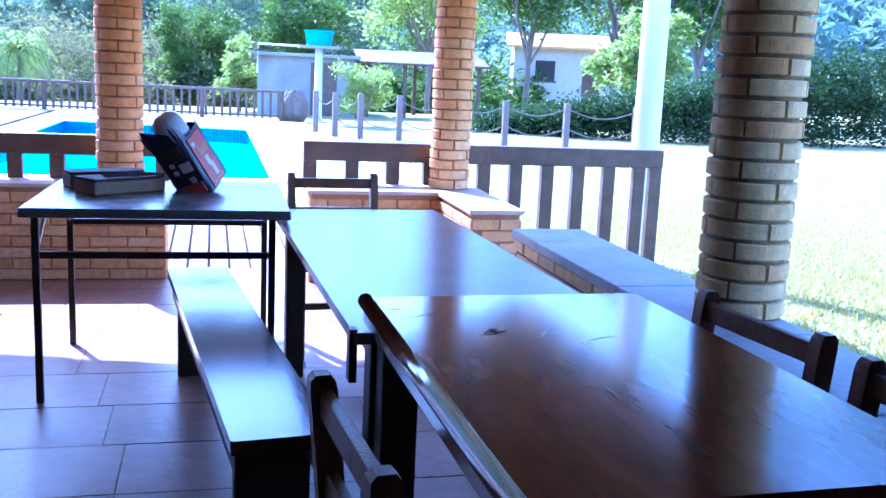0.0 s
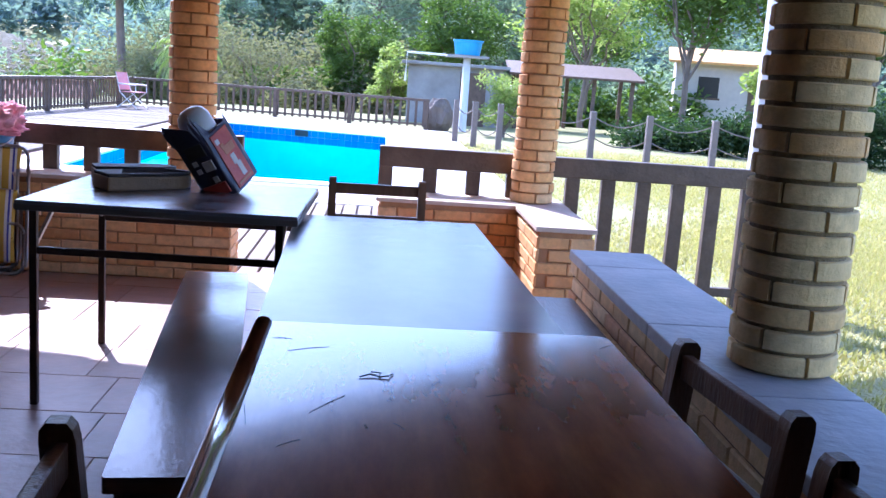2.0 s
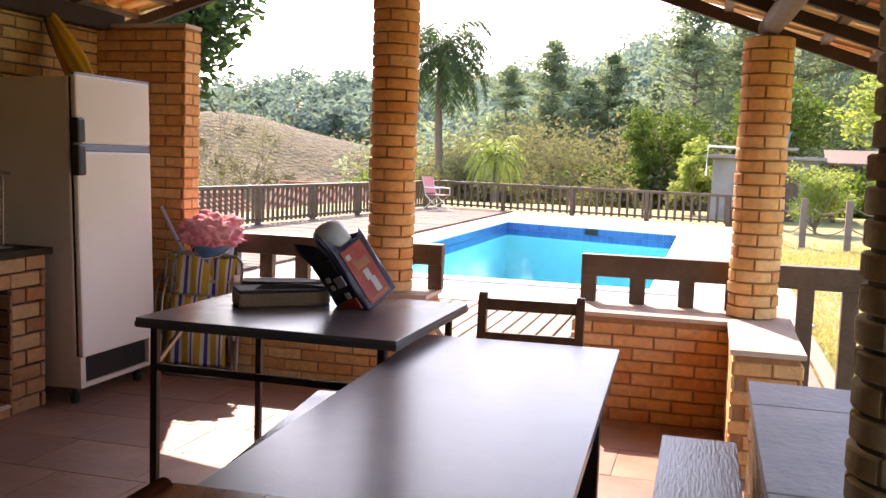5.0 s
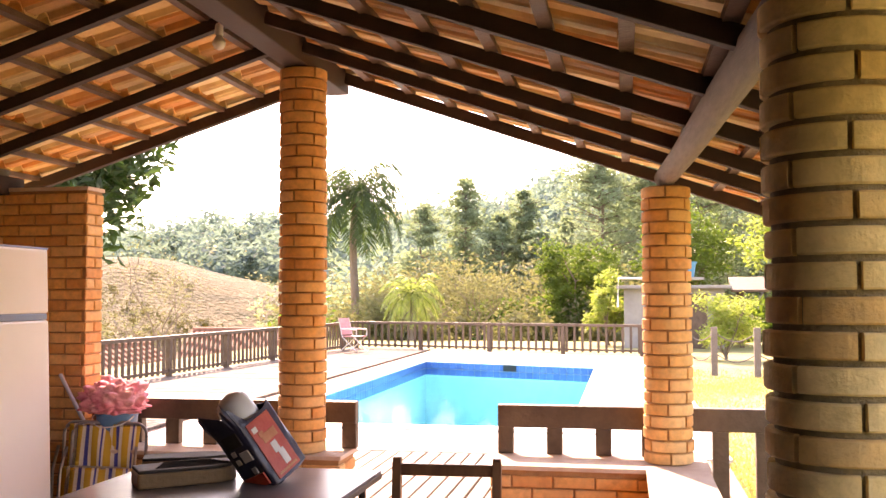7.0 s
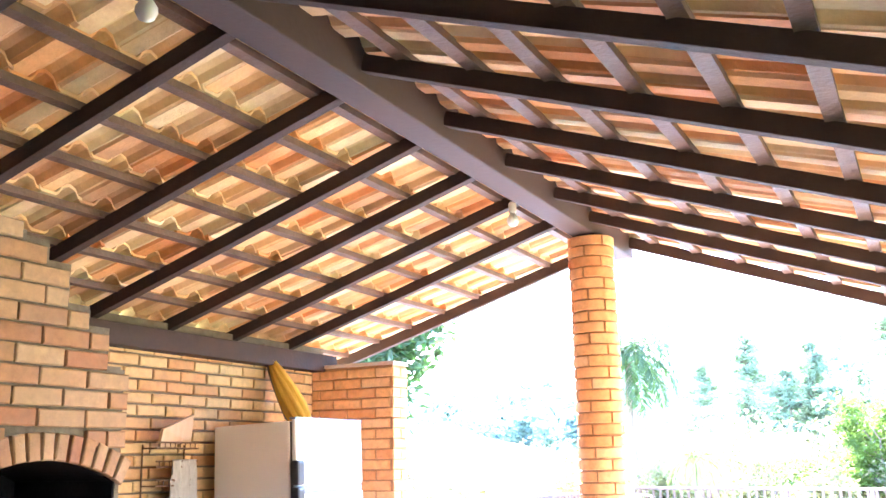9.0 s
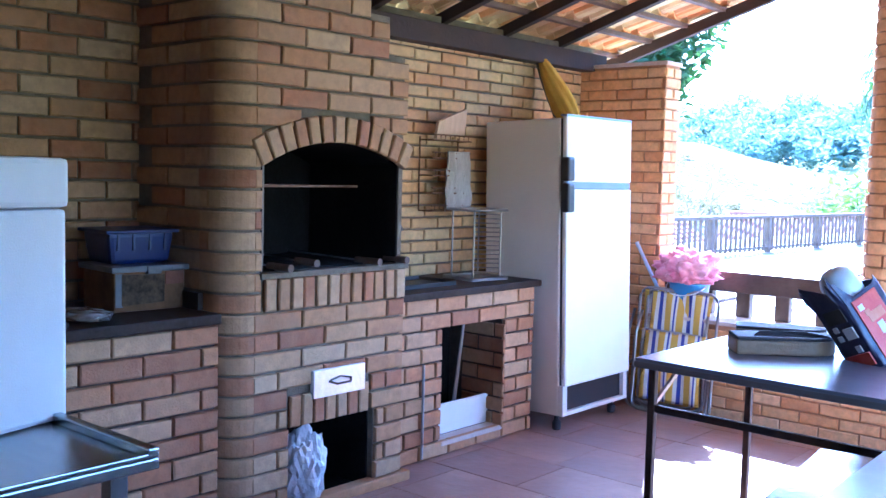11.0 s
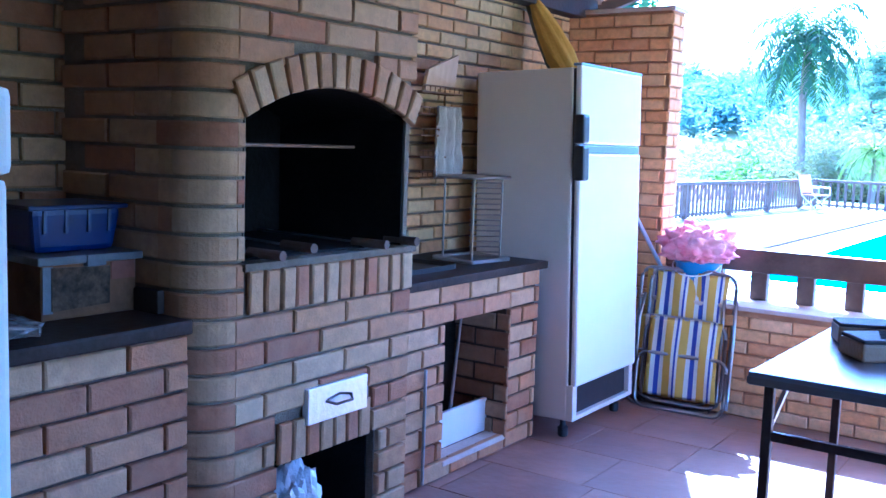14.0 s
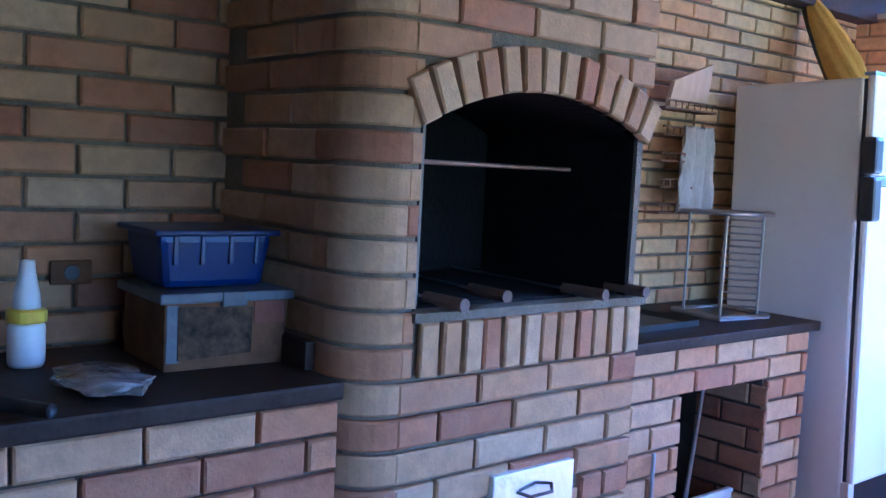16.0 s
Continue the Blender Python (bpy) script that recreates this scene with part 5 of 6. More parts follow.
# ---- chairs ----
def wooden_chair(m):
    c = thing("wooden_chair", "plain brown wooden chair with a two-rail back", "chair", m, "chairs round the tables")
    w = 0.21
    for x in (-w, w):
        bm = bmesh.new()
        pts = [(x, -0.015, 0), (x, -0.012, 0.43), (x, 0.005, 0.66), (x, 0.02, 0.815)]
        prev = None
        rings = []
        for px_, py_, pz_ in pts:
            rings.append([bm.verts.new((px_ + sx * 0.018, py_ + sy * 0.024, pz_)) for sx, sy in ((-1, -1), (1, -1), (1, 1), (-1, 1))])
        for dz, s in ((0.018, 0.9), (0.028, 0.55)):
            rings.append([bm.verts.new((x + sx * 0.018 * (0.95 if s > 0.6 else 0.9), 0.022 + sy * 0.024 * s, 0.815 + dz)) for sx, sy in ((-1, -1), (1, -1), (1, 1), (-1, 1))])
        for a, b in zip(rings, rings[1:]):
            for k in range(4):
                bm.faces.new((a[k], a[(k + 1) % 4], b[(k + 1) % 4], b[k]))
        bm.faces.new(rings[0][::-1]); bm.faces.new(rings[-1])
        part("back_post", bm, M_CHAIR, c, bevel=0.004)
    for z, y in ((0.80, 0.016), (0.655, 0.004)):
        bm = box(-w + 0.017, w - 0.017, y - 0.011, y + 0.011, z - 0.032, z + 0.018)
        part("back_rail", bm, M_CHAIR, c, bevel=0.004)
    part("seat", box(-w - 0.012, w + 0.012, -0.415, 0.012, 0.425, 0.45), M_CHAIR, c, bevel=0.006)
    for x in (-w, w):
        part("leg", box(x - 0.018, x + 0.018, -0.40, -0.362, 0, 0.425), M_CHAIR, c, bevel=0.004)
        part("side_stretcher", box(x - 0.010, x + 0.010, -0.362, -0.038, 0.17, 0.20), M_CHAIR, c)
    part("front_stretcher", box(-w + 0.017, w - 0.017, -0.39, -0.372, 0.24, 0.27), M_CHAIR, c)
    return c


chair = wooden_chair(pose(1.292, 4.912, 0, 0, 0, 3.4))
for m in (pose(1.939, 2.074, 0, 0, 0, -83.2), pose(1.967, 1.478, 0, 0, 0, -84), pose(0.925, 1.49, 0, 0, 0, 95)):
    copy_thing(chair, m)

# ---- things on the folding table ----
M_CASE = mat("brown_vinyl", (0.19, 0.112, 0.052), 0.5, second=(0.24, 0.145, 0.07), scale=14, bump=0.3)
M_CASETOP = mat("dark_vinyl", (0.03, 0.024, 0.022), 0.75, second=(0.055, 0.045, 0.04), scale=12, bump=0.25)


def round_end(length, width, z0, z1):
    """A flat case, square at one end and rounded at the other."""
    bm = bmesh.new()
    pts = [(-length / 2, 0), (-length / 2, width * 0.82)]
    pts += [(length / 2 - 0.13 + 0.13 * math.sin(a), width * (0.5 + 0.5 * math.cos(a))) for a in np.linspace(0, math.pi, 13)]
    lo = [bm.verts.new((*p, z0)) for p in pts]
    hi = [bm.verts.new((*p, z1)) for p in pts]
    n = len(pts)
    for k in range(n):
        bm.faces.new((lo[k], lo[(k + 1) % n], hi[(k + 1) % n], hi[k]))
    bm.faces.new(hi); bm.faces.new(lo[::-1])
    bmesh.ops.recalc_face_normals(bm, faces=bm.faces)
    return bm


cs = thing("instrument_case", "flat brown vinyl case with a dark padded lid", "case", pose(0.378, 4.445, 0.791, 0, 0, 38))
part("body", round_end(0.40, 0.19, 0, 0.056), M_CASE, cs, bevel=0.008)
part("lid", round_end(0.395, 0.187, 0.056, 0.070), M_CASETOP, cs, "dark padded lid", bevel=0.006)
bm = bmesh.new()
for k in range(6):
    tube(bm, [(-0.13 + 0.01 * k, 0.03 + 0.022 * k, 0.071), (0.17 - 0.012 * k, 0.028 + 0.023 * k, 0.072)], 0.0025, 5)
part("lid_seam", bm, M_CASETOP, cs)
c2 = thing("flat_case", "second flat brown vinyl case with a dark lid behind the first", "case", pose(0.255, 4.665, 0.791, 0, 0, 24))
part("body", round_end(0.36, 0.15, 0, 0.056), M_CASE, c2, bevel=0.006)
part("lid", round_end(0.355, 0.147, 0.056, 0.068), M_CASETOP, c2, "dark padded lid", bevel=0.004)

M_BAGNAVY = mat("bag_navy", (0.018, 0.016, 0.04), 0.3, second=(0.035, 0.03, 0.06), scale=9, bump=0.4, fine=14, bump_dist=0.015)
M_BAGRED = mat("bag_red", (0.46, 0.045, 0.03), 0.35, second=(0.58, 0.10, 0.06), scale=12, bump=0.2)
M_BAGWHITE = mat("bag_white", (0.58, 0.56, 0.56), 0.35, second=(0.68, 0.66, 0.65), scale=12, bump=0.2)
M_BAGORANGE = mat("bag_orange", (0.45, 0.14, 0.05), 0.35, second=(0.55, 0.22, 0.10), scale=12, bump=0.2)
M_FOAM = mat("milky_plastic", (0.55, 0.60, 0.66), 0.3, second=(0.62, 0.67, 0.72), scale=5, bump=0.05)
bg = thing("charcoal_bag", "tipped printed paper bag with a pale plastic bowl pushed into it", "bag", Matrix.Translation((0.675, 4.625, 0.796)) @ Euler((radians(4), radians(-33), radians(16))).to_matrix().to_4x4() @ Matrix.Rotation(radians(48), 4, "Z") @ Matrix.Diagonal((1.08, 1.08, 0.93, 1)))
HX, HY = 0.098, 0.080


def sack():
    """A squared paper sack, open at the mouth, its side panel torn up into a flap."""
    bm = bmesh.new()
    rings = []
    for i, z in enumerate((0.0, 0.012, 0.05, 0.10, 0.15, 0.20, 0.25, 0.29, 1.0)):
        ring = []
        for k in range(40):
            a = 2 * math.pi * (k + 0.5) / 40
            cx_, sy_ = math.cos(a), math.sin(a)
            g = (0.80 if i == 0 else 1.0) * (1 + 0.035 * noise.noise((cx_ * 2.5, sy_ * 2.5, z * 14)))
            x = HX * math.copysign(abs(cx_) ** 0.28, cx_) * g
            y = HY * math.copysign(abs(sy_) ** 0.28, sy_) * g
            zz = z
            if z == 1.0:
                flap = max(0.0, min(1.0, (-x - 0.06) / 0.02))
                zz = 0.315 + 0.015 * math.sin(5 * a) + flap * (0.075 + 0.022 * math.sin(31 * sy_))
                x -= 0.022 * flap
            ring.append(bm.verts.new((x, y, zz)))
        rings.append(ring)
    for a, b in zip(rings, rings[1:]):
        for k in range(40):
            bm.faces.new((a[k], a[(k + 1) % 40], b[(k + 1) % 40], b[k]))
    bm.faces.new(rings[0][::-1])
    bmesh.ops.recalc_face_normals(bm, faces=bm.faces)
    bmesh.ops.solidify(bm, geom=bm.faces[:], thickness=0.002)
    return bm


part("sack", sack(), M_BAGNAVY, bg, "dark blue printed sack")
for name_, mm, x0, x1, z0, z1 in (("red_panel", M_BAGRED, -0.070, 0.052, 0.02, 0.285), ("white_emblem", M_BAGWHITE, -0.01, 0.02, 0.05, 0.12), ("white_emblem", M_BAGWHITE, -0.022, 0.008, 0.115, 0.165), ("orange_emblem", M_BAGORANGE, -0.04, 0.035, 0.175, 0.215),
                                  ("white_disc", M_BAGWHITE, -0.06, -0.035, 0.235, 0.26), ("white_disc", M_BAGORANGE, -0.045, -0.02, 0.205, 0.23), ("orange_emblem", M_BAGORANGE, -0.06, 0.04, 0.030, 0.042)):
    d = HY + (0.0 if name_ == "red_panel" else 0.0016)
    part(name_, box(x0, x1, -d - 0.0035, -d + 0.008, z0, z1), mm, bg, bevel=0.002)
for name_, mm, y0, y1, z0, z1 in (("white_patch", M_BAGWHITE, -0.055, -0.005, 0.15, 0.20), ("white_patch", M_BAGWHITE, 0.012, 0.035, 0.15, 0.175), ("white_patch", M_BAGWHITE, 0.012, 0.035, 0.19, 0.215), ("white_patch", M_BAGWHITE, -0.04, -0.015, 0.09, 0.12),
                                  ("grey_picture", M_CASETOP, -0.05, 0.04, 0.225, 0.285), ("red_strip", M_BAGRED, -0.06, 0.055, 0.03, 0.085)):
    part(name_, box(-HX - 0.0035, -HX + 0.008, y0, y1, z0, z1), mm, bg, bevel=0.002)
bw = lathe([(0.005, 0.082), (0.034, 0.075), (0.054, 0.057), (0.065, 0.028), (0.067, -0.04), (0.055, -0.08)][::-1], 28)
b_ = part("bowl", bw, M_FOAM, bg, "milky rounded plastic bowl", smooth=True)
b_.location = (0.0, -0.005, 0.345)

# ---- folded deck chairs, bucket, mop ----
M_STRIPE = bpy.data.materials.new("striped_canvas")
M_STRIPE.use_nodes = True
st = M_STRIPE.node_tree
stc = st.nodes.new("ShaderNodeTexCoord"); sep = st.nodes.new("ShaderNodeSeparateXYZ")
st.links.new(stc.outputs["Object"], sep.inputs[0])
mu = st.nodes.new("ShaderNodeMath"); mu.operation = "MULTIPLY_ADD"; mu.inputs[1].default_value = 5.2; mu.inputs[2].default_value = 10.1
fra = st.nodes.new("ShaderNodeMath"); fra.operation = "FRACT"
st.links.new(sep.outputs["X"], mu.inputs[0]); st.links.new(mu.outputs[0], fra.inputs[0])
rp = st.nodes.new("ShaderNodeValToRGB"); rp.color_ramp.interpolation = "CONSTANT"
cols = [(0.0, (0.62, 0.38, 0.05)), (0.22, (0.72, 0.68, 0.58)), (0.34, (0.06, 0.07, 0.30)), (0.47, (0.72, 0.68, 0.58)), (0.58, (0.62, 0.38, 0.05)), (0.80, (0.72, 0.68, 0.58)), (0.88, (0.06, 0.07, 0.30)), (0.94, (0.72, 0.68, 0.58))]
for k, (p, c) in enumerate(cols):
    e = rp.color_ramp.elements[0] if k == 0 else (rp.color_ramp.elements[1] if k == 1 else rp.color_ramp.elements.new(p))
    e.position, e.color = p, (*c, 1)
st.links.new(fra.outputs[0], rp.inputs[0])
st.links.new(rp.outputs[0], st.nodes["Principled BSDF"].inputs["Base Color"])
st.nodes["Principled BSDF"].inputs["Roughness"].default_value = 0.8
sn = st.nodes.new("ShaderNodeTexNoise"); sn.inputs["Scale"].default_value = 120
sb = st.nodes.new("ShaderNodeBump"); sb.inputs["Strength"].default_value = 0.3; sb.inputs["Distance"].default_value = 0.003
st.links.new(sn.outputs["Fac"], sb.inputs["Height"]); st.links.new(sb.outputs[0], st.nodes["Principled BSDF"].inputs["Normal"])


def loop_pts(w, h, r, y):
    pts = []
    for cx, cz, a0 in ((w / 2 - r, h - r, 0), (-w / 2 + r, h - r, 90), (-w / 2 + r, r, 180), (w / 2 - r, r, 270)):
        for k in range(6):
            a = radians(a0 + 18 * k)
            pts.append((cx + r * math.cos(a), y, cz + r * math.sin(a)))
    return pts + [pts[0]]


def cloth_panel(w, z0, z1, y, sag):
    bm = bmesh.new()
    bmesh.ops.create_grid(bm, x_segments=16, y_segments=20, size=0.5)
    for v in bm.verts:
        u, t = v.co.x, v.co.y
        v.co = Vector((u * w * (1 - 0.05 * math.cos(t * 3)), y + sag * math.cos(math.pi * t) + 0.008 * math.sin(u * 14 + t * 3), z0 + (t + 0.5) * (z1 - z0)))
    bmesh.ops.solidify(bm, geom=bm.faces[:], thickness=0.003)
    return bm


def folded_deck_chair(m, label):
    c = thing("folded_deck_chair", label, "deck chair", m, "folded deck chairs")
    for name_, w, h, r, y, zoff in (("back_frame", 0.47, 0.76, 0.07, 0.03, 0.0), ("seat_frame", 0.44, 0.46, 0.08, -0.03, 0.035), ("foot_frame", 0.49, 0.30, 0.06, -0.055, 0.0)):
        bm = bmesh.new()
        tube(bm, [(a, b, z + zoff) for a, b, z in loop_pts(w, h, r, y)], 0.010, 8)
        part(name_, bm, M_STEEL, c, "bent aluminium tube", smooth=True)
    part("back_canvas", cloth_panel(0.40, 0.40, 0.75, 0.015, -0.01), M_STRIPE, c, "yellow, white and blue striped canvas", smooth=True)
    part("seat_canvas", cloth_panel(0.40, 0.07, 0.50, -0.045, -0.015), M_STRIPE, c, "yellow, white and blue striped canvas", smooth=True)
    for x in (-0.25, 0.25):
        bm = bmesh.new()
        tube(bm, [(x, 0.0, 0.04), (x * 1.04, -0.035, 0.20), (x * 1.04, -0.04, 0.48), (x, -0.005, 0.62)], 0.009, 8)
        part("armrest", bm, M_STEEL, c, "bent aluminium tube", smooth=True)
    return c


dc = folded_deck_chair(pose(-1.03, 6.20, 0.0, -7, 0, 4), "folded striped deck chair leaning on the low wall")
copy_thing(dc, pose(-1.10, 6.245, 0.0, -4, 0, 2))

M_BUCKET = mat("bucket_blue", (0.08, 0.25, 0.50), 0.35, second=(0.10, 0.30, 0.56), scale=6, bump=0.05)
M_PINK = mat("pink_cloth", (0.82, 0.20, 0.30), 0.85, second=(0.92, 0.50, 0.54), scale=9, bump=0.6, fine=30, bump_dist=0.02)
bk = thing("bucket", "blue plastic bucket standing on the low wall", "bucket", pose(-1.05, 6.42, 0.601))
part("body", lathe([(0.10, 0), (0.105, 0.005), (0.125, 0.19), (0.132, 0.195), (0.132, 0.205), (0.12, 0.206)], 28), M_BUCKET, bk, smooth=True)
bm = bmesh.new()
tube(bm, [(0.132 * math.cos(a), -0.04 - 0.10 * math.sin(a), 0.19 - 0.06 * math.sin(a)) for a in np.linspace(0, math.pi, 14)], 0.004, 6)
part("handle", bm, M_WHITEPL, bk, smooth=True)
bm = bmesh.new()
bmesh.ops.create_icosphere(bm, subdivisions=5, radius=1.0)
for v in bm.verts:
    d = v.co.normalized()
    f = 0.50 * abs(noise.noise(d * 2.2 + Vector((4, 1, 0)))) + 0.30 * abs(noise.noise(d * 4.2 + Vector((1, 7, 2)))) + 0.06 * abs(noise.noise(d * 9))
    v.co = Vector((d.x * 0.178, d.y * 0.14, d.z * 0.125)) * (0.88 + f * 1.1)
    if v.co.z < -0.02:
        v.co.z = -0.02 + 0.5 * (v.co.z + 0.02)
pc = tagged(part("pink_cloth", bm, M_PINK, smooth=True), "crumpled pink cloth heaped on the bucket", "cloth")
pc.location = (-1.055, 6.385, 0.872)
bm = bmesh.new()
tube(bm, [(-1.02, 6.34, 0.40), (-1.46, 6.452, 1.03)], 0.012, 10)
tagged(part("mop_handle", bm, mat("pale_blue_pole", (0.45, 0.55, 0.66), 0.4, scale=10, bump=0.05), smooth=True), "pale blue mop handle leaning in the corner", "mop")

# ---- cooler on the steel table ----
M_FOAMBOX = mat("polystyrene", (0.76, 0.77, 0.78), 0.75, second=(0.82, 0.83, 0.84), scale=3, bump=0.3, fine=220, bump_dist=0.002, stains=(0.72, 0.68, 0.60), stain_scale=2.2)
M_INOX = mat("brushed_steel", (0.36, 0.37, 0.38), 0.25, metal=0.9, second=(0.46, 0.47, 0.48), scale=4, bump=0.06, fine=90, stretch=(1, 14, 1))
sm = pose(0.022, 1.940, 0, 0, 0, 1)
stb = thing("steel_table", "brushed steel worktable with a raised rim", "table", sm)
part("tabletop", box(-0.95, 0, -1.3, 0, 0.815, 0.84), M_INOX, stb, bevel=0.004)
part("rim", box(-0.95, 0.0, -0.025, 0.0, 0.841, 0.862), M_INOX, stb, bevel=0.004)
part("rim", box(-0.02, 0.0, -1.3, -0.026, 0.841, 0.852), M_INOX, stb, bevel=0.003)
for x in (-0.9, -0.06):
    for y in (-1.24, -0.07):
        part("leg", box(x - 0.02, x + 0.02, y - 0.02, y + 0.02, 0, 0.815), M_INOX, stb, bevel=0.003)
cm = pose(-0.395, 1.95, 0.842, 0, 0, 14)
co = thing("foam_cooler", "white polystyrene cooler box on the steel table", "cooler", cm)
part("body", box(-0.45, 0, -0.62, 0, 0, 0.505), M_FOAMBOX, co, bevel=0.012)
part("lid", box(-0.455, 0.005, -0.625, 0.005, 0.508, 0.625), M_FOAMBOX, co, bevel=0.014)
part("lid_grip", box(0.0, 0.012, -0.36, -0.20, 0.565, 0.592), M_FOAMBOX, co, bevel=0.005)
M_LABEL = mat("yellow_label", (0.70, 0.62, 0.06), 0.6, second=(0.75, 0.67, 0.08), scale=8, bump=0.03)
M_INK = mat("label_ink", (0.05, 0.045, 0.03), 0.7, scale=20, bump=0.02)
lb = part("label", box(0.0005, 0.002, -0.46, -0.275, 0.03, 0.205), M_LABEL, co, "yellow printed label")
bm = bmesh.new()
rng = random.Random(3)
for k in range(11):
    z = 0.193 - 0.0145 * k
    y = -0.282
    while y > -0.44:
        w = rng.uniform(0.012, 0.045)
        if rng.random() < 0.75:
            cuboid(bm, 0.0022, 0.0028, y - w, y, z - 0.004, z)
        y -= w + 0.006
part("print", bm, M_INK, lb, "rows of small dark print")

# ---- bulbs ----
M_BULB = mat("bulb_glass", (0.80, 0.79, 0.74), 0.15, second=(0.85, 0.84, 0.8), scale=3, bump=0.02)


def pendant(x, y, z):
    p = thing("ceiling_bulb", "white light bulb in a holder on the ridge beam", "lamp", pose(x, y, z), "bulbs on the ridge beam")
    part("holder", lathe([(0.016, 0.0), (0.021, 0.01), (0.021, 0.055), (0.014, 0.065)], 16), M_WHITEPL, p, smooth=False)
    part("bulb", lathe([(0.006, -0.075), (0.024, -0.066), (0.034, -0.045), (0.033, -0.03), (0.020, -0.008), (0.016, 0.0)], 18), M_BULB, p, smooth=True)
    bm = bmesh.new()
    tube(bm, [(0, 0, 0.06), (0.01, 0, 0.12), (0.03, 0.0, 0.14), (0.075, 0, 0.14)], 0.004, 6)
    part("cord", bm, M_BLACK, p)
    return p


pendant(-0.02, 5.555, 2.865)
pendant(-0.02, 2.765, 2.895)


# ---- garden fences ----
def picket_fence(name, label, a, b, h, spacing, post_every, low=0.0):
    a, b = Vector((*a, low)), Vector((*b, low))
    length = (b - a).length
    ang = math.degrees(math.atan2(b.y - a.y, b.x - a.x))
    t = thing(name, label, "fence", pose(a.x, a.y, a.z, 0, 0, ang))
    part("top_rail", box(0, length, -0.055, 0.055, h - 0.07, h), M_RAIL, t, bevel=0.006)
    part("bottom_rail", box(0, length, -0.025, 0.025, 0.06, 0.11), M_RAIL, t)
    slat_me = None
    n = int(length / spacing)
    for k in range(n + 1):
        x = k * spacing
        if slat_me is None:
            bm = box(-0.030, 0.030, -0.018, 0.018, 0.02, h - 0.07)
            ob = part("slat", bm, M_RAIL, t)
            slat_me = ob.data
        else:
            ob = new("slat", slat_me)
            ob.parent = t
        ob.location = (x, 0, 0)
    x = 0.0
    while x <= length + 0.01:
        part("post", box(x - 0.05, x + 0.05, -0.045, 0.045, -0.1, h), M_RAIL, t)
        x += post_every
    return t


picket_fence("pool_fence", "weathered brown timber fence behind the pool", (-5.72, 28.2), (2.45, 26.0), 0.76, 0.215, 2.115)
picket_fence("pool_fence", "weathered brown timber fence along the terrace", (-7.29, 9.0), (-5.76, 28.1), 0.76, 0.19, 2.28)

# rope fence across the lawn
posts = [(2.9, 21.6), (3.25, 20.9), (3.74, 20.5), (4.5, 20.1), (5.5, 19.6), (6.53, 19.13), (7.7, 18.7), (9.0, 18.2)]
rf = thing("rope_fence", "grey wooden posts with a slack chain across the lawn", "fence")
for x, y in posts:
    z = ground_height(x, y)
    part("post", box(x - 0.06, x + 0.06, y - 0.06, y + 0.06, z - 0.3, z + 0.95), M_LOG, rf, bevel=0.01)
for (xa, ya), (xb, yb) in zip(posts, posts[1:]):
    for top in (0.85, 0.45):
        bm = bmesh.new()
        tube(bm, [(xa + (xb - xa) * t, ya + (yb - ya) * t, ground_height(xa, ya) + top - 0.18 * math.sin(math.pi * t)) for t in np.linspace(0, 1, 8)], 0.013, 5)
        part("chain", bm, M_LOG, rf)

# white lamp post beside the railing
lp = thing("white_post", "tall white painted round post beside the railing", "post", pose(3.98, 7.05, 0))
part("shaft", lathe([(0.12, -0.2), (0.105, 0.0), (0.10, 2.5), (0.09, 4.4)], 24), M_WHITEPAINT, lp, smooth=True)
bm = bmesh.new()
tube(bm, [(0.0, -0.10, 4.0), (-0.10, -0.14, 3.2), (0.02, -0.13, 2.5), (0.105, -0.06, 1.9)], 0.008, 6)
part("cable", bm, M_BLACK, lp)

# white and pink folding chair by the fence
M_PINKWEB = mat("pink_webbing", (0.70, 0.25, 0.25), 0.7, second=(0.78, 0.34, 0.33), scale=10, bump=0.1)
pcx = thing("garden_chair", "pink-webbed white metal garden chair on the terrace", "chair", pose(-5.25, 26.3, -0.01, 0, 0, 70))
for x in (-0.24, 0.24):
    bm = bmesh.new()
    tube(bm, [(x, -0.28, 0), (x, 0.22, 0.40), (x, 0.36, 0.92)], 0.013, 8)
    tube(bm, [(x, 0.30, 0), (x, -0.25, 0.42)], 0.013, 8)
    tube(bm, [(x, -0.25, 0.60), (x, 0.26, 0.62)], 0.018, 8)
    tube(bm, [(x, -0.25, 0.42), (x, -0.25, 0.60)], 0.012, 8)
    part("side_frame", bm, M_WHITEPAINT, pcx, smooth=True)
part("seat", box(-0.24, 0.24, -0.25, 0.22, 0.405, 0.425), M_PINKWEB, pcx)
part("backrest", box(-0.24, 0.24, -0.006, 0.006, 0, 0.46, pose(0, 0.24, 0.46, -15, 0, 0)), M_PINKWEB, pcx)

# water tub on a white pillar
wp = thing("water_stand", "blue water tub on a white pillar behind the pool", "water tank", pose(3.46, 26.5, -0.3))
part("pillar", lathe([(0.14, 0), (0.11, 0.05), (0.10, 2.2)], 20), M_WHITEPAINT, wp, smooth=True)
part("shelf", box(-0.55, 0.55, -0.4, 0.4, 2.2, 2.27), M_PLASTER, wp, bevel=0.01)
M_TUB = mat("tub_blue", (0.03, 0.28, 0.50), 0.4, second=(0.04, 0.33, 0.56), scale=4, bump=0.05)
part("tub", lathe([(0.30, 2.27), (0.33, 2.28), (0.38, 2.62), (0.41, 2.63), (0.41, 2.67), (0.36, 2.67)], 24), M_TUB, wp, "blue plastic tub", smooth=False)
bm = bmesh.new()
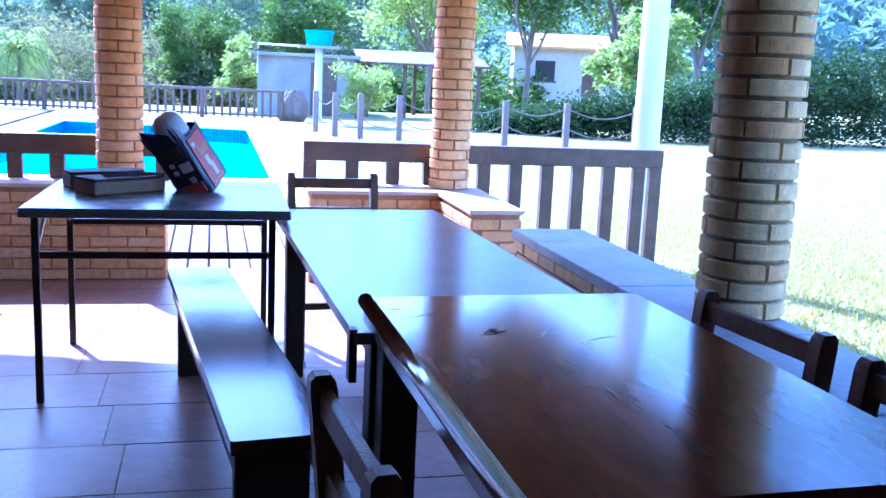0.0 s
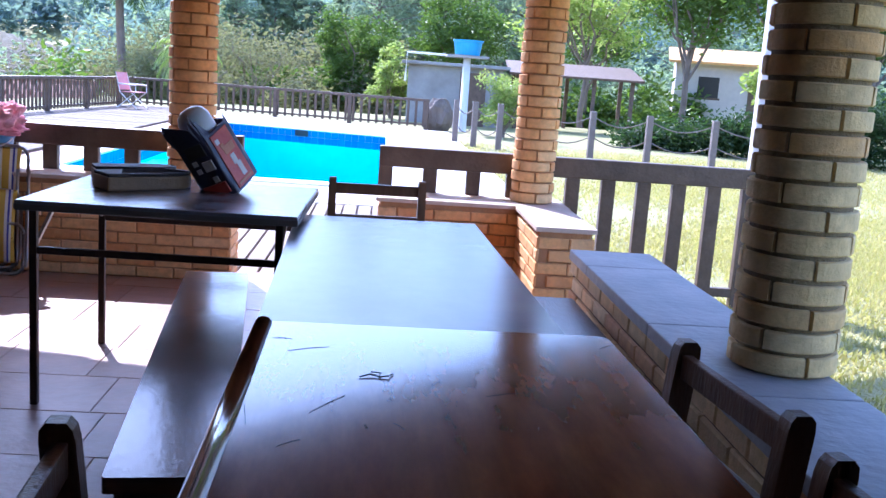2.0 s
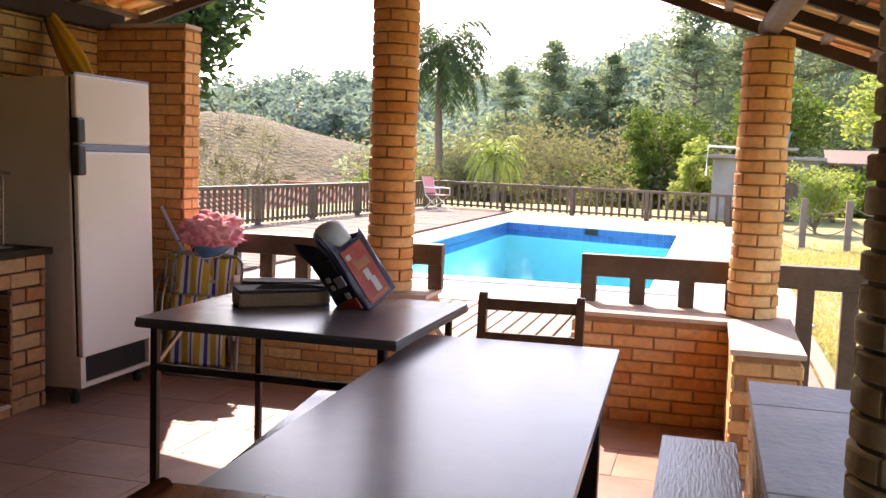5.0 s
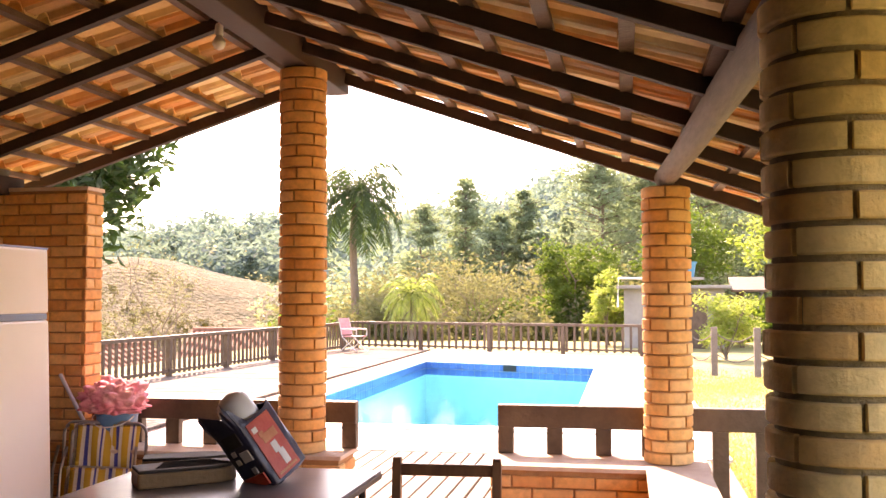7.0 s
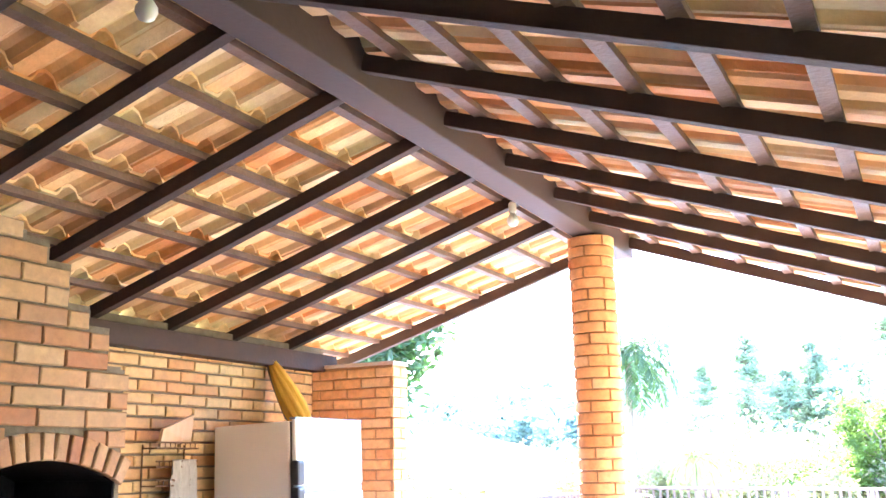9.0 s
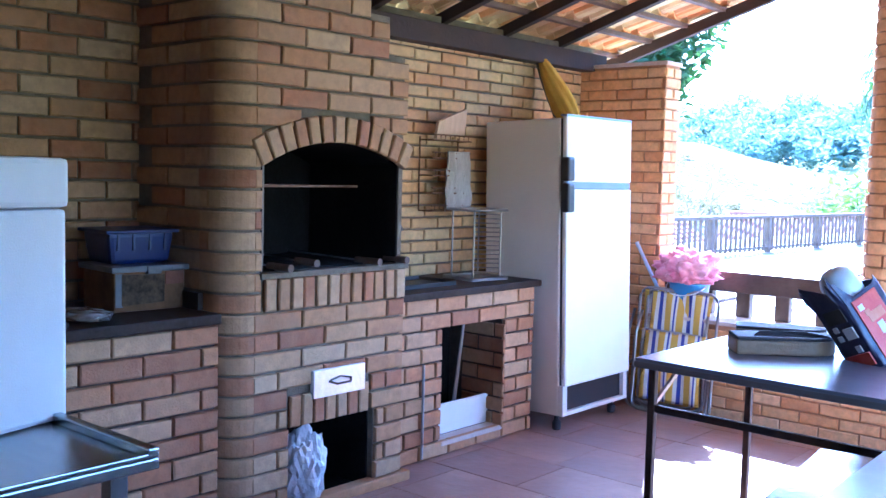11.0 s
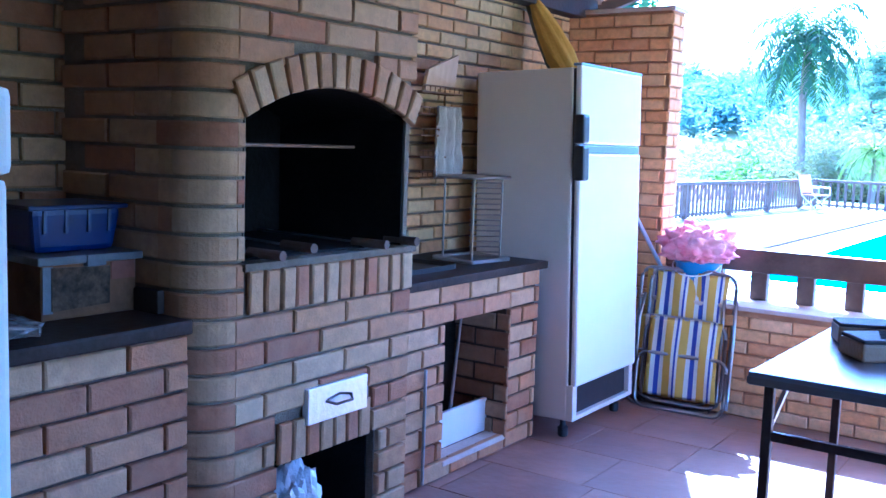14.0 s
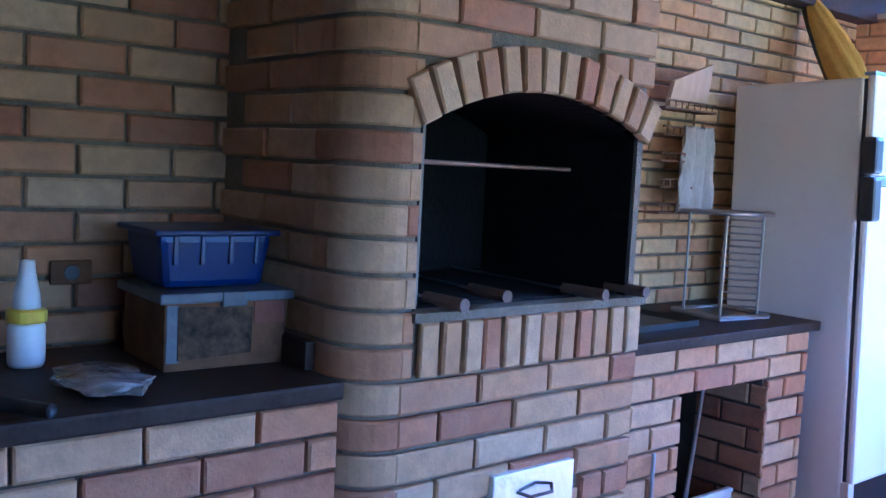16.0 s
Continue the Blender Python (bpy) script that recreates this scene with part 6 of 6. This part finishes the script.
tube(bm, [(-0.2, 0, 2.24), (-1.6, 0.2, 2.26), (-1.62, 0.2, 1.5)], 0.03, 8)
part("pipe", bm, M_WHITEPAINT, wp)
st_ = thing("stone_pile", "dark stone stump beside the pool fence", "stone", pose(2.8, 26.3, 0.3))
bm = crumple((0.40, 0.30, 0.55), 5, 0.2, 3, 4)
part("stone", bm, M_BARK, st_)
# shed
sh = thing("garden_shed", "low grey rendered shed with a flat roof", "shed", pose(3.4, 30.2, -0.1, 0, 0, -4))
bm = bmesh.new()
cuboid(bm, -1.4, 1.5, -0.1, 0.0, 0, 1.8)
cuboid(bm, -1.4, -1.3, 0.0, 4.0, 0, 1.8)
cuboid(bm, 1.4, 1.5, 0.0, 4.0, 0, 1.8)
part("wall", bm, M_PLASTER, sh)
part("roof", box(-1.6, 1.7, -0.35, 4.1, 1.8, 1.9), M_PLASTER, sh, bevel=0.02)
part("door", box(0.2, 1.0, -0.13, -0.1, 0, 1.65), M_RAIL, sh)
# open lean-to with a tile roof
ls = thing("lean_to", "open timber lean-to with a sagging dark roof", "shelter", pose(7.3, 31.5, -0.2, 0, 0, -4))
for x in (-1.8, -0.6, 0.6, 1.8):
    part("post", box(x - 0.06, x + 0.06, -1.0, -0.9, -0.3, 1.9), M_BATTEN, ls)
part("roof", box(-2.1, 2.1, -1.3, 1.4, 0, 0.07, pose(0, 0, 2.0, 9, 0, 0)), M_BATTEN, ls)
for x in (-1.8, 0.0, 1.8):
    part("post", box(x - 0.06, x + 0.06, 1.2, 1.3, -0.3, 2.1), M_BATTEN, ls)
# low house behind the trees
hs = thing("small_house", "small white house behind the garden trees", "house", pose(18.5, 47.0, 0.4, 0, 0, -15))
bm = bmesh.new()
cuboid(bm, -3.0, 3.0, 0, 0.15, -1, 2.6); cuboid(bm, -3.0, -2.85, 0.15, 5, -1, 2.6); cuboid(bm, 2.85, 3.0, 0.15, 5, -1, 2.6)
part("wall", bm, M_PAVE, hs)
part("roof", box(-3.4, 3.4, -0.5, 3.2, 0, 0.12, pose(0, 0, 2.6, 12, 0, 0)), M_TILE, hs)
w_ = part("window", box(-1.9, -0.9, -0.03, -0.004, 0.9, 1.9), M_BLACK, hs)
part("frame", box(-2.0, -0.8, -0.02, -0.002, 0.8, 0.9), M_RAIL, w_)
part("door", box(0.5, 1.4, -0.03, -0.004, -0.2, 1.9), M_RAIL, hs)
# tiled roofs of lower houses seen over the terrace fence
for k, (x, y, z, rz, w, d) in enumerate(((-12.0, 23.0, -0.30, 70, 6.0, 3.2), (-10.0, 31.5, -0.10, 10, 4.5, 3.0))):
    h_ = thing("lower_house", "house below the terrace with a red tiled roof", "house", pose(x, y, z, 0, 0, rz), "houses below the terrace")
    part("wall", box(-w / 2 + 0.3, w / 2 - 0.3, -d / 2 - 0.6, d / 2 + 0.6, -4.0, -0.55), M_PLASTER, h_)
    for s in (-1, 1):
        bm = bmesh.new()
        n = 26
        for i in range(n):
            x0 = -w / 2 + w * i / n
            tube(bm, [(x0, 0, 0.42), (x0, s * (d / 2 + 0.7), -0.55)], 0.10, 6)
        part("roof_slope", bm, M_ROOFRED, h_)["kind"] = "stuff"
    bm = bmesh.new()
    tube(bm, [(-w / 2, 0, 0.45), (w / 2, 0, 0.45)], 0.12, 8)
    part("roof_ridge", bm, M_ROOFRED, h_)


# ---- trees ----
def limb(bm, a, b, r0, r1, seed, bend=0.12, seg=7):
    a, b = Vector(a), Vector(b)
    pts = []
    ln = (b - a).length
    for t in np.linspace(0, 1, seg):
        w = Vector((noise.noise((seed, t * 2.2, 0)), noise.noise((seed, t * 2.2, 9)), noise.noise((seed, t * 2.2, 17)) * 0.5)) * bend * ln * math.sin(math.pi * t)
        pts.append(a.lerp(b, t) + w)
    tube(bm, pts, r0, 7, r1)
    return pts


def leaf_cards(verts, faces, centre, size, n, rng, leaf, droop=0.0, aspect=2.2, flat=0.7):
    """Many small leaves scattered through an uneven clump."""
    for _ in range(n):
        d = Vector((rng.gauss(0, 1), rng.gauss(0, 1), rng.gauss(0, 1) * flat))
        d = d.normalized() * (rng.random() ** 0.45)
        p = centre + Vector((d.x * size, d.y * size, d.z * size))
        u = Vector((rng.uniform(-1, 1), rng.uniform(-1, 1), rng.uniform(-0.6, 0.6) - droop)).normalized()
        w = u.cross(Vector((rng.uniform(-1, 1), rng.uniform(-1, 1), rng.uniform(-1, 1)))).normalized()
        s = leaf * rng.uniform(0.6, 1.3)
        o = len(verts)
        nrm = u.cross(w) * s * 0.15
        verts += [tuple(p), tuple(p + u * s * 0.5 + w * s * 0.5 / aspect + nrm), tuple(p + u * s), tuple(p + u * s * 0.5 - w * s * 0.5 / aspect + nrm)]
        faces.append((o, o + 1, o + 2, o + 3))


def crown_object(verts, faces, material, parent, name="crown"):
    me = bpy.data.meshes.new(name)
    me.from_pydata(verts, [], faces)
    me.materials.append(material)
    ob = new(name, me)
    ob.parent = parent
    return ob


def broad_tree(label, m, height, spread, material, seed, leaf=0.28, clumps=26, per=150, trunk=0.16, base=0.35, category="tree", sparse=False, flat=0.7):
    rng = random.Random(seed)
    t = thing("tree", label, category, m)
    bm = bmesh.new()
    th = height * base
    pts = limb(bm, (0, 0, -0.3), (rng.uniform(-0.2, 0.2), rng.uniform(-0.2, 0.2), th), trunk, trunk * 0.7, seed, 0.06)
    tips = []
    for k in range(9):
        a = 2 * math.pi * k / 9 + rng.uniform(-0.3, 0.3)
        r = spread * rng.uniform(0.35, 0.8)
        tip = Vector((r * math.cos(a), r * math.sin(a), height * rng.uniform(base + 0.15, 0.92)))
        lp_ = limb(bm, pts[-1 - (k % 3)], tip, trunk * 0.45, trunk * 0.10, seed + k, 0.15)
        tips.append(tip)
        for j in range(3 if sparse else 2):
            q = lp_[3 + j % 3]
            e = q + Vector((rng.uniform(-1, 1), rng.uniform(-1, 1), rng.uniform(0.1, 1.0))) * spread * 0.35
            limb(bm, q, e, trunk * 0.18, trunk * 0.04, seed + 20 + k * 3 + j, 0.15, 5)
            tips.append(e)
    part("trunk", bm, M_BARK, t, smooth=True)
    verts, faces = [], []
    for k in range(clumps):
        if k < len(tips):
            c = tips[k]
        else:
            a, rr = rng.uniform(0, 6.28), spread * rng.random() ** 0.6 * 0.85
            c = Vector((rr * math.cos(a), rr * math.sin(a), height * (base + (0.95 - base) * rng.random() * (1 - 0.35 * rr / spread))))
        leaf_cards(verts, faces, c, spread * rng.uniform(0.22, 0.38), per, rng, leaf, flat=flat)
    crown_object(verts, faces, material, t)
    return t


def pine_tree(label, m, height, spread, seed, first=0.25, per=46, layers=17):
    rng = random.Random(seed)
    t = thing("pine_tree", label, "tree", m, "pines behind the garden")
    bm = bmesh.new()
    limb(bm, (0, 0, -1), (rng.uniform(-0.3, 0.3), rng.uniform(-0.3, 0.3), height), height * 0.016, 0.03, seed, 0.015, 10)
    verts, faces = [], []
    for k in range(layers * 8):
        f = min(0.99, (int(rng.random() ** 0.9 * 13) + 0.65 * rng.random()) / 13)
        z = height * (first + (1 - first) * f)
        r = spread * (0.30 + 0.70 * (1 - f) ** 0.8) * rng.uniform(0.35, 1.3) * (1 if f < 0.93 else 0.4)
        a = rng.uniform(0, 6.28)
        e = Vector((r * math.cos(a), r * math.sin(a), z + rng.uniform(0.0, 0.3) * r))
        tube(bm, [(0, 0, z - 0.1 * r), e], 0.04, 4, 0.01)
        for s in (0.4, 0.7, 0.98):
            leaf_cards(verts, faces, Vector((0, 0, z)).lerp(e, s), 0.13 * r + 0.22, per // 3, rng, 0.34, droop=0.1, aspect=3.0, flat=0.6)
    part("trunk", bm, M_BARK, t)
    crown_object(verts, faces, M_PINE_HAZED, t)
    return t


def palm_tree(label, m, height, frond, n, seed, material, trunk=0.16, leaflet=0.5, arch=1.0):
    rng = random.Random(seed)
    t = thing("palm_tree", label, "palm", m)
    bm = bmesh.new()
    tube(bm, [(0.05 * math.sin(z), 0.04 * math.cos(z * 0.7), z) for z in np.linspace(-1, height, 14)], trunk, 12, trunk * 0.75)
    part("trunk", bm, M_BARK, t, smooth=True)
    for k in range(n):
        verts, faces = [], []
        az = 2.399 * k
        rise = 1.25 - 1.65 * (k / n)
        p, d = Vector((0, 0, height)), Vector((math.cos(az) * math.cos(rise), math.sin(az) * math.cos(rise), math.sin(rise)))
        side = Vector((-math.sin(az), math.cos(az), 0))
        step = frond / 16
        pts = [p.copy()]
        for i in range(16):
            d.z -= 0.055 * arch + 0.012 * i * arch
            d.normalize()
            p = p + d * step
            pts.append(p.copy())
            up = side.cross(d).normalized()
            for s in (-1, 1):
                for j in range(2):
                    q = p - d * step * 0.5 * j
                    ln = leaflet * (math.sin(math.pi * min(1, (i + 1.5) / 17)) ** 0.6) * rng.uniform(0.8, 1.15)
                    tipv = q + side * s * ln * 0.72 + d * ln * 0.35 - Vector((0, 0, ln * rng.uniform(0.25, 0.75)))
                    o = len(verts)
                    w = d * 0.035 * (frond / 2.5)
                    mid = q.lerp(tipv, 0.5) + Vector((0, 0, ln * 0.10))
                    verts += [tuple(q), tuple(mid + w), tuple(tipv), tuple(mid - w)]
                    faces.append((o, o + 1, o + 2, o + 3))
        f_ = crown_object(verts, faces, material, t, "frond")
        bm = bmesh.new()
        tube(bm, pts, 0.022, 5, 0.006)
        part("midrib", bm, M_LEAF, f_)
    return t


def at(x, y, dz=0.0):
    return Matrix.Translation((x, y, ground_height(x, y) + dz))


palm_tree("tall feathery palm behind the terrace", at(-9.75, 42.0), 6.0 - ground_height(-9.75, 42), 3.4, 34, 3, M_LEAFDARK, 0.2, 0.9, 1.5)
palm_tree("small bushy yellow-green palm behind the fence", at(-5.7, 35.5), 1.55 - ground_height(-5.7, 35.5), 1.6, 26, 6, M_LEAFLIGHT, 0.14, 0.42, 1.2)
broad_tree("round dense dark green tree behind the pool", at(0.3, 43.0), 5.4, 1.95, M_LEAF, 11, 0.17, 60, 260, 0.16, 0.12)
broad_tree("leafy bright green shrub behind the pool fence", at(1.6, 31.5), 2.45, 0.85, M_LEAFLIGHT, 14, 0.14, 26, 150, 0.06, 0.15, "shrub")
broad_tree("pale flowering bush by the lawn fence", at(4.4, 25.0), 1.6, 0.9, M_LEAFLIGHT, 17, 0.09, 26, 200, 0.05, 0.12, "bush")
broad_tree("slender green tree behind the shed", at(4.5, 44.0), 7.5, 2.4, M_LEAF, 19, 0.19, 46, 190, 0.12, 0.3)
broad_tree("thin grey bare-limbed tree with few leaves", at(-4.0, 40.0), 3.6, 2.2, M_LEAFDRY, 23, 0.12, 38, 70, 0.07, 0.2, sparse=True)
broad_tree("thin dry tree with yellowing leaves", at(-7.6, 41.0), 3.9, 2.2, M_LEAFDRY, 26, 0.12, 38, 70, 0.07, 0.2, sparse=True)
broad_tree("grey leafless shrub on the slope", at(-16.0, 36.0), 5.4, 3.0, M_LEAFDRY, 29, 0.11, 40, 26, 0.07, 0.15, "shrub", sparse=True)
broad_tree("grey leafless shrub on the slope", at(-20.0, 40.0), 6.0, 3.0, M_LEAFDRY, 31, 0.11, 40, 26, 0.07, 0.15, "shrub", sparse=True)
broad_tree("tall glossy green tree hanging over the terrace fence", at(-6.95, 14.0), 5.9, 2.3, M_LEAFDARK, 37, 0.22, 50, 240, 0.13, 0.4)
# garden trees on the lawn side
for k, (x, y, h, s, mm, lab) in enumerate((
        (11.5, 33.0, 7.5, 2.6, M_LEAF, "slim pale-stemmed tree on the garden slope"), (14.0, 31.0, 8.0, 2.6, M_LEAF, "slim pale-stemmed tree on the garden slope"),
        (15.8, 29.0, 7.0, 2.4, M_LEAF, "slim pale-stemmed tree on the garden slope"), (9.0, 38.0, 8.0, 3.0, M_LEAFLIGHT, "airy light green tree behind the shed"),
        # unseen tops of the three hedge trees raised to block sky from reflections
        (19.0, 30.0, 17.5, 5.2, M_LEAFDARK, "dark green tree above the hedge"), (22.0, 25.0, 17.5, 5.4, M_LEAFDARK, "dark green tree above the hedge"),
        (26.0, 26.0, 19.0, 5.8, M_LEAFDARK, "dark green tree above the hedge"), (12.5, 26.0, 3.4, 1.5, M_LEAFLIGHT, "pinkish young tree on the lawn"),
        (10.8, 46.0, 9.0, 3.4, M_LEAF, "tall green tree behind the house"), (22.0, 44.0, 10.0, 4.0, M_LEAF, "tall green tree behind the house"))):
    broad_tree(lab, at(x, y), h, s, mm, 50 + k, 0.24, 34, 130, 0.13, 0.38)
for k, (x, y, h, s) in enumerate(((-11.7, 66, 11.8, 2.4), (-8.7, 66, 12.9, 2.5), (-4.7, 66, 12.2, 2.3), (-6.1, 64, 10.2, 2.2), (0.5, 60, 14.0, 3.6), (3.4, 61, 13.0, 3.4), (6.5, 60, 14.0, 3.6), (-2.0, 70, 11.0, 2.8),
                                  (10, 60, 14, 3.8), (14, 62, 15, 3.8), (20, 58, 15, 4.0), (26, 56, 16, 4.2), (-14.5, 72, 9.5, 2.4), (-10.2, 74, 10.0, 2.6), (-7.2, 72, 9.6, 2.4), (-3.2, 63, 8.6, 2.2), (1.8, 68, 13.0, 3.4), (8.4, 66, 13.5, 3.6))):
    pine_tree("tall dark pine rising behind the garden", at(x, y), h, s, 100 + k, (0.12, 0.30, 0.2)[k % 3], 52, 17)


# far woods and undergrowth, too many to count
def woods(name, label, spots, material, leaf, size, per, seed, category="woods", lift=0.0):
    rng = random.Random(seed)
    verts, faces = [], []
    for x, y in spots:
        h = ground_height(x, y) + lift
        s = size * rng.uniform(0.6, 1.3)
        for j in range(4):
            c = Vector((x + rng.uniform(-1, 1) * s * 0.6, y + rng.uniform(-1, 1) * s * 0.6, h + s * rng.uniform(0.3, 1.35)))
            leaf_cards(verts, faces, c, s * 0.6, per, rng, leaf, flat=0.8)
    me = bpy.data.meshes.new(name)
    me.from_pydata(verts, [], faces)
    me.materials.append(material)
    return tagged(new(name, me), label, category, "", "stuff")


rng = random.Random(8)
spots = []
for _ in range(1000):
    a = rng.uniform(-1.25, 1.15)
    d = rng.uniform(95, 250)
    x, y = d * math.sin(a), 8 + d * math.cos(a)
    if -1.1 < a < -0.28 and d < 165:
        continue
    spots.append((x, y))
# the leaf colour carries the haze of distance
woods("far_woods", "far hillside woods with blue-green haze painted into the leaves", spots, M_HAZED_LEAF, 1.6, 5.5, 60, 1)
spots = [(rng.uniform(-22, 34), rng.uniform(62, 84)) for _ in range(170)]
# the belt shares the haze-paled pine leaves
woods("tree_belt", "dark mixed trees standing behind the garden", spots, M_PINE_HAZED, 0.55, 4.0, 150, 9, "trees", 0.5)
spots = [(rng.uniform(-17, 6), rng.uniform(50, 62)) for _ in range(70)]
woods("tree_belt", "grey-green scrubby trees standing behind the pool", spots, M_LEAFDRY, 0.32, 2.6, 150, 12, "trees", 0.3)
spots = [(x, y) for x, y in ((rng.uniform(-75, -18), rng.uniform(48, 112)) for _ in range(2200)) if noise.noise((x * 0.05, y * 0.05, 4)) > -0.2]
verts, faces = [], []
for x, y in spots:
    leaf_cards(verts, faces, Vector((x, y, hill_height(x, y) + 0.25)), rng.uniform(0.3, 0.9), 16, rng, 0.34)
me = bpy.data.meshes.new("hill_scrub")
me.from_pydata(verts, [], faces)
me.materials.append(mat("scrub_leaf", (0.075, 0.075, 0.022), 0.7, second=(0.12, 0.10, 0.035), scale=3, bump=0.1, leaf=0.3))
tagged(new("hill_scrub", me), "dry tufts dotted over the hillside", "bushes", "", "stuff")
spots = [(rng.uniform(-16, 26), rng.uniform(46, 75)) for _ in range(190)]
woods("undergrowth", "mixed green undergrowth behind the garden", spots, M_LEAF, 0.45, 1.7, 80, 2, "bushes")
spots = [(rng.uniform(-12, 3), rng.uniform(37, 54)) for _ in range(70)]
woods("dry_scrub", "dry yellowish scrub behind the pool", spots, M_LEAFDRY, 0.26, 1.1, 90, 3, "bushes")
spots = [(rng.uniform(-2, 9), rng.uniform(52, 60)) for _ in range(30)]
woods("dry_grass", "pale dry grasses at the wood's edge", spots, M_LEAFDRY, 0.3, 0.8, 80, 4, "grass")


def hedge():
    rng = random.Random(6)
    verts, faces = [], []
    for _ in range(420):
        t = rng.random()
        x, y = 7.6 + 12.0 * t, 24.6 - 6.0 * t
        hh = 0.3 + 2.7 * t
        c = Vector((x + rng.uniform(-0.8, 0.8), y + rng.uniform(-0.5, 0.6), ground_height(x, y) + rng.uniform(0.1, hh)))
        leaf_cards(verts, faces, c, 0.45, 90, rng, 0.13)
    me = bpy.data.meshes.new("hedge")
    me.from_pydata(verts, [], faces)
    me.materials.append(M_LEAFDARK)
    return tagged(new("hedge", me), "dense dark green hedge on a bank beside the lawn", "hedge", "", "stuff")


hedge()


def grass(name, label, area, n, material, seed):
    rng = random.Random(seed)
    verts, faces = [], []
    x0, x1, y0, y1 = area
    while len(faces) < n:
        x, y = rng.uniform(x0, x1), rng.uniform(y0, y1)
        edge = min(x1 - x, y1 - y, 3.0) / 3.0
        if noise.noise((x * 0.4, y * 0.4, 5)) < rng.uniform(-0.7, 0.5) or rng.random() > edge + 0.1:
            continue
        z = ground_height(x, y)
        a, h = rng.uniform(0, 6.28), rng.uniform(0.018, 0.05)
        dx, dy = math.cos(a) * 0.010, math.sin(a) * 0.010
        o = len(verts)
        verts += [(x - dx, y - dy, z), (x + dx, y + dy, z), (x + rng.uniform(-0.03, 0.03), y + rng.uniform(-0.03, 0.03), z + h)]
        faces.append((o, o + 1, o + 2))
    me = bpy.data.meshes.new(name)
    me.from_pydata(verts, [], faces)
    me.materials.append(material)
    return tagged(new(name, me), label, "grass", "", "stuff")


grass("grass", "short sunlit lawn grass blades", (2.75, 13.0, 1.5, 22.0), 120000, M_GRASS, 1)
grass("grass", "short sunlit lawn grass blades", (2.75, 7.5, 1.5, 12.0), 60000, M_GRASS, 2)
